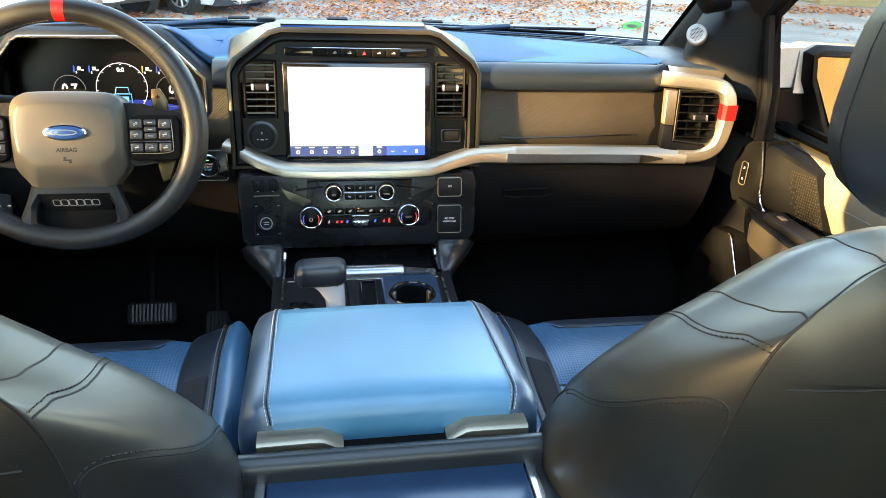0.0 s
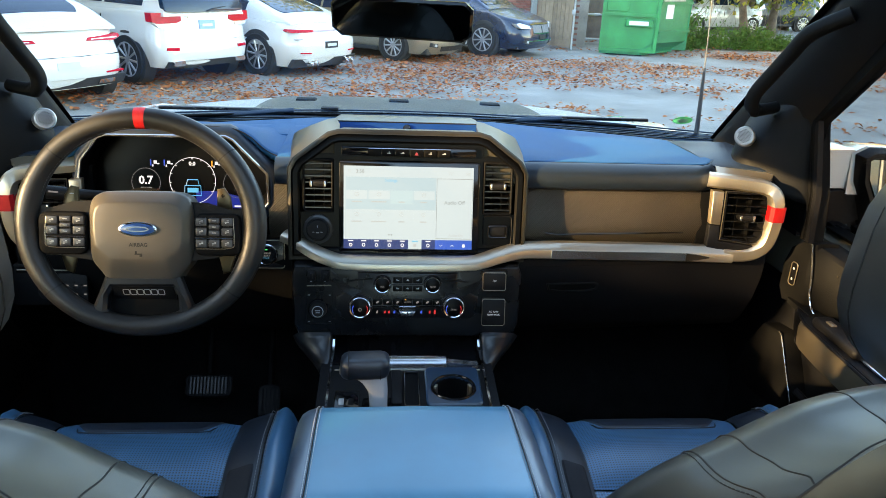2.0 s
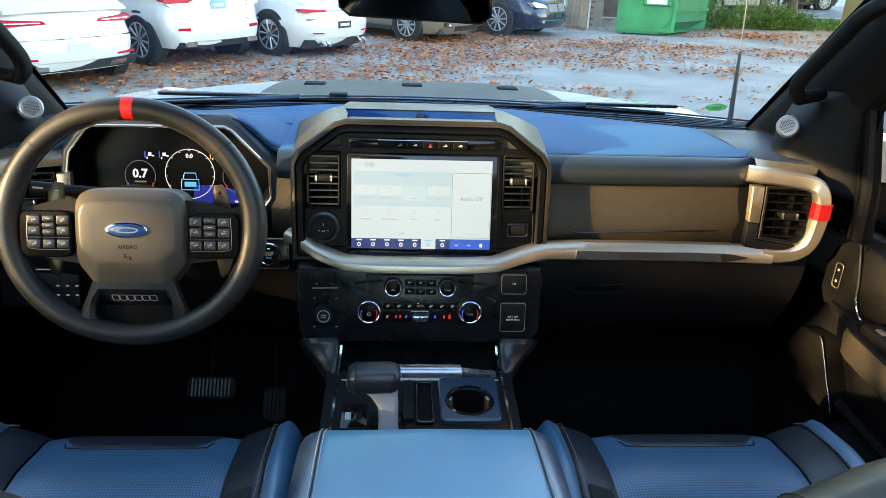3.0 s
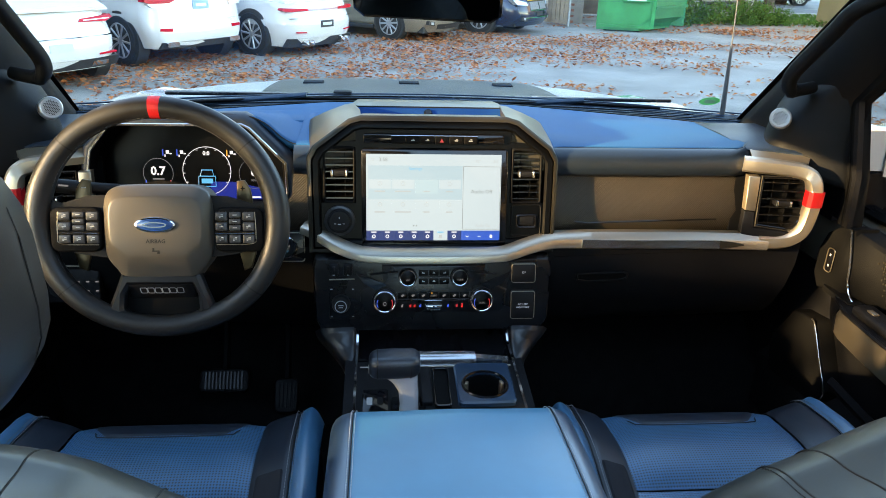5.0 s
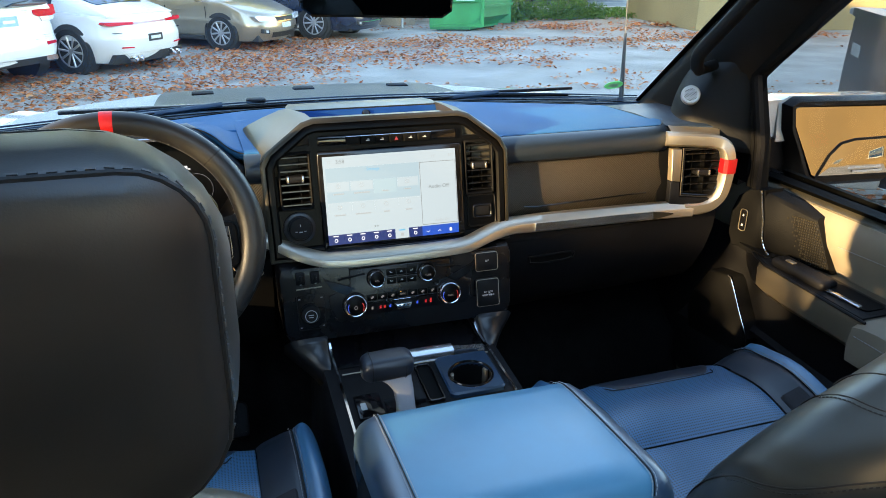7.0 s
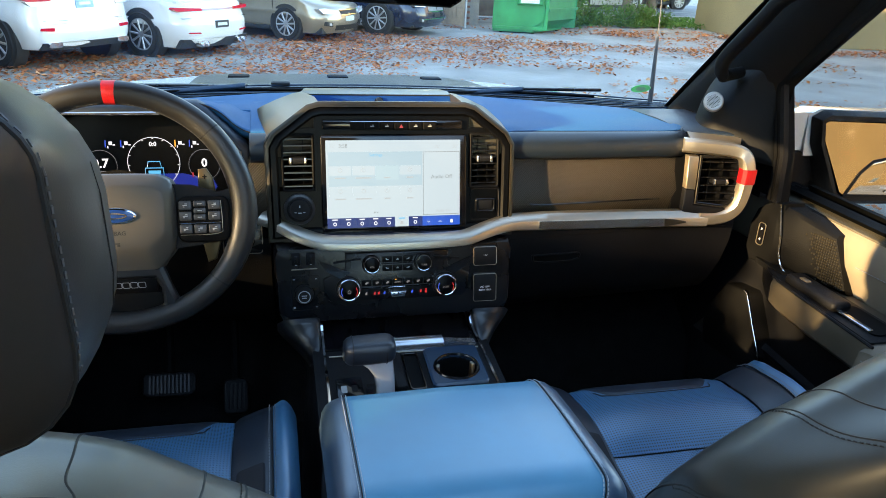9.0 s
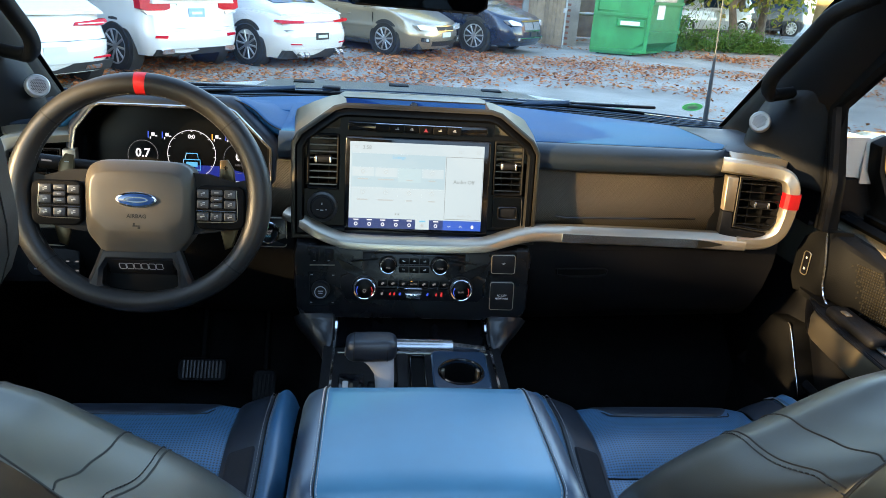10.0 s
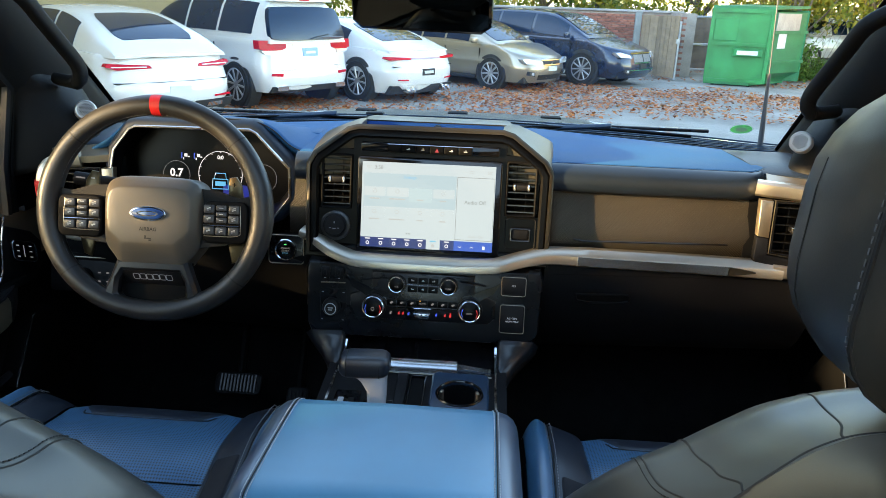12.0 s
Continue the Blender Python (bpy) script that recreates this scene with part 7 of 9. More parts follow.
def build_windscreen():
    t = thing("windscreen", "clear raked windscreen with a small round green sticker", "windscreen", (0, 1.85, 1.56), kind="structure")
    f = lambda u, k, d: Vector((u, 1.875 + bow(u) * (1 - 0.6 * k) - 0.68 * k + d * 0.6, 1.545 + 0.525 * k + d * 0.8))
    ks = np.linspace(0, 1, 7)
    g = part("pane", loft([[f(u * (0.86 - 0.06 * k), k, 0.0) for k in ks] + [f(u * (0.86 - 0.06 * k), k, 0.004) for k in ks[::-1]] for u in np.linspace(-1, 1, 21)]), GLASS, t, "", 80)
    g.visible_shadow = False
    part("sticker", plate([(0.715 + a, 0.128 + b) for a, b in circle(0.024, 20, 0.024)], f, -0.0015, -0.0005), GREEN_PALE, t, "green round sticker")
    part("sticker_middle", plate([(0.715 + a, 0.128 + b) for a, b in circle(0.013, 16, 0.011)], f, -0.0022, -0.0012), mat("sticker_pale", (0.55, 0.70, 0.55), 0.5, tone=0.05), t)
    for s in (-1, 1):
        w = [f(s * 0.835, 0.0, -0.002), f(s * 0.775, 1.0, -0.002)]
        part("black_border", sweep(w, [(-0.012, -0.001), (-0.012, 0.001), (0.012, 0.001), (0.012, -0.001)], (0, -0.6, -0.8)), PLASTIC_DARK, t)
    return t


def build_interior_mirror():
    t = thing("rear_view_mirror", "black framed rear-view mirror hung from the windscreen", "mirror", (-0.02, 1.42, 1.93))
    m = pose(-0.023, 1.372, 1.862, 6, 0, -12.5)
    f = lambda u, v, d: m @ Vector((u, d, v))
    o = [(-0.130, -0.020), (-0.112, -0.034), (0.112, -0.036), (0.130, -0.024), (0.131, 0.022), (0.116, 0.034), (-0.116, 0.036), (-0.131, 0.024)]
    secs = [[f(u, v, 0.0) for u, v in inset(o, 0.004)], [f(u, v, 0.004) for u, v in o], [f(u, v, 0.014) for u, v in o], [f(u, v, 0.034) for u, v in inset(o, 0.014)]]
    part("housing", loft(secs), PIANO, t, "gloss black housing")
    part("mirror_glass", plate(inset(o, 0.0055), f, -0.0012, 0.004), MIRROR_DIM, t, "dimmed mirror glass")
    part("ball_joint", lathe([(0.014, 0), (0.012, 0.02), (0.010, 0.05)], f(0.0, 0.01, 0.028), (0, 0.5, 0.85), 14), PLASTIC_DARK, t)
    part("mount", rbox((-0.018, 1.435, 1.915), (0.060, 0.05, 0.055), 0.008, 2, pose(0, 0, 0, -35, 0, 0)), PLASTIC_DARK, t, "black mount block")
    part("cable", tube(smooth_path([(0.01, 1.42, 1.905), (0.035, 1.41, 1.92), (0.05, 1.40, 1.94)], 5), 0.004, 6), PLASTIC_DARK, t)
    part("sensor_cover", rbox((0.0, 1.40, 1.955), (0.26, 0.12, 0.04), 0.012, 2, pose(0, 0, 0, -37, 0, 0)), PLASTIC_DARK, t)
    return t


def build_side_mirror(s):
    t = thing("side_mirror", "large door mirror with black frame and white cap", "mirror", (s * 0.98, 1.52, 1.42), "side mirrors")
    m = pose(s * 1.165, 1.462, 1.508, -5, 0, s * -2)
    mg = pose(s * 1.165, 1.464, 1.508, -7.5, 0, s * -3)
    fg = lambda u, v, d: mg @ Vector((s * u, d, v))
    f = lambda u, v, d: m @ Vector((s * u, d, v))
    o = [(-0.085, -0.100), (0.140, -0.104), (0.165, -0.087), (0.165, 0.085), (0.145, 0.105), (-0.150, 0.112), (-0.175, 0.098), (-0.168, 0.04), (-0.105, -0.088)]
    secs = [[f(u, v, 0.004) for u, v in inset(o, 0.022)], [f(u, v, -0.012) for u, v in inset(o, 0.016)], [f(u, v, -0.014) for u, v in inset(o, 0.006)], [f(u, v, 0.0) for u, v in inset(o, -0.004)], [f(u, v, 0.05) for u, v in inset(o, -0.006)], [f(u, v, 0.06) for u, v in inset(o, 0.02)]]
    part("frame", loft(secs), PLASTIC, t, "black mirror frame")
    part("mirror_glass", plate(inset(o, 0.021), fg, -0.014, 0.0), MIRROR, t)
    spot = [(-0.070, -0.078), (0.140, -0.082), (0.143, 0.005), (0.03, 0.004), (-0.010, -0.004), (-0.040, -0.030)]
    part("spotter_rim", plate(inset(spot, -0.006), fg, -0.0165, -0.013, 0.001), PLASTIC, t)
    part("spotter_glass", loft([[fg(0.05 + (u - 0.05) * k, -0.04 + (v + 0.04) * k, d) for u, v in spot] for k, d in ((1.0, -0.0166), (0.75, -0.0205), (0.5, -0.0230), (0.25, -0.0245), (0.05, -0.0250))]), MIRROR, t, "curved wide-angle mirror")
    part("lettering", bars([(0.06, -0.062, 0.10, 0.005), (0.07, -0.072, 0.09, 0.005)], lambda u, v, d: fg(u, v, d - 0.0225), 0.0006), GREY_PRINT, t)
    cap = [(-0.185, 0.01), (0.165, 0.01), (0.168, 0.09), (0.14, 0.113), (-0.16, 0.118), (-0.188, 0.104)]
    part("cap", loft([[f(u, v, 0.012) for u, v in cap], [f(u, v, 0.08) for u, v in cap], [f(u * 0.85, v * 0.85 + 0.008, 0.135) for u, v in cap]]), WHITE_PAINT, t, "white painted cap")
    part("lower_shell", loft([[f(u, v, 0.05) for u, v in ((-0.175, 0.01), (-0.13, -0.10), (0.14, -0.105), (0.168, 0.01))], [f(u * 0.85, v * 0.85, 0.12) for u, v in ((-0.175, 0.01), (-0.13, -0.10), (0.14, -0.105), (0.168, 0.01))]]), PLASTIC, t)
    V = lambda x, y, z: Vector((s * x, y, z))
    part("arm", loft([[V(0.88, 1.47, 1.42), V(0.88, 1.56, 1.42), V(0.88, 1.56, 1.52), V(0.88, 1.47, 1.52)], [V(0.98, 1.485, 1.435), V(0.98, 1.56, 1.435), V(0.98, 1.56, 1.525), V(0.98, 1.485, 1.525)], [V(1.06, 1.50, 1.46), V(1.06, 1.56, 1.46), V(1.06, 1.56, 1.53), V(1.06, 1.50, 1.53)]]), PLASTIC, t)
    part("arm_cap", loft([[V(0.885, 1.50, 1.525), V(0.885, 1.60, 1.525), V(0.885, 1.60, 1.60), V(0.885, 1.50, 1.61)], [V(0.985, 1.49, 1.528), V(0.985, 1.58, 1.528), V(0.985, 1.58, 1.612), V(0.985, 1.49, 1.617)]]), WHITE_PAINT, t)
    return t


def build_hood():
    t = thing("bonnet", "white bonnet with a black vented middle and cowl", "bonnet", (0, 2.4, 1.2))
    # z of the bonnet by place: raised middle, falling to front and sides
    def z(x, y):
        k = (y - 1.95) / 1.45
        zz = 1.523 - 0.0765 * (y - 1.95) ** 2
        zz += 0.004 / (1 + math.exp((abs(x) - 0.52) / 0.02))
        zz -= 0.070 * (abs(x) / 0.98) ** 3
        return zz
    def skin(x0, x1, y0, y1, name, m, nx=16, ny=14, lift=0.0, label=""):
        bm = bmesh.new()
        vs = [[bm.verts.new((x0 + (x1 - x0) * i / nx, y0 + (y1 - y0) * j / ny, z(x0 + (x1 - x0) * i / nx, y0 + (y1 - y0) * j / ny) + lift)) for i in range(nx + 1)] for j in range(ny + 1)]
        for j in range(ny):
            for i in range(nx):
                bm.faces.new((vs[j][i], vs[j][i + 1], vs[j + 1][i + 1], vs[j + 1][i]))
        bmesh.ops.solidify(bm, geom=bm.faces[:], thickness=0.012)
        return part(name, bm, m, t, label)
    skin(-0.98, 0.98, 1.96, 3.42, "panel", HOOD_PAINT, 40, 24)
    # Black decal whose grey-green is sky reflection put into the colour.
    skin(-0.47, 0.47, 2.02, 3.36, "middle_decal", mat("decal_sky_grey", (0.135, 0.142, 0.128), 0.42, spec=0.5, tone=0.1, tscale=5), 24, 20, 0.003, "black middle section, greyed with painted sky reflection")
    # cowl between bonnet and windscreen
    part("cowl", loft([[Vector((x, y + (bow(x) - 0.09) * 0.9, zz)) for y, zz in ((1.80, 1.525), (1.90, 1.548), (1.985, 1.577 - 0.03 * x * x), (2.03, 1.575 - 0.04 * x * x), (2.045, 1.50), (1.80, 1.49))] for x in np.linspace(-0.90, 0.90, 16)]), COWL, t, "black plastic cowl with sky blue painted in")
    for i in range(7):
        w = 0.86
        part("cowl_rib", sweep([Vector((x, 1.915 + (bow(x) - 0.09) * 0.9 + i * 0.013, 1.555 + i * 0.0042 - 0.03 * x * x * min(1.0, i / 5))) for x in np.linspace(-w, w, 15)], rrect(0.004, 0.004, 0.0012, 2), (0, 0, 1)), PANEL_BLACK if i % 2 else COWL, t)
    for x0, x1 in ((-0.66, -0.28), (0.24, 0.70)):
        part("cowl_grille", rbox(((x0 + x1) / 2, 2.010, 1.571), (x1 - x0, 0.020, 0.010), 0.004), PANEL_BLACK, t)
    for x in (-0.33, 0.0, 0.33):
        part("vent_fin", rbox((x, 2.62, z(x, 2.62) + 0.004), (0.07, 0.05, 0.012), 0.004), PLASTIC_DARK, t)
    part("nozzle", rbox((-0.20, 2.0, 1.580), (0.05, 0.03, 0.012), 0.006), PLASTIC, t)
    return t


def build_wipers():
    for x0, x1 in ((-0.62, -0.05), (0.12, 0.62)):
        t = thing("wiper", "black windscreen wiper lying on the cowl", "wiper", (x0, 1.86, 1.55), "wipers")
        f = lambda x, k: Vector((x, 1.872 + bow(x) - 0.68 * k, 1.553 + 0.525 * k))
        part("blade", sweep([f(x0, 0.03), f((x0 + x1) / 2, 0.055), f(x1, 0.045)], rrect(0.007, 0.008, 0.003), (0, -0.6, 0.8)), PLASTIC_DARK, t)
        part("arm", sweep([f(x0 - 0.02, 0.0), f(x0 + 0.15, 0.04), f((x0 + x1) / 2 + 0.05, 0.075)], rrect(0.013, 0.010, 0.004), (0, -0.6, 0.8)), COWL, t)
        part("pivot", lathe([(0.02, 0), (0.02, 0.02), (0.012, 0.03)], f(x0 - 0.02, -0.02), (0, -0.4, 0.9), 14), PLASTIC_DARK, t)


def build_antenna():
    t = thing("antenna", "black whip antenna standing on the wing", "antenna", (0.801, 1.90, 1.52))
    path = [(0.803, 1.90, 1.50), (0.800, 1.90, 1.58), (0.790, 1.893, 1.735)]
    part("base", loft([[Vector(p) + Vector((a, b, 0)) for a, b in circle(r, 10)] for p, r in zip(path, (0.0075, 0.0068, 0.0038))]), ANTENNA, t)
    path = [(0.790, 1.893, 1.735), (0.779, 1.886, 1.87), (0.76, 1.875, 2.15)]
    part("whip", tube([Vector(p) for p in path], 0.0014, 6), ANTENNA, t)
    part("spiral", tube([Vector((0.790, 1.893, 1.735)).lerp(Vector((0.762, 1.876, 2.13)), k) + Vector((0.0016 * math.cos(k * 120), 0.0016 * math.sin(k * 120), 0)) for k in np.linspace(0, 1, 260)], 0.0006, 4), ANTENNA, t)


build_cab_shell()
build_truck_body()
build_steering_wheel()
build_stalk()
build_light_switches()
build_console()
build_shifter()
build_armrest()
SEAT = build_seat()
copy_thing(SEAT, pose(0.462, 0.8, 0.80))
SEAT.location.x -= 0.003
for ob in SEAT.children:
    if ob.name.split(".")[0] in ("backrest", "edge_seam", "top_seam", "side_seam", "arch_seam", "seam_stitching", "rear_seam"):
        ob.location.z -= 0.022
build_pedals()
for side in (1, -1):
    build_door(side)
    build_pillar(side)
    build_side_mirror(side)
build_windscreen()
build_interior_mirror()
build_hood()
build_wipers()
build_antenna()



# ---- outside: the parking lot ----
def asphalt():
    m = mat("asphalt", (0.300, 0.285, 0.255), 0.9, spec=0.3, grain=0.8, scale=60, tone=0.26, tscale=0.9)
    return m


ASPHALT = asphalt()
TYRE = mat("tyre", (0.018, 0.018, 0.018), 0.85, grain=0.5, scale=120, tone=0.2)
ALLOY = mat("alloy", (0.55, 0.55, 0.56), 0.3, metal=0.8, tone=0.06)
# The blue in this glass colour stands for reflected sky.
CAR_GLASS = mat("car_glass_sky_blue", (0.007, 0.022, 0.050), 0.05, spec=0.35, coat=0.0, crough=0.03, cior=1.7, tone=0.05)
TAIL = mat("tail_lamp", (0.50, 0.004, 0.020), 0.25, spec=0.12, coat=0.08, tone=0.1, tscale=12)
CLEAR_LAMP = mat("clear_lamp", (0.62, 0.64, 0.66), 0.12, metal=0.35, coat=0.8, tone=0.1, tscale=20)
GREY_LAMP = mat("smoked_lamp", (0.22, 0.10, 0.13), 0.15, coat=0.8, tone=0.1, tscale=20)
GOLD_PAINT = mat("champagne_paint", (0.36, 0.30, 0.22), 0.28, metal=0.55, coat=0.9, tone=0.03)
BLUE_PAINT = mat("dark_blue_paint", (0.010, 0.022, 0.052), 0.25, metal=0.1, coat=0.45, tone=0.05)
GREY_PAINT = mat("dark_grey_paint", (0.022, 0.023, 0.026), 0.35, metal=0.1, coat=0.25, tone=0.05)
PLATE_BLUE = mat("plate_blue", (0.25, 0.40, 0.60), 0.5, tone=0.1, tscale=40)
PLATE_PALE = mat("plate_pale", (0.55, 0.60, 0.58), 0.5, tone=0.1, tscale=40)
BUMPER_DARK = mat("bumper_plastic", (0.025, 0.025, 0.026), 0.6, tone=0.15)


def local_part(name, bm, m, parent, label="", smooth=40):
    ob = new(name, finish(bm, m, name, smooth))
    ob.parent = parent
    return tagged(ob, label)


def wheel(parent, x, y, r, s):
    w = local_part("wheel", lathe([(r * 0.70, -0.10), (r * 0.95, -0.11), (r, -0.08), (r, 0.08), (r * 0.95, 0.11), (r * 0.72, 0.112), (r * 0.70, 0.09)], (x, y, r), (s, 0, 0), 32), TYRE, parent, "black tyre")
    local_part("rim", lathe([(r * 0.70, 0.05), (r * 0.71, 0.105), (r * 0.66, 0.108), (r * 0.64, 0.07)], (x, y, r), (s, 0, 0), 32), ALLOY, w, "alloy rim")
    local_part("brake_disc", lathe([(r * 0.62, 0.02), (r * 0.62, 0.03), (0.0001, 0.03)], (x, y, r), (s, 0, 0), 24), BUMPER_DARK, w)
    local_part("hub_cap", lathe([(r * 0.17, 0.05), (r * 0.15, 0.095), (0.0001, 0.10)], (x, y, r), (s, 0, 0), 16), ALLOY, w)
    for k in range(10):
        a = 2 * math.pi * k / 10 + 0.1
        p0, p1 = Vector((x + s * 0.085, y + math.cos(a) * r * 0.13, r + math.sin(a) * r * 0.13)), Vector((x + s * 0.10, y + math.cos(a) * r * 0.66, r + math.sin(a) * r * 0.66))
        local_part("spoke", sweep([p0, p1], rrect(0.035, 0.03, 0.008, 1), (s, 0, 0)), ALLOY, w)


SHAPE = {}


def car(name, label, paint, m, L, W, H, belt, roofline, hood_z, deck_z, wb, r, group="parked cars", clear=0.22, bulge=0.16, corner=0.34, glass=CAR_GLASS, slope=0.2, rear_glass=(0.05, 0.30), side_glass=(0.16, 0.80), front_glass=(0.72, 0.97), rear_w=0.93):
    """A car, nose along +y. roofline: (y, z) from tail to windscreen foot; the glass spans are parts of that line."""
    e = new(name)
    e.matrix_world = m
    tagged(e, label, "car", group)
    a0, b0 = L / 2, W / 2
    y_tail, y_cowl = roofline[0][0], roofline[-1][0]

    def top(y):
        if y > y_cowl:
            k = (y - y_cowl) / (a0 - y_cowl)
            return belt + (hood_z - belt) * k ** 1.6
        k = max(0.0, min(1.0, (y + a0) / 0.9))
        return deck_z + (belt - deck_z) * k

    def setback(z, s):
        """How far the tail or nose lies behind its bumper at height z."""
        if s < 0:
            return 0.10 * max(0, (0.40 - z) / 0.2) + (0.0 if z < 0.62 else min(1, (z - 0.62) / 0.05) * 0.035 + max(0, z - 0.67) * slope)
        return 0.12 * max(0, (0.36 - z) / 0.16) + (0.0 if z < 0.50 else (z - 0.50) * 0.22 + max(0, z - 0.66) ** 2 * 2.2)
    SHAPE[e] = (a0, bulge, setback, belt)

    def plan(zf, shrink=1.0, lift=0.0):
        pts = []
        b = b0 * (0.90 + 0.10 * math.sin(min(1.0, zf * 1.9) * math.pi / 2) - 0.055 * max(0, zf - 0.55) / 0.45) * shrink
        a, rc = a0 - (1 - shrink) * a0 * 0.8, corner * shrink
        half = [(u * b / 6, a) for u in range(0, 5)]
        half += [(b - rc + rc * math.sin(q * math.pi / 12), a - rc + rc * math.cos(q * math.pi / 12)) for q in range(0, 7)]
        side = [(b, a - rc - (2 * a - 2 * rc) * q / 14) for q in range(1, 14)]
        half = [(u, v) for u, v in half if u < b - rc or v < a] + side + [(u, -v) for u, v in [(b - rc + rc * math.sin(q * math.pi / 12), a - rc + rc * math.cos(q * math.pi / 12)) for q in range(6, -1, -1)]] + [(u * b / 6, -a) for u in range(4, -1, -1) if u * b / 6 < b - rc]
        loop = half + [(-u, v) for u, v in half[-2:0:-1]]
        for u, v in loop:
            zt = top(v)
            z = clear + (zt - clear) * min(1.0, zf) + lift * (1 - (u / b0) ** 2)
            s = 1 if v > 0 else -1
            wgt = max(0.0, min(1.0, (abs(v) - 0.30 * L) / (0.16 * L)))
            pts.append(Vector((u, v - s * wgt * (setback(z, s) + bulge * (u * u)), z)))
        return pts
    rings = [plan(zf) for zf in (0.0, 0.08, 0.2, 0.36, 0.5, 0.56, 0.62, 0.75, 0.88, 0.95)] + [plan(1.0, 0.985), plan(1.0, 0.95, 0.012), plan(1.0, 0.8, 0.02), plan(1.0, 0.5, 0.03), plan(1.0, 0.1, 0.03)]
    local_part("body", loft(rings), paint, e, "", 45)

    # roof and pillars: one shell along the roofline
    line = [(p.x, p.y) for p in smooth_path([Vector((y, z, 0)) for y, z in roofline], 5)]
    y0, y1 = line[0][0], line[-1][0]

    def cross(y, zt, out=0.0):
        h = max(0.02, zt - belt + 0.06)
        end = max(0.0, 1 - (y - y0) / 0.5) * 0.10 + max(0.0, 1 - (y1 - y) / 0.5) * 0.08
        wb_ = b0 * (0.925 - end) + out
        rows_ = []
        for q in (0.0, 0.2, 0.4, 0.6, 0.78, 0.90, 0.97):
            tum = 0.27 * (h / max(0.1, H - belt)) * (q ** 1.25)
            rows_.append((wb_ * (1 - tum) - (0.07 if q > 0.95 else 0.02 if q > 0.88 else 0) * b0, belt - 0.06 + h * q))
        rows_.append((rows_[-1][0] * 0.72, belt - 0.06 + h + out * 0.5))
        rows_.append((rows_[-1][0] * 0.45, belt - 0.06 + h + 0.012 + out))
        return rows_
    secs = []
    for y, z in line:
        c = cross(y, z)
        secs.append([Vector((-x, y, zz)) for x, zz in c] + [Vector((0, y, c[-1][1] + 0.003))] + [Vector((x, y, zz)) for x, zz in c[::-1]])
    local_part("roof", loft(secs), paint, e, "", 40)

    def zline(y):
        for (ya, za), (yb, zb) in zip(line, line[1:]):
            if ya <= y <= yb:
                return za + (zb - za) * (y - ya) / max(1e-6, yb - ya)
        return line[-1][1]
    span = lambda k: y0 + (y1 - y0) * k

    def side_pane(s, ka, kb):
        sec = []
        for k in np.linspace(ka, kb, 9):
            y = span(k)
            c = cross(y, zline(y), 0.006)
            lo, hi = c[1], c[5]
            if hi[1] - lo[1] < 0.05:
                continue
            mid = [(x + 0.004, z) for x, z in c[1:6]]
            sec.append([Vector((s * x, y, z)) for x, z in mid] + [Vector((s * (x - 0.02), y, z)) for x, z in mid[::-1]])
        if len(sec) > 1:
            local_part("side_window", loft(sec), glass, e, "dark side window", 30)
    ks = np.linspace(side_glass[0], side_glass[1], 4)
    for s in (-1, 1):
        for i in range(3):
            side_pane(s, ks[i] + 0.010, ks[i + 1] - 0.010)
    for nm, ends in (("rear_window", rear_glass), ("front_window", front_glass)):
        if not ends:
            continue
        (ka, kb), sec = ends, []
        for k in np.linspace(ka, kb, 14):
            y = span(k)
            c = cross(y, zline(y), 0.0)
            h = abs(2 * (k - ka) / (kb - ka) - 1)
            w = c[6][0] * ((rear_w if nm == "rear_window" else 0.93) - 0.10 * h ** 4)
            sec.append([Vector((w * q, y, zline(y) + 0.010 + 0.012 * (1 - q * q))) for q in (-1, -0.7, 0, 0.7, 1)] + [Vector((w * q, y, zline(y) - 0.03)) for q in (1, -1)])
        local_part(nm, loft(sec), glass, e, "dark reflecting glass", 40)
    for s in (-1, 1):
        for y in (-wb / 2 - 0.02 * L, wb / 2):
            local_part("wheel_arch", lathe([(0.0001, -0.2), (r * 1.15, -0.2), (r * 1.15, 0.004), (r * 1.08, 0.008), (0.0001, 0.008)], (s * (b0 - 0.012), y, r * 1.02), (s, 0, 0), 28), BUMPER_DARK, e)
            wheel(e, s * (b0 - 0.095), y, r, s)
        local_part("sill", rbox((s * (b0 - 0.02), 0, clear + 0.05), (0.05, wb - 2.4 * r, 0.09), 0.02), BUMPER_DARK, e)
        for y in (-0.12 * L, 0.08 * L):
            local_part("door_handle", rbox((s * (b0 * 0.985 + 0.006), y, belt - 0.16), (0.02, 0.16, 0.025), 0.008), paint, e)
        for y in (-0.20 * L, 0.015 * L, 0.22 * L):
            local_part("door_gap", rbox((s * (b0 * 0.99 - 0.002), y, (belt + clear) / 2 + 0.08), (0.016, 0.008, belt - clear - 0.34), 0), HOLE, e)
        local_part("door_mirror", rbox((s * (b0 + 0.07), y_cowl - 0.42, belt + 0.07), (0.20, 0.10, 0.13), 0.04, 3), paint, e)
    local_part("underbody", rbox((0, 0, clear + 0.06), (W * 0.8, L * 0.90, 0.16), 0.03), BUMPER_DARK, e)
    return e


def facing(h_deg, x, y):
    return pose(x, y, 0, 0, 0, h_deg)


def anchored(h_deg, corner, lx, ly):
    """Puts the car so that its own point (lx, ly) stands at the corner."""
    v = Matrix.Rotation(radians(h_deg), 2) @ Vector((lx, ly))
    return facing(h_deg, corner[0] - v.x, corner[1] - v.y)


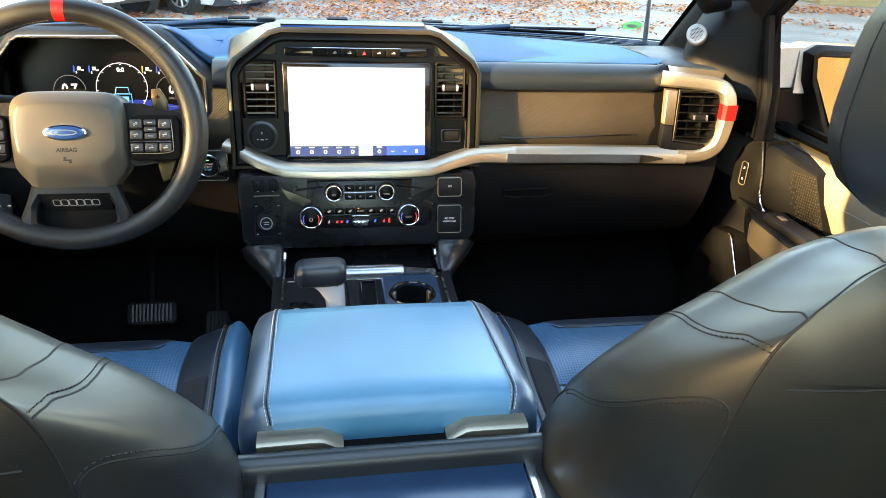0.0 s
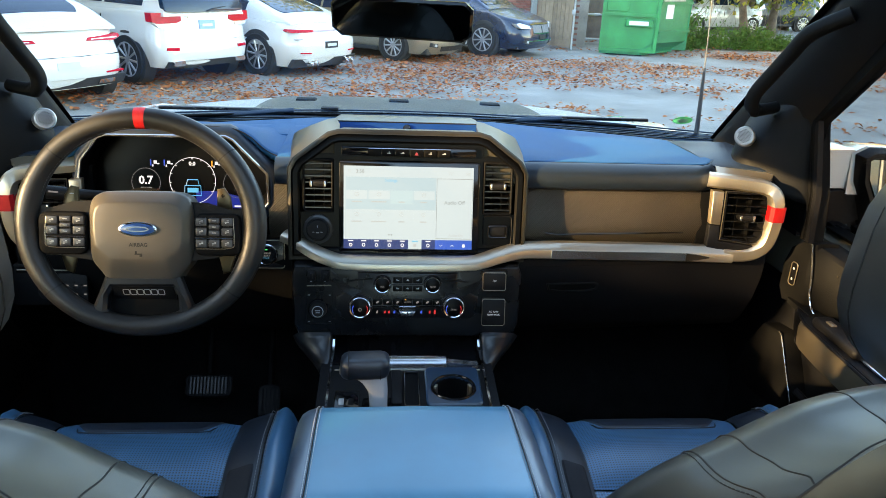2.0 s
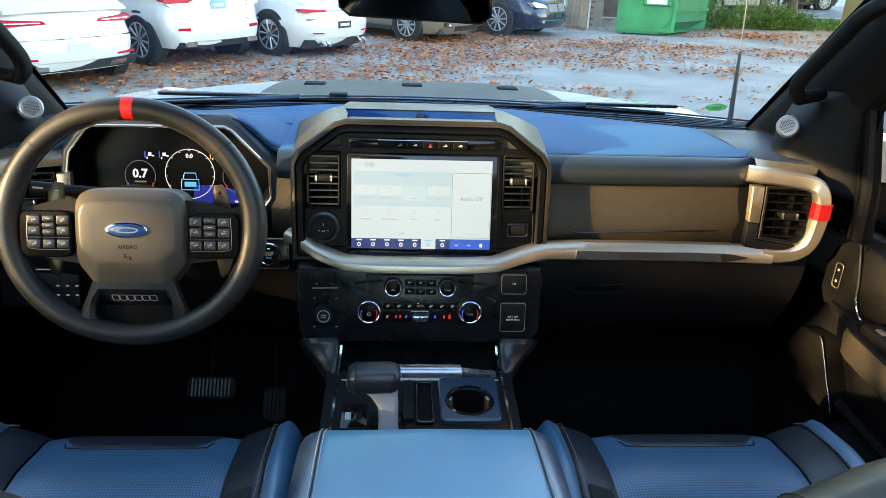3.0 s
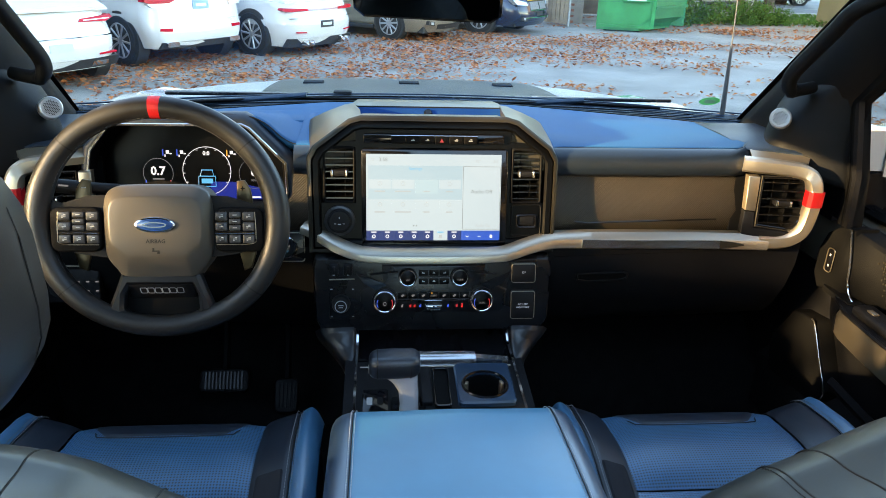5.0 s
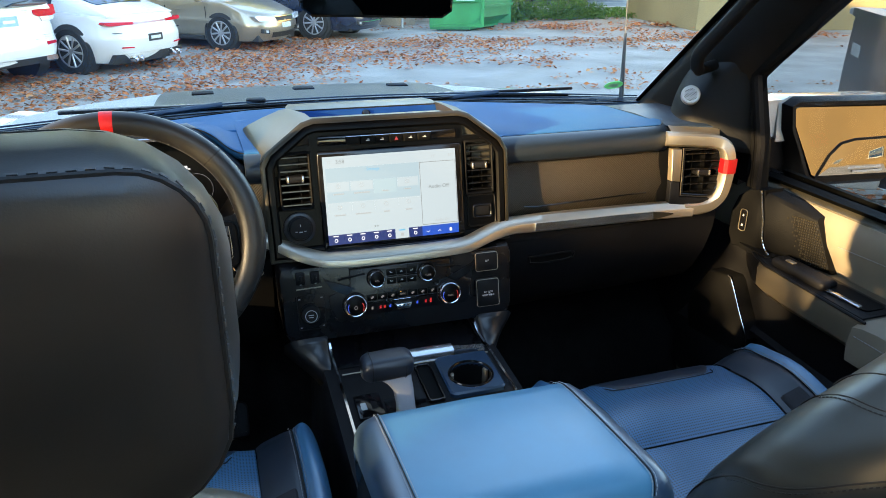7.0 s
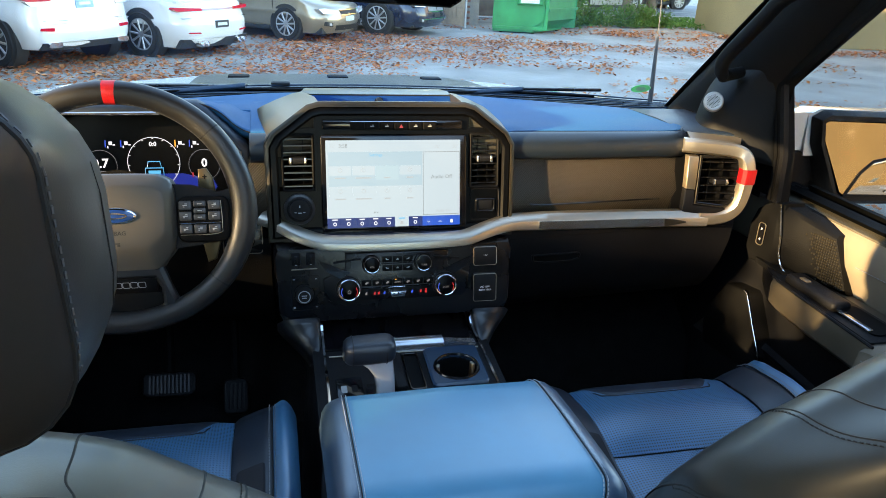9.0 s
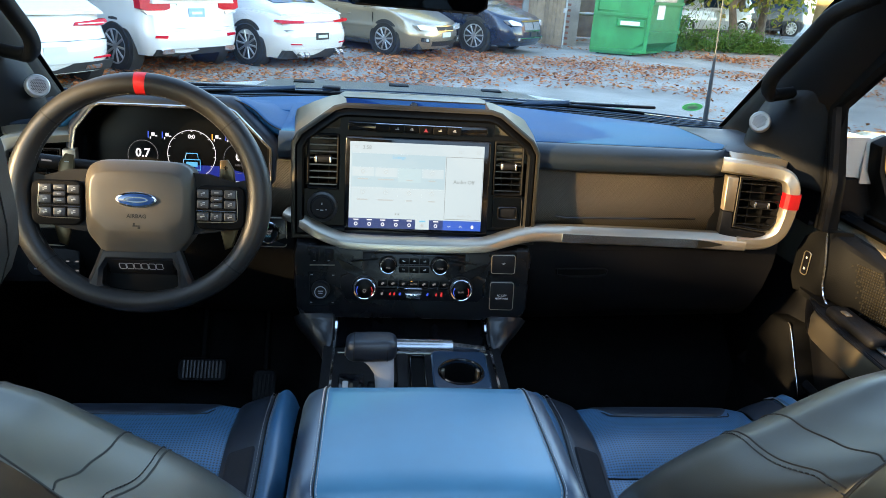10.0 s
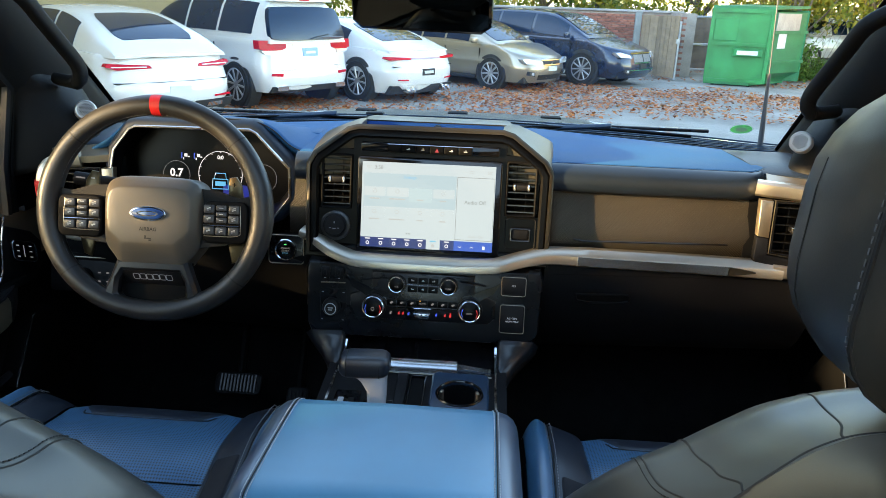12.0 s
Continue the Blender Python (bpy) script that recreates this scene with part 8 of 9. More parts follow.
def at_end(e, name, pts, y, m, label="", depth=0.03, proud=0.010, lean=0.0):
    """A piece let into the tail (y < 0) or nose; pts (x, z) counter-clockwise seen from the tail."""
    s = -1 if y < 0 else 1
    a0, bulge, setback, belt = SHAPE[e]

    def f(u, v, d):
        if v > belt + 0.12:
            return Vector((u, y - s * d + (v - 1.2) * lean, v))
        return Vector((u, s * (a0 - setback(v, s) - bulge * u * u + proud - d), v))
    o = pts if s < 0 else pts[::-1]
    k, fine = len(o), []
    for i, p in enumerate(o):
        q = o[(i + 1) % k]
        n = max(1, int(abs(q[0] - p[0]) / 0.12))
        fine += [(p[0] + (q[0] - p[0]) * j / n, p[1] + (q[1] - p[1]) * j / n) for j in range(n)]
    return local_part(name, plate(fine, f, 0.0, depth + 0.03), m, e, label)


def mirror_pts(pts):
    return [(-x, z) for x, z in pts[::-1]]


def pair(e, name, o, y, m, label="", depth=0.03, proud=0.012):
    for sgn in (1, -1):
        at_end(e, name, o if sgn > 0 else mirror_pts(o), y, m, label, depth, proud)


def build_lot_cars():
    # white fastback crossover
    e = car("white_coupe", "white fastback car parked tail towards the truck", WHITE_PAINT, anchored(COUPE[0], COUPE[1], 0.93, -2.45), 4.9, 2.0, 1.60, 1.04,
            [(-2.30, 1.02), (-2.10, 1.12), (-1.5, 1.36), (-0.8, 1.54), (-0.1, 1.60), (0.6, 1.55), (1.05, 1.40), (1.60, 1.06)], 0.92, 1.02, 2.95, 0.37, clear=0.24, slope=0.30, rear_w=0.78, rear_glass=(0.09, 0.33), side_glass=(0.26, 0.86))
    pair(e, "tail_lamp", [(0.34, 0.845), (0.80, 0.83), (0.93, 0.875), (0.90, 0.915), (0.38, 0.885)], -1, TAIL, "slim red tail lamp", 0.08)
    pair(e, "lamp_strip", [(0.42, 0.858), (0.86, 0.862), (0.86, 0.874), (0.42, 0.870)], -1, CLEAR_LAMP, "", 0.05, 0.018)
    pair(e, "reflector", [(0.55, 0.415), (0.85, 0.42), (0.85, 0.445), (0.55, 0.438)], -1, TAIL)
    pair(e, "exhaust_tip", [(0.42, 0.275), (0.70, 0.28), (0.69, 0.34), (0.44, 0.335)], -1, CHROME, "bright exhaust tip", 0.06, 0.030)
    at_end(e, "diffuser", [(-0.88, 0.25), (0.88, 0.25), (0.92, 0.375), (-0.92, 0.375)], -1, BUMPER_DARK, "dark lower bumper", 0.06)
    at_end(e, "number_plate", [(-0.16, 0.50), (0.16, 0.50), (0.16, 0.60), (-0.16, 0.60)], -1, PLATE_PALE)
    at_end(e, "boot_gap", [(-0.86, 0.655), (0.86, 0.655), (0.86, 0.664), (-0.86, 0.664)], -1, HOLE, "", 0.02, 0.004)
    at_end(e, "boot_lip", [(-0.84, 0.985), (0.84, 0.985), (0.82, 1.01), (-0.82, 1.01)], -1, WHITE_PAINT, "", 0.10, 0.035)
    # white off-roader
    e = car("white_suv", "white sport utility car with red tail lamps", WHITE_PAINT, anchored(SUV[0], SUV[1], -0.87, -1.56), 4.82, 1.94, 1.80, 1.14,
            [(-2.33, 1.08), (-2.28, 1.30), (-2.13, 1.66), (-1.95, 1.765), (-1.2, 1.80), (-0.2, 1.80), (0.5, 1.75), (0.95, 1.58), (1.55, 1.16)], 1.06, 1.14, 2.92, 0.385, clear=0.30, slope=0.10, bulge=0.11, corner=0.22, rear_glass=None, side_glass=(0.10, 0.88), front_glass=(0.76, 0.97))
    lean = lambda u, v, d: Vector((u, -2.400 + (v - 1.10) * 0.36 + 0.05 * u * u + d, v))
    half = [(0.30, 1.135), (0.62, 1.140), (0.76, 1.155), (0.785, 1.20), (0.735, 1.50), (0.70, 1.60), (0.64, 1.64), (0.30, 1.655)]
    local_part("rear_screen", plate([(-u, v) for u, v in half[::-1]] + half, lean, 0.0, 0.10, 0.004), CAR_GLASS, e, "dark rear screen with sky blue in its colour")
    local_part("rear_wiper", tube([lean(0.0, 1.15, -0.012), lean(0.16, 1.19, -0.010), lean(0.40, 1.215, -0.008)], 0.009, 6), BUMPER_DARK, e)
    pair(e, "tail_lamp", [(0.48, 1.01), (0.58, 0.975), (0.88, 0.975), (0.962, 1.0), (0.962, 1.132), (0.48, 1.132)], -1, TAIL, "large red tail lamp", 0.12, 0.016)
    pair(e, "reverse_lamp", [(0.62, 0.905), (0.86, 0.915), (0.92, 0.970), (0.60, 0.970)], -1, CLEAR_LAMP, "", 0.06, 0.014)
    pair(e, "reflector", [(0.60, 0.56), (0.80, 0.575), (0.79, 0.615), (0.59, 0.61)], -1, TAIL)
    for sgn in (1, -1):
        local_part("exhaust_tip", sweep([Vector((sgn * 0.62, -2.40, 0.37)), Vector((sgn * 0.62, -2.2, 0.37))], rrect(0.22, 0.075, 0.03), (0, 0, 1)), CHROME, e, "bright wide exhaust tip")
        local_part("roof_rail", tube([Vector((sgn * 0.60, -1.7, 1.80)), Vector((sgn * 0.62, -0.5, 1.84)), Vector((sgn * 0.60, 0.5, 1.80))], 0.02, 8), SILVER, e)
    at_end(e, "spoiler", [(-0.60, 1.735), (0.60, 1.735), (0.58, 1.79), (-0.58, 1.79)], -2.22, WHITE_PAINT, "", 0.25)
    at_end(e, "brake_light", [(-0.10, 1.75), (0.10, 1.75), (0.10, 1.775), (-0.10, 1.775)], -2.23, TAIL, "", 0.02)
    at_end(e, "number_plate", [(-0.16, 0.87), (0.16, 0.87), (0.16, 1.01), (-0.16, 1.01)], -1, PLATE_BLUE, "blue and white number plate", 0.03, 0.014)
    at_end(e, "plate_bars", [(-0.10, 0.915), (0.10, 0.915), (0.10, 0.955), (-0.10, 0.955)], -1, WHITE_PRINT, "", 0.01, 0.018)
    at_end(e, "chrome_line", [(-0.62, 0.655), (0.62, 0.655), (0.62, 0.672), (-0.62, 0.672)], -1, CHROME, "", 0.03, 0.014)
    at_end(e, "handle_bar", [(-0.36, 1.045), (0.36, 1.045), (0.36, 1.075), (-0.36, 1.075)], -1, SILVER, "", 0.03, 0.016)
    at_end(e, "tail_gap", [(-0.72, 0.70), (0.72, 0.70), (0.72, 0.708), (-0.72, 0.708)], -1, HOLE, "", 0.02, 0.004)
    at_end(e, "bumper_foot", [(-0.80, 0.30), (0.80, 0.30), (0.78, 0.40), (-0.78, 0.40)], -1, BUMPER_DARK, "dark bumper foot", 0.04, 0.008)
    # white low saloon
    e = car("white_saloon", "white low sports saloon with a light strip across its tail", WHITE_PAINT, anchored(SALOON[0], SALOON[1], -0.87, -1.575), 5.0, 1.94, 1.44, 0.97,
            [(-2.25, 0.94), (-1.9, 1.06), (-1.3, 1.25), (-0.6, 1.41), (0.0, 1.44), (0.5, 1.39), (0.9, 1.26), (1.45, 0.99)], 0.80, 0.92, 2.95, 0.37, clear=0.19, slope=0.26, rear_w=0.82, rear_glass=(0.11, 0.36), side_glass=(0.28, 0.86))
    pair(e, "tail_lamp", [(0.40, 0.785), (0.86, 0.785), (0.93, 0.815), (0.90, 0.845), (0.40, 0.825)], -1, TAIL, "slim tail lamp", 0.08, 0.014)
    pair(e, "reflector", [(0.50, 0.42), (0.72, 0.43), (0.71, 0.45), (0.51, 0.442)], -1, TAIL)
    for sgn in (1, -1):
        for dx in (0.42, 0.55):
            local_part("exhaust_tip", lathe([(0.050, 0), (0.052, 0.10), (0.045, 0.10), (0.043, 0.02), (0.0001, 0.02)], (sgn * dx, -2.42, 0.255), (0, -1, 0), 14), CHROME, e)
    at_end(e, "light_strip", [(-0.41, 0.790), (0.41, 0.790), (0.41, 0.818), (-0.41, 0.818)], -1, GREY_LAMP, "smoked strip between the lamps", 0.04, 0.013)
    at_end(e, "diffuser", [(-0.86, 0.18), (0.86, 0.18), (0.82, 0.33), (-0.82, 0.33)], -1, BUMPER_DARK, "dark rear diffuser", 0.06)
    at_end(e, "number_plate", [(-0.17, 0.50), (0.17, 0.50), (0.17, 0.62), (-0.17, 0.62)], -1, BUMPER_DARK, "dark-framed number plate", 0.03)
    at_end(e, "plate_bars", [(-0.12, 0.535), (0.12, 0.535), (0.12, 0.585), (-0.12, 0.585)], -1, PLATE_PALE, "", 0.01, 0.014)
    at_end(e, "tail_gap", [(-0.80, 0.665), (0.80, 0.665), (0.80, 0.673), (-0.80, 0.673)], -1, HOLE, "", 0.02, 0.004)
    # champagne saloon, nose towards the lane
    e = car("champagne_saloon", "champagne metallic saloon with its nose to the lane", GOLD_PAINT, anchored(GOLD[0], GOLD[1], 0.79, 1.42), 4.85, 1.83, 1.46, 0.95,
            [(-2.0, 0.96), (-1.5, 1.20), (-0.9, 1.40), (-0.3, 1.46), (0.3, 1.43), (0.75, 1.28), (1.40, 0.96)], 0.72, 0.97, 2.80, 0.345, clear=0.19, bulge=0.24, corner=0.42)
    nose(e, 2.425, 0.66, CLEAR_LAMP, "narrow dark grille", [(-0.30, 0.58), (0.30, 0.58), (0.34, 0.66), (-0.34, 0.66)], [(-0.42, 0.25), (0.42, 0.25), (0.46, 0.36), (-0.46, 0.36)], (0.40, 0.58, 0.87, 0.69))
    # dark blue crossover
    e = car("dark_blue_crossover", "dark blue large crossover with bright grille", BLUE_PAINT, anchored(BLUE[0], BLUE[1], 0.82, 1.50), 5.25, 1.93, 1.66, 1.06,
            [(-2.52, 1.04), (-2.45, 1.30), (-2.2, 1.55), (-1.4, 1.65), (-0.4, 1.66), (0.4, 1.60), (0.9, 1.42), (1.50, 1.08)], 0.86, 1.06, 3.0, 0.385, clear=0.22, bulge=0.20, corner=0.38, side_glass=(0.08, 0.88))
    nose(e, 2.625, 0.80, CLEAR_LAMP, "bright split grille", [(-0.40, 0.58), (0.40, 0.58), (0.46, 0.78), (-0.46, 0.78)], [(-0.62, 0.32), (0.62, 0.32), (0.62, 0.40), (-0.62, 0.40)], (0.50, 0.68, 0.92, 0.80), bright=True)


GRILLE_BAR = mat("grille_bar_grey", (0.30, 0.31, 0.32), 0.5, metal=0.2, tone=0.1, tscale=30)


def nose(e, y, z, lamp, label, grille, intake, lamp_box, bright=False):
    at_end(e, "grille", grille, y, BUMPER_DARK, label, 0.05, 0.008)
    if bright:
        for i in range(14):
            for sgn in (-1, 1):
                x = sgn * (0.04 + i * 0.027)
                at_end(e, "grille_bar", [(x - 0.007, grille[0][1] + 0.01), (x + 0.007, grille[0][1] + 0.01), (x + 0.007, grille[2][1] - 0.02), (x - 0.007, grille[2][1] - 0.02)], y, GRILLE_BAR, "", 0.02, 0.018)
    o = inset(grille, -0.015)
    at_end(e, "grille_rim", [o[0], o[1], grille[1], grille[0]], y, CHROME, "", 0.03, 0.016)
    at_end(e, "grille_rim", [grille[3], grille[2], o[2], o[3]], y, CHROME, "", 0.03, 0.016)
    at_end(e, "intake", intake, y, BUMPER_DARK, "", 0.05, 0.006)
    if bright:
        at_end(e, "intake_line", [(-0.60, 0.40), (0.60, 0.40), (0.60, 0.415), (-0.60, 0.415)], y, CHROME, "", 0.03, 0.014)
    at_end(e, "number_plate", [(-0.16, 0.44), (0.16, 0.44), (0.16, 0.54), (-0.16, 0.54)], y, PLATE_PALE if not bright else BUMPER_DARK, "", 0.02, 0.016)
    x0, z0, x1, z1 = lamp_box
    pair(e, "headlamp", [(x0, z0), (x1 - 0.08, z0 + 0.02), (x1, z1), (x1 - 0.12, z1 + 0.015), (x0 + 0.03, z0 + 0.07)], y, lamp, "clear swept headlamp", 0.10, 0.014)
    pair(e, "fog_lamp", [(0.54, 0.33), (0.72, 0.36), (0.71, 0.44), (0.57, 0.42)], y, BUMPER_DARK, "", 0.05, 0.008)
    pair(e, "fog_lens", [(0.59, 0.355), (0.66, 0.365), (0.66, 0.415), (0.60, 0.41)], y, CLEAR_LAMP, "", 0.03, 0.014)


COUPE = (53, (-3.62, 10.75))
SUV = (53, (-4.1, 12.25))
SALOON = (53, (-2.3, 13.65))
GOLD = (-127, (0.19, 16.37))
BLUE = (-127, (2.34, 17.97))
build_lot_cars()

# one sheet of ground out to the horizon
gm = bmesh.new()
NG = 60
gv = [[gm.verts.new((x, y, 0.012 * math.sin(x * 0.7) * math.sin(y * 0.5) if abs(x) < 40 and abs(y) < 60 else 0.0)) for x in [math.copysign(abs(k / 30) ** 3, k) * 2500 for k in range(-30, 31)]] for y in [math.copysign(abs(k / 30) ** 3, k) * 2500 for k in range(-30, 31)]]
for j in range(NG):
    for i in range(NG):
        gm.faces.new((gv[j][i], gv[j][i + 1], gv[j + 1][i + 1], gv[j + 1][i]))
solid("ground", gm, ASPHALT, "worn grey asphalt lot", kind="structure")



# ---- outside: walls, bins, trees, leaves ----
def island_mat(name, colors, rough=0.7, trans=0.0):
    """Colour picked per loose piece from a ramp."""
    m = mat(name, colors[0], rough, spec=0.3)
    n, l = m.node_tree.nodes, m.node_tree.links
    g, r = n.new("ShaderNodeNewGeometry"), n.new("ShaderNodeValToRGB")
    el = r.color_ramp.elements
    while len(el) < len(colors):
        el.new(0.5)
    for i, c in enumerate(colors):
        el[i].position, el[i].color = i / (len(colors) - 1), (*c, 1)
    l.new(g.outputs["Random Per Island"], r.inputs[0])
    l.new(r.outputs[0], n["Principled BSDF"].inputs["Base Color"])
    if trans:
        tb, mx = n.new("ShaderNodeBsdfTranslucent"), n.new("ShaderNodeMixShader")
        l.new(r.outputs[0], tb.inputs[0])
        mx.inputs[0].default_value = trans
        l.new(n["Principled BSDF"].outputs[0], mx.inputs[1])
        l.new(tb.outputs[0], mx.inputs[2])
        l.new(mx.outputs[0], n["Material Output"].inputs[0])
    return m


FALLEN = island_mat("fallen_leaves", [(0.24, 0.060, 0.018), (0.42, 0.13, 0.035), (0.52, 0.18, 0.06), (0.30, 0.085, 0.03), (0.55, 0.27, 0.12)], 0.8)
FOLIAGE = island_mat("foliage", [(0.08, 0.14, 0.02), (0.20, 0.24, 0.04), (0.36, 0.32, 0.04), (0.13, 0.18, 0.03), (0.48, 0.36, 0.05)], 0.6, 0.5)
GREEN_LEAF = island_mat("green_leaves", [(0.05, 0.12, 0.02), (0.09, 0.18, 0.03), (0.13, 0.22, 0.04)], 0.55, 0.35)
BARK = mat("bark", (0.16, 0.12, 0.09), 0.9, grain=1.0, scale=18, tone=0.3, tscale=4)
BRICK = mat("brick", (0.33, 0.13, 0.09), 0.85, grain=0.5, scale=60, tone=0.25, tscale=6, vary=0.5)
MORTAR = mat("mortar", (0.36, 0.31, 0.27), 0.95, grain=0.5, scale=80, tone=0.2, tscale=3)
WOOD = mat("weathered_wood", (0.28, 0.205, 0.135), 0.8, grain=0.6, scale=30, tone=0.2, tscale=5, vary=0.4)
BIN_GREEN = mat("bin_green", (0.008, 0.235, 0.066), 0.42, grain=0.15, scale=14, tone=0.22, tscale=2.5)
LID_GREEN = mat("bin_green_side", (0.010, 0.19, 0.075), 0.5, tone=0.2, tscale=3)
STEEL = mat("galvanised_steel", (0.45, 0.46, 0.47), 0.5, metal=0.6, tone=0.15, tscale=6)
GREY_BOARD = mat("grey_board", (0.24, 0.25, 0.24), 0.8, tone=0.2, tscale=3)
STUCCO = mat("sand_stucco", (0.30, 0.215, 0.10), 0.9, grain=0.5, scale=40, tone=0.10, tscale=0.8)
CONCRETE = mat("pale_concrete", (0.36, 0.35, 0.33), 0.9, grain=0.5, scale=40, tone=0.2, tscale=1.5)


def scatter(count, place, size, seed, flat=0.25, lift=0.02):
    """Many small loose leaves in one mesh. place(rng) gives x, y, z or None."""
    rng = random.Random(seed)
    verts, faces = [], []
    while len(faces) < count:
        p = place(rng)
        if p is None:
            continue
        s, a = size * rng.uniform(0.6, 1.35), rng.uniform(0, 6.283)
        tx, ty = rng.gauss(0, flat), rng.gauss(0, flat)
        q = Euler((tx, ty, a)).to_matrix()
        k = len(verts)
        for u, v, w in ((-0.5, 0, 0), (0, -0.33, 0.08), (0.5, 0, 0), (0, 0.33, 0.08)):
            verts.append(Vector(p) + q @ Vector((u * s, v * s, w * s + 0)))
        faces.append((k, k + 1, k + 2, k + 3))
    return verts, faces


def from_data(name, verts, faces, m, label, category="", kind="", parent=None):
    me = bpy.data.meshes.new(name)
    me.from_pydata([tuple(v) for v in verts], [], faces)
    me.materials.append(m)
    ob = new(name, me)
    if parent:
        ob.parent = parent
    return tagged(ob, label, category, "", kind)


def leaf_spot(rng):
    x, y = rng.uniform(-9, 16), rng.uniform(6, 24)
    d = noise.noise(Vector((x * 0.32, y * 0.45, 3.1))) + 0.55 * noise.noise(Vector((x * 1.1, y * 1.4, 7.7)))
    for cx, cy, rx, ry, w in ((-1.6, 12.0, 3.4, 1.8, 0.95), (0.6, 14.6, 3.0, 1.5, 0.8), (3.8, 16.6, 3.4, 0.9, 1.0), (9.5, 16.0, 4.5, 0.7, 0.55), (-2.0, 10.4, 2.0, 0.8, 0.5), (3.0, 13.0, 4.0, 1.5, 0.25), (13, 16, 5, 0.6, 0.9)):
        d += w * math.exp(-((x - cx) / rx) ** 2 - ((y - cy) / ry) ** 2)
    if d < rng.uniform(0.02, 1.20):
        return None
    return x, y, 0.018 + rng.uniform(0, 0.03)


v, f = scatter(19000, leaf_spot, 0.085, 5)
from_data("fallen_leaves", v, f, FALLEN, "brown fallen leaves drifted over the asphalt", "leaves", "stuff")


def strip_spot(rng):
    k = rng.uniform(0, 1)
    x, y = 8.5 + 30 * k, 19.6 - 4.8 * k + rng.gauss(0, 0.45)
    if noise.noise(Vector((x * 0.5, y, 1.0))) < rng.uniform(-0.5, 0.4):
        return None
    return x, y, 0.02 + abs(rng.gauss(0, 0.05))


v, f = scatter(3800, strip_spot, 0.11, 6)
from_data("leaf_strip", v, f, FALLEN, "orange leaves gathered along the lot edge", "leaves", "stuff")


def side_spot(rng):
    x, y = rng.uniform(1.6, 9), rng.uniform(1.5, 9)
    if 0.6 * noise.noise(Vector((x * 0.6, y * 0.6, 4.0))) + 0.25 < rng.uniform(0, 1) + max(0, x - 4) * 0.10:
        return None
    return x, y, 0.02 + rng.uniform(0, 0.02)


v, f = scatter(4200, side_spot, 0.085, 8)
from_data("side_leaves", v, f, FALLEN, "brown fallen leaves beside the truck", "leaves", "stuff")

# road beyond the lot, with a pale kerb line
rd = lambda k, o, z: Vector((8.0 + 60 * k, 24.5 - 9.0 * k + o, z))
solid("road", loft([[rd(k, 2.0, 0.03), rd(k, 11.0, 0.03), rd(k, 11.0, 0.0), rd(k, 2.0, 0.0)] for k in (0.0, 0.5, 1.0)]), mat("road_asphalt", (0.16, 0.17, 0.19), 0.85, grain=0.6, scale=50, tone=0.2, tscale=0.6), "pale grey road beyond the lot", kind="structure")
solid("kerb", loft([[rd(k, 1.6, 0.12), rd(k, 2.0, 0.12), rd(k, 2.0, 0.0), rd(k, 1.6, 0.0)] for k in (0.05, 0.5, 1.0)]), CONCRETE, "low concrete kerb", kind="structure")
for k in range(5):
    solid("road_line", loft([[rd(0.1 + k * 0.16, 5.4, 0.035), rd(0.1 + k * 0.16, 5.55, 0.035), rd(0.17 + k * 0.16, 5.55, 0.035), rd(0.17 + k * 0.16, 5.4, 0.035)], [rd(0.1 + k * 0.16, 5.4, 0.030), rd(0.1 + k * 0.16, 5.55, 0.030), rd(0.17 + k * 0.16, 5.55, 0.030), rd(0.17 + k * 0.16, 5.4, 0.030)]]), CONCRETE, "pale road marking line", kind="structure")


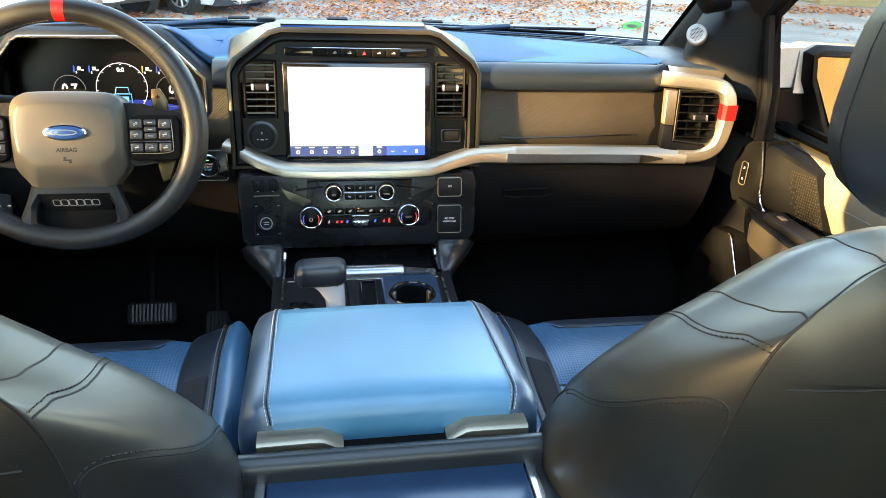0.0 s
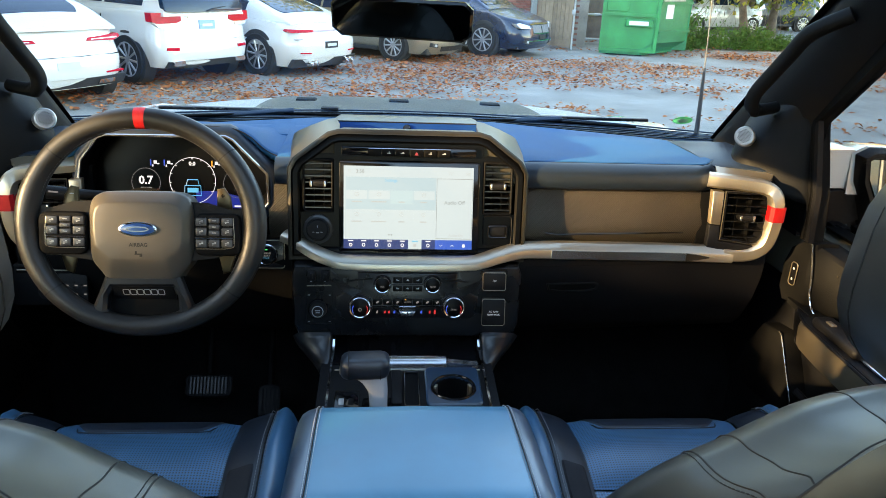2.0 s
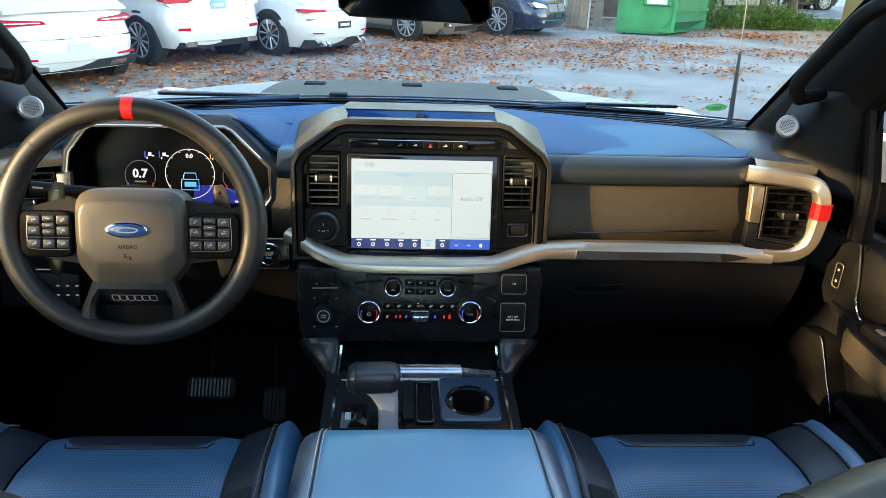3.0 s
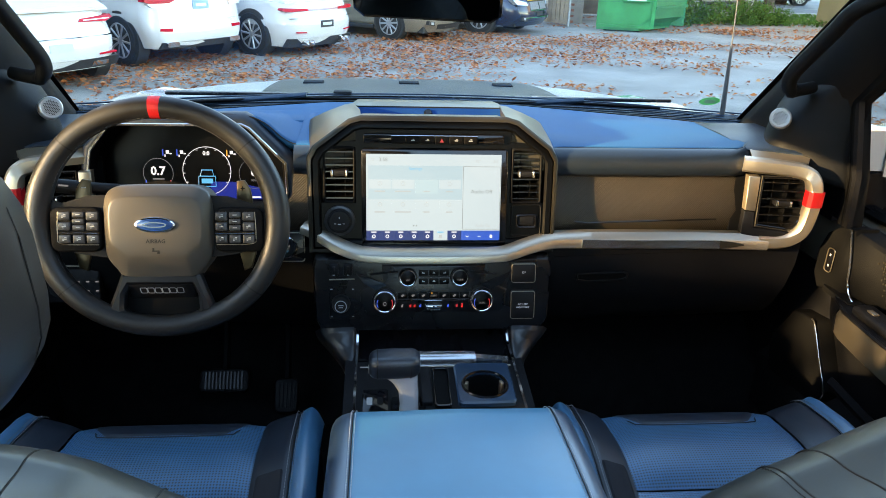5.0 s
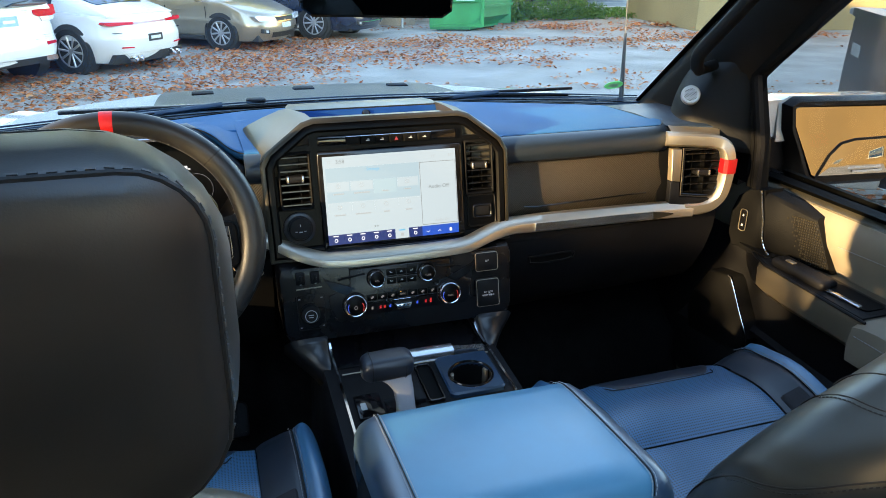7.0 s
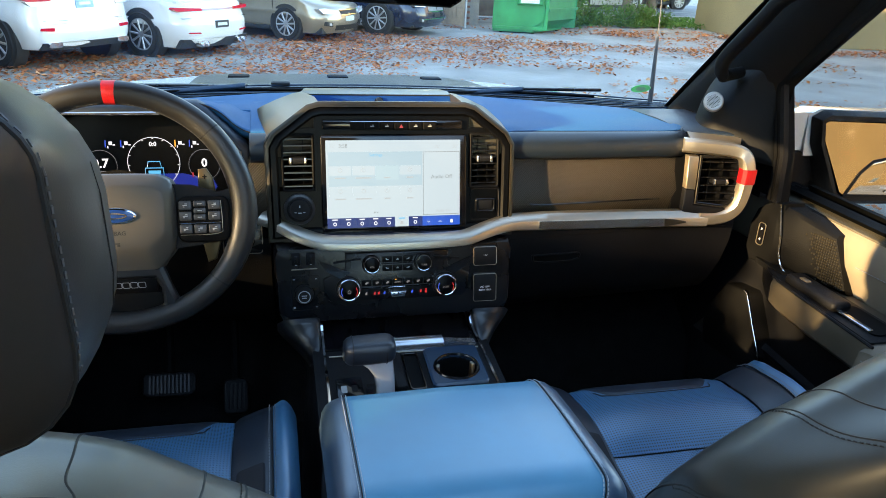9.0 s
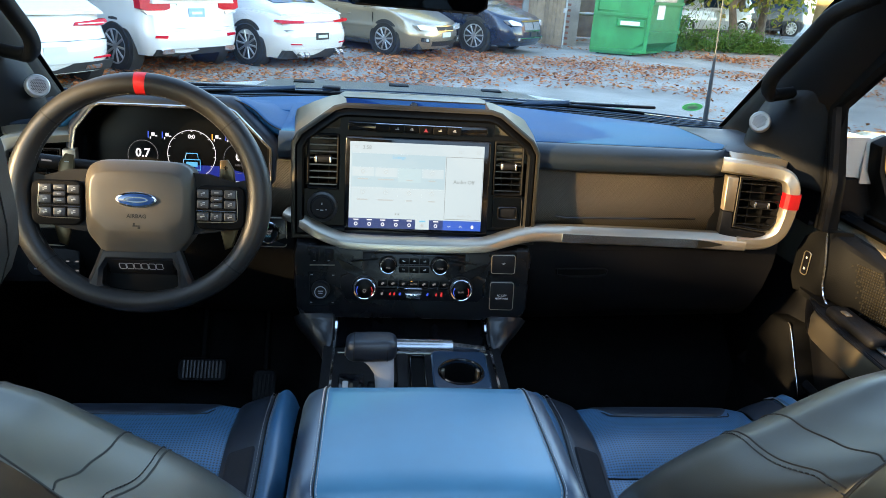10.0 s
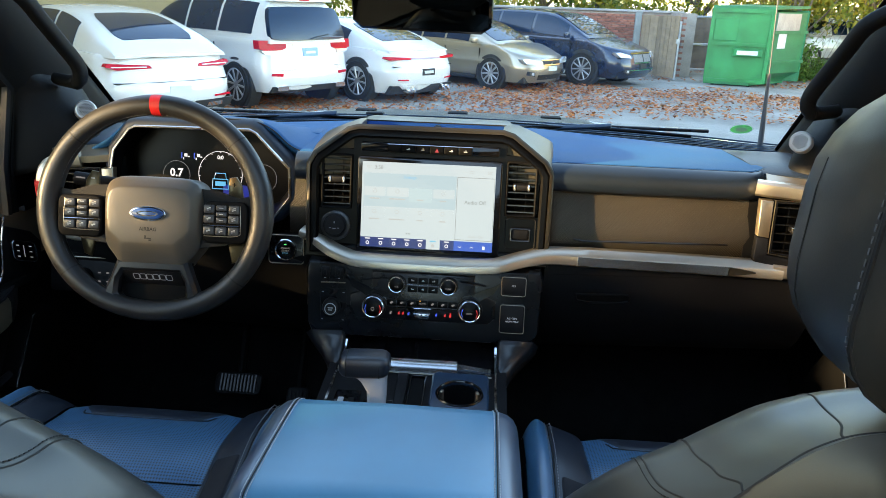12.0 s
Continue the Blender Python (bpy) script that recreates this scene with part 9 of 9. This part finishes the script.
def build_dumpster():
    t = thing("dumpster", "large green steel waste container with a pale label", "dumpster", (6.6, 19.9, 0))
    A, B, C = Vector((5.52, 19.2, 0)), Vector((6.90, 18.85, 0)), Vector((8.15, 19.95, 0))
    D = A + (C - B)
    H = 1.86
    def wall(p, q, z0, z1, name, m, th=0.05, parent=t):
        n = Vector((q.y - p.y, p.x - q.x, 0)).normalized()
        return part(name, loft([[p + Vector((0, 0, z0)), q + Vector((0, 0, z0)), q + Vector((0, 0, z1)), p + Vector((0, 0, z1))], [p - n * th + Vector((0, 0, z0)), q - n * th + Vector((0, 0, z0)), q - n * th + Vector((0, 0, z1)), p - n * th + Vector((0, 0, z1))]]), m, parent, smooth=0)
    fr = wall(A, B, 0.10, H, "front_wall", BIN_GREEN)
    wall(B, C, 0.45, H - 0.05, "side_wall", LID_GREEN)
    wall(D, A, 0.10, H, "side_wall", BIN_GREEN)
    wall(C, D, 0.10, H, "back_wall", LID_GREEN)
    # chamfered foot under the side
    part("foot_slope", loft([[B + Vector((0, 0, 0.45)), C + Vector((0, 0, 0.45)), C + Vector((0, 0, 0.35)), B + Vector((0, 0, 0.35))], [B.lerp(A, 0.25) + Vector((0, 0, 0.10)), C.lerp(D, 0.25) + Vector((0, 0, 0.10)), C.lerp(D, 0.3) + Vector((0, 0, 0.10)), B.lerp(A, 0.3) + Vector((0, 0, 0.10))]]), LID_GREEN, t, smooth=0)
    part("floor", loft([[p + Vector((0, 0, 0.12)) for p in (A, B.lerp(A, 0.25), C.lerp(D, 0.25), D)], [p + Vector((0, 0, 0.04)) for p in (A, B.lerp(A, 0.25), C.lerp(D, 0.25), D)]]), LID_GREEN, t, smooth=0)
    part("lid", loft([[p + Vector((0, 0, H + 0.05 * (i in (2, 3)))) for i, p in enumerate((A, B, C, D))], [p + Vector((0, 0, H + 0.06 + 0.05 * (i in (2, 3)))) for i, p in enumerate((A, B, C, D))]]), LID_GREEN, t, smooth=0)
    n = Vector((B.y - A.y, A.x - B.x, 0)).normalized()
    P = lambda u, z, d: A.lerp(B, u) + n * (-d) + Vector((0, 0, z))
    for z in (0.14, 1.02, H - 0.06):
        part("rib", plate([(0.0, z - 0.035), (1.0, z - 0.035), (1.0, z + 0.035), (0.0, z + 0.035)], P, -0.05, 0.0), BIN_GREEN, t, smooth=0)
    for u in (0.02, 0.98):
        part("rib", plate([(u - 0.03, 0.12), (u + 0.03, 0.12), (u + 0.03, H), (u - 0.03, H)], P, -0.04, 0.0), BIN_GREEN, t, smooth=0)
    part("fork_pocket", plate([(0.42, 0.74), (0.90, 0.74), (0.90, 0.92), (0.42, 0.92)], P, -0.12, 0.0, 0.02), BIN_GREEN, t, smooth=0)
    part("label", plate([(0.48, 0.78), (0.82, 0.78), (0.82, 0.88), (0.48, 0.88)], P, -0.126, -0.11), WHITE_PRINT, t, "pale label with no readable words", smooth=0)
    part("front_hatch", plate([(0.06, 1.10), (0.45, 1.10), (0.45, 1.62), (0.06, 1.62)], P, -0.03, 0.0, 0.01), BIN_GREEN, t, smooth=0)
    m2 = Vector((C.y - B.y, B.x - C.x, 0)).normalized()
    Q = lambda u, z, d: B.lerp(C, u) + m2 * (-d) + Vector((0, 0, z))
    part("paper_notice", plate([(0.20, 0.95), (0.42, 0.95), (0.42, 1.32), (0.20, 1.32)], Q, -0.008, 0.0), WHITE_PRINT, t, "white paper notice", smooth=0)
    part("side_door", plate([(0.08, 1.38), (0.75, 1.38), (0.75, 1.78), (0.08, 1.78)], Q, -0.02, 0.0), STEEL, t, smooth=0)
    for z in (0.62, 1.34):
        part("rib", plate([(0.0, z - 0.035), (1.0, z - 0.035), (1.0, z + 0.035), (0.0, z + 0.035)], Q, -0.05, 0.0), LID_GREEN, t, smooth=0)
    for p in (A.lerp(B, 0.1), A.lerp(B, 0.7), D.lerp(C, 0.1), D.lerp(C, 0.7)):
        q = p + (D - A).normalized() * (0.15 if (p - A).length < 2 else -0.15)
        part("caster", lathe([(0.06, -0.03), (0.06, 0.03)], q + Vector((0, 0, 0.06)), (1, 0, 0), 14), TYRE, t)


def build_gate():
    t = thing("plank_gate", "open weathered plank gate leaf on a grey post", "gate", (4.5, 20.3, 0))
    A, B = Vector((4.14, 20.85, 0)), Vector((4.88, 19.75, 0))
    n = Vector((B.y - A.y, A.x - B.x, 0)).normalized()
    rng = random.Random(3)
    for i in range(9):
        u0, u1 = i / 9 + 0.004, (i + 1) / 9 - 0.004
        h = 1.62 + rng.uniform(-0.02, 0.02)
        P = lambda u, z, d: A.lerp(B, u) + n * (-d) + Vector((0, 0, z))
        part("plank", plate([(u0, 0.08), (u1, 0.08), (u1, h), (u0, h)], P, 0.0 - rng.uniform(0, 0.008), 0.03), WOOD, t, smooth=0)
    part("steel_edge", tube([B + Vector((0.03, -0.02, 0.03)), B + Vector((0.03, -0.02, 1.5))], 0.03, 8), STEEL, t)
    part("latch", rbox(B + Vector((0.0, -0.06, 1.0)), (0.1, 0.05, 0.12), 0.01), STEEL, t)
    part("post", rbox(A + Vector((-0.10, 0.05, 0.84)), (0.16, 0.16, 1.68), 0.01), GREY_BOARD, t)


def build_frame_gate():
    t = thing("metal_gate", "grey boarded gate in a steel tube frame", "gate", (6.0, 22.0, 0))
    A, B = Vector((5.75, 21.9, 0)), Vector((6.75, 22.0, 0))
    for p in (A, B):
        part("upright", tube([p + Vector((0, 0, 0.05)), p + Vector((0, 0, 1.62))], 0.03, 8), STEEL, t)
    for z in (0.15, 0.85, 1.60):
        part("rail", tube([A + Vector((0, 0, z)), B + Vector((0, 0, z))], 0.03, 8), STEEL, t)
    for i in range(2):
        z0, z1 = ((0.19, 0.81), (0.89, 1.56))[i]
        part("board", rbox((A + B) / 2 + Vector((0, 0.03, (z0 + z1) / 2)), (0.94, 0.02, z1 - z0), 0.004), mat("brown_board", (0.16, 0.12, 0.09), 0.8, tone=0.3, tscale=4), t, smooth=0)


def build_brick_wall():
    x0, x1, y, H = -4.0, 5.62, 22.6, 1.66
    w = solid("wall_brick", rbox(((x0 + x1) / 2, y + 0.14, H / 2), (x1 - x0, 0.24, H), 0.0), MORTAR, "red brick yard wall", kind="structure", smooth=0)
    w2 = solid("wall_brick_return", rbox((5.45, 21.8, H / 2), (0.34, 1.6, H + 0.05), 0.0), MORTAR, "red brick return wall by the gate", kind="structure", smooth=0)
    bm = rbox((0, 0, 0), (0.205, 0.10, 0.066), 0.004, 1)
    shared = finish(bm, BRICK, "brick", 0)
    rows = int(H / 0.076)
    verts, faces = [], []
    n = 0
    cube = [(sx * 0.1025, sy * 0.05, sz * 0.033) for sx in (-1, 1) for sy in (-1, 1) for sz in (-1, 1)]
    cf = [(0, 1, 3, 2), (4, 6, 7, 5), (0, 4, 5, 1), (2, 3, 7, 6), (0, 2, 6, 4), (1, 5, 7, 3)]
    for r in range(rows):
        z = 0.04 + r * 0.076
        k = 0
        while x0 + 0.11 + k * 0.217 + (r % 2) * 0.108 < x1 - 0.10:
            x = x0 + 0.11 + k * 0.217 + (r % 2) * 0.108
            k += 1
            if 2.95 < x < 4.2 and z > 0.75 and n < 100:
                o = new("brick", shared)
                o.location, o.parent = (x, y + 0.012, z), w
                n += 1
            else:
                b = len(verts)
                verts += [(x + a, y + 0.012 + c, z + d) for a, c, d in cube]
                faces += [tuple(b + i for i in q) for q in cf]
        k = 0
        while 21.05 + k * 0.217 + (r % 2) * 0.108 < 22.5:
            o = new("brick", shared)
            o.matrix_world = pose(5.45 - 0.17 + 0.03, 21.1 + k * 0.217 + (r % 2) * 0.108, z, 0, 0, 90)
            o.parent = w2
            k += 1
    from_data("brick_courses", verts, faces, BRICK_REST, "red brick courses of the yard wall", "", "stuff", w)
    tagged(solid("wall_coping", rbox(((x0 + x1) / 2, y + 0.12, H + 0.03), (x1 - x0 + 0.06, 0.34, 0.06), 0.008), CONCRETE, "pale wall coping", kind="structure"))


BRICK_REST = island_mat("brick_rest", [(0.28, 0.10, 0.07), (0.36, 0.15, 0.10), (0.24, 0.09, 0.07), (0.42, 0.20, 0.14), (0.30, 0.13, 0.09)], 0.85)
build_dumpster()
build_gate()
build_frame_gate()
build_brick_wall()


def crown_mesh(seed, r, h, count, m, size):
    rng = random.Random(seed)
    cl = [(rng.gauss(0, r * 0.5), rng.gauss(0, r * 0.5), rng.uniform(0.15, 1.0) * h, rng.uniform(0.25, 0.5) * r) for _ in range(22)]
    def place(g):
        cx, cy, cz, cr = cl[g.randrange(len(cl))]
        return cx + g.gauss(0, cr * 0.6), cy + g.gauss(0, cr * 0.6), max(0.1, cz + g.gauss(0, cr * 0.5))
    v, f = scatter(count, place, size, seed + 1, 0.9)
    me = bpy.data.meshes.new("crown")
    me.from_pydata([tuple(p) for p in v], [], f)
    me.materials.append(m)
    return me


def trunk_bm(seed, h, r):
    rng = random.Random(seed)
    bm = bmesh.new()
    path = [Vector((rng.gauss(0, 0.05) * k, rng.gauss(0, 0.05) * k, h * k / 5)) for k in range(6)]
    add(bm, loft([[p + Vector((a, b, 0)) for a, b in circle(r * (1 - 0.11 * i) * (1.35 if i == 0 else 1), 10)] for i, p in enumerate(path)]))
    for i in range(6):
        a, z = rng.uniform(0, 6.28), h * rng.uniform(0.45, 0.95)
        d = Vector((math.cos(a), math.sin(a), rng.uniform(0.5, 1.1)))
        p = path[min(5, int(z / h * 5))]
        add(bm, loft([[p + d * (k * 0.55) + Vector((0, 0, 0.12 * k * k)) + Vector((u, v, 0)) for u, v in circle(r * 0.42 * (1 - k * 0.2), 6)] for k in range(5)]))
    return finish(bm, BARK, "trunk", 60)


TREE_MESHES = [(trunk_bm(i, 3.4, 0.17), crown_mesh(20 + i, 2.6, 5.2, 5200, FOLIAGE, 0.20)) for i in range(3)]


def tree(i, x, y, s, low=1.5, rot=0.0):
    tm, cm = TREE_MESHES[i]
    e = new("tree")
    e.matrix_world = pose(x, y, 0, 0, 0, rot) @ Matrix.Diagonal((s, s, s, 1))
    tagged(e, "autumn tree with yellow-green leaves, at the lot or as unseen sun screen", "tree", "trees behind the lot")
    a = new("trunk", tm)
    a.parent = e
    b = new("crown", cm)
    b.parent, b.location = e, (0, 0, low)


rng = random.Random(11)
for k in range(17):
    tree(k % 3, -30 + k * 2.9 + rng.uniform(-0.8, 0.8), 27.5 + rng.uniform(0, 5) - (k < 8) * (8 - k) * 0.6, rng.uniform(0.85, 1.25), rng.uniform(0.4, 1.0), rng.uniform(0, 360))
for x, y, s, lw in ((8.9, 22.6, 0.75, 1.6), (11.9, 24.5, 0.9, 1.9), (10.2, 26.2, 0.8, 1.7), (14.2, 27.0, 1.0, 2.0)):
    tree(rng.randrange(3), x, y, s, lw, rng.uniform(0, 360))

# Unseen trees added between the low sun and the cab to dapple its light
for i, x, y, s, lw, rot in ((0, -8.13, -0.28, 0.54, 1.44, 295), (1, -7.37, -0.98, 0.46, 1.77, 232), (1, -7.26, -3.92, 0.61, 2.22, 307)):
    tree(i, x, y, s, lw, rot)

BUSH = crown_mesh(60, 0.8, 0.9, 1500, GREEN_LEAF, 0.11)
STEMS = trunk_bm(61, 0.5, 0.03)
for x, y, s in ((9.3, 21.5, 0.62), (10.6, 21.7, 0.60), (11.3, 21.9, 0.62), (8.5, 21.9, 0.95), (12.0, 22.1, 0.5), (8.3, 21.1, 0.6)):
    e = new("bush")
    e.matrix_world = pose(x, y, 0, 0, 0, x * 70) @ Matrix.Diagonal((s, s, s, 1))
    tagged(e, "low green bush at the lot edge", "bush", "bushes at the lot edge")
    for nm, me in (("stems", STEMS), ("leaves", BUSH)):
        o = new(nm, me)
        o.parent = e
v, f = scatter(9000, lambda g: (g.uniform(-34, 8.5), 26 + g.uniform(0, 9), abs(g.gauss(0.9, 0.7))), 0.24, 77, 0.9)
from_data("undergrowth", v, f, FOLIAGE, "yellow-green undergrowth behind the parked cars", "undergrowth", "stuff")

v, f = scatter(2600, lambda g: (g.uniform(8.6, 14.5), g.uniform(21.6, 24.5), g.uniform(0.0, 0.16)), 0.10, 78, 0.9)
from_data("grass", v, f, GREEN_LEAF, "short green grass on the verge", "grass", "stuff")

# buildings: sand-coloured block beyond the road, one beside and behind the truck, one unseen added as shade
def building(name, label, x, y, w, d, h, rot, m, rows=1, cols=4):
    e = new(name)
    e.matrix_world = pose(x, y, 0, 0, 0, rot)
    tagged(e, label, "building")
    local_part("wall", rbox((0, 0, h / 2), (w, d, h), 0.0), m, e, smooth=0)
    local_part("roof", rbox((0, 0, h + 0.10), (w + 0.3, d + 0.3, 0.2), 0.02), CONCRETE, e, smooth=0)
    for r in range(rows):
        for c in range(cols):
            xx, z = -w / 2 + (c + 0.5) * w / cols, 1.7 + r * 3.0
            for sy in (-1, 1):
                wn_ = local_part("window", rbox((xx, sy * (d / 2 + 0.01), z), (1.2, 0.08, 1.3), 0.01), GREY_BOARD, e, smooth=0)
                local_part("pane", rbox((xx, sy * (d / 2 + 0.04), z), (1.06, 0.06, 1.16), 0.0), CAR_GLASS, wn_, smooth=0)
                local_part("sill", rbox((xx, sy * (d / 2 + 0.06), z - 0.70), (1.35, 0.16, 0.07), 0.01), CONCRETE, wn_, smooth=0)
    return e


building("sand_house", "sand-coloured plain rendered building beyond the lot", 16.3, 19.6, 6.5, 5.0, 4.2, -9, STUCCO, 0, 0)
building("side_house", "sand-coloured rendered building beside the lane behind the truck", 10.6, -14.4, 26.0, 8.0, 6.0, 88, mat("ochre_render", (0.11, 0.066, 0.020), 0.9, grain=0.5, scale=40, tone=0.15, tscale=0.8), 1, 5)
# Out of view; added to block the low sun and shade the lot.
building("shade_house", "unseen plain building added to shade the lot", -10.5, 11.7, 24.6, 7.0, 6.0, 90, STUCCO, 0, 0)


# parked cars seen further off
e = car("white_hatchback", "white car parked beyond the bushes", WHITE_PAINT, facing(112, 12.2, 28.2), 4.6, 1.85, 1.62, 1.02, [(-2.2, 1.0), (-2.1, 1.3), (-1.8, 1.56), (-0.8, 1.62), (0.2, 1.58), (0.7, 1.40), (1.3, 1.04)], 0.86, 1.02, 2.7, 0.34, "far cars")
nose(e, 2.30, 0.7, CLEAR_LAMP, "dark grille", [(-0.35, 0.45), (0.35, 0.45), (0.45, 0.72), (-0.45, 0.72)], [(-0.5, 0.25), (0.5, 0.25), (0.5, 0.34), (-0.5, 0.34)], (0.42, 0.66, 0.84, 0.78))
e = car("grey_suv", "grey car standing on the far road", GREY_PAINT, facing(95, 16.0, 31.5), 4.6, 1.85, 1.68, 1.06, [(-2.2, 1.04), (-2.1, 1.3), (-1.8, 1.60), (-0.8, 1.68), (0.2, 1.64), (0.7, 1.44), (1.3, 1.08)], 0.90, 1.06, 2.7, 0.35, "far cars")


def build_pickup():
    m = anchored(-124, (4.80, 5.05), -0.97, -2.9) @ Matrix.Diagonal((1, 1, 1.27, 1))
    PICKUP_PAINT = mat("dark_pickup_paint", (0.016, 0.018, 0.026), 0.4, coat=0.2, tone=0.1, tscale=3)
    e = car("dark_pickup", "dark grey pickup with a tall red tail lamp", PICKUP_PAINT, m, 5.8, 1.98, 1.85, 1.18, [(-0.75, 1.16), (-0.68, 1.5), (-0.55, 1.80), (0.0, 1.86), (0.5, 1.82), (0.9, 1.62), (1.35, 1.20)], 1.08, 1.18, 3.5, 0.40, "pickups", clear=0.42, bulge=0.02, corner=0.12, slope=0.0)
    at_end(e, "tailgate", [(-0.72, 0.70), (0.72, 0.70), (0.72, 1.20), (-0.72, 1.20)], -2.93, PICKUP_PAINT, "dark tailgate", 0.06, 0.02)
    at_end(e, "tailgate_lip", [(-0.74, 1.18), (0.74, 1.18), (0.74, 1.23), (-0.74, 1.23)], -2.94, PICKUP_PAINT, "", 0.12, 0.035)
    at_end(e, "raised_letters", [(-0.58, 0.96), (-0.30, 0.96), (-0.30, 1.03), (-0.58, 1.03)], -2.938, GREY_BOARD, "", 0.01, 0.024)
    local_part("bed_cover", rbox((0, -1.85, 1.20), (1.84, 2.06, 0.04), 0.01), GREY_BOARD, e, "dark bed cover")
    for sgn in (1,):
        o = [(0.76, 0.66), (0.93, 0.66), (0.93, 1.12), (0.76, 1.12)]
        at_end(e, "tail_lamp", o if sgn > 0 else mirror_pts(o), -2.94, TAIL, "tall red tail lamp", 0.12, 0.022)
        o = [(0.765, 0.84), (0.925, 0.84), (0.925, 0.92), (0.765, 0.92)]
        at_end(e, "reverse_lamp", o if sgn > 0 else mirror_pts(o), -2.946, CLEAR_LAMP, "", 0.02, 0.028)
    local_part("step_bumper", rbox((0, -3.02, 0.52), (1.90, 0.26, 0.20), 0.03), GREY_BOARD, e, "grey steel step bumper")


build_pickup()
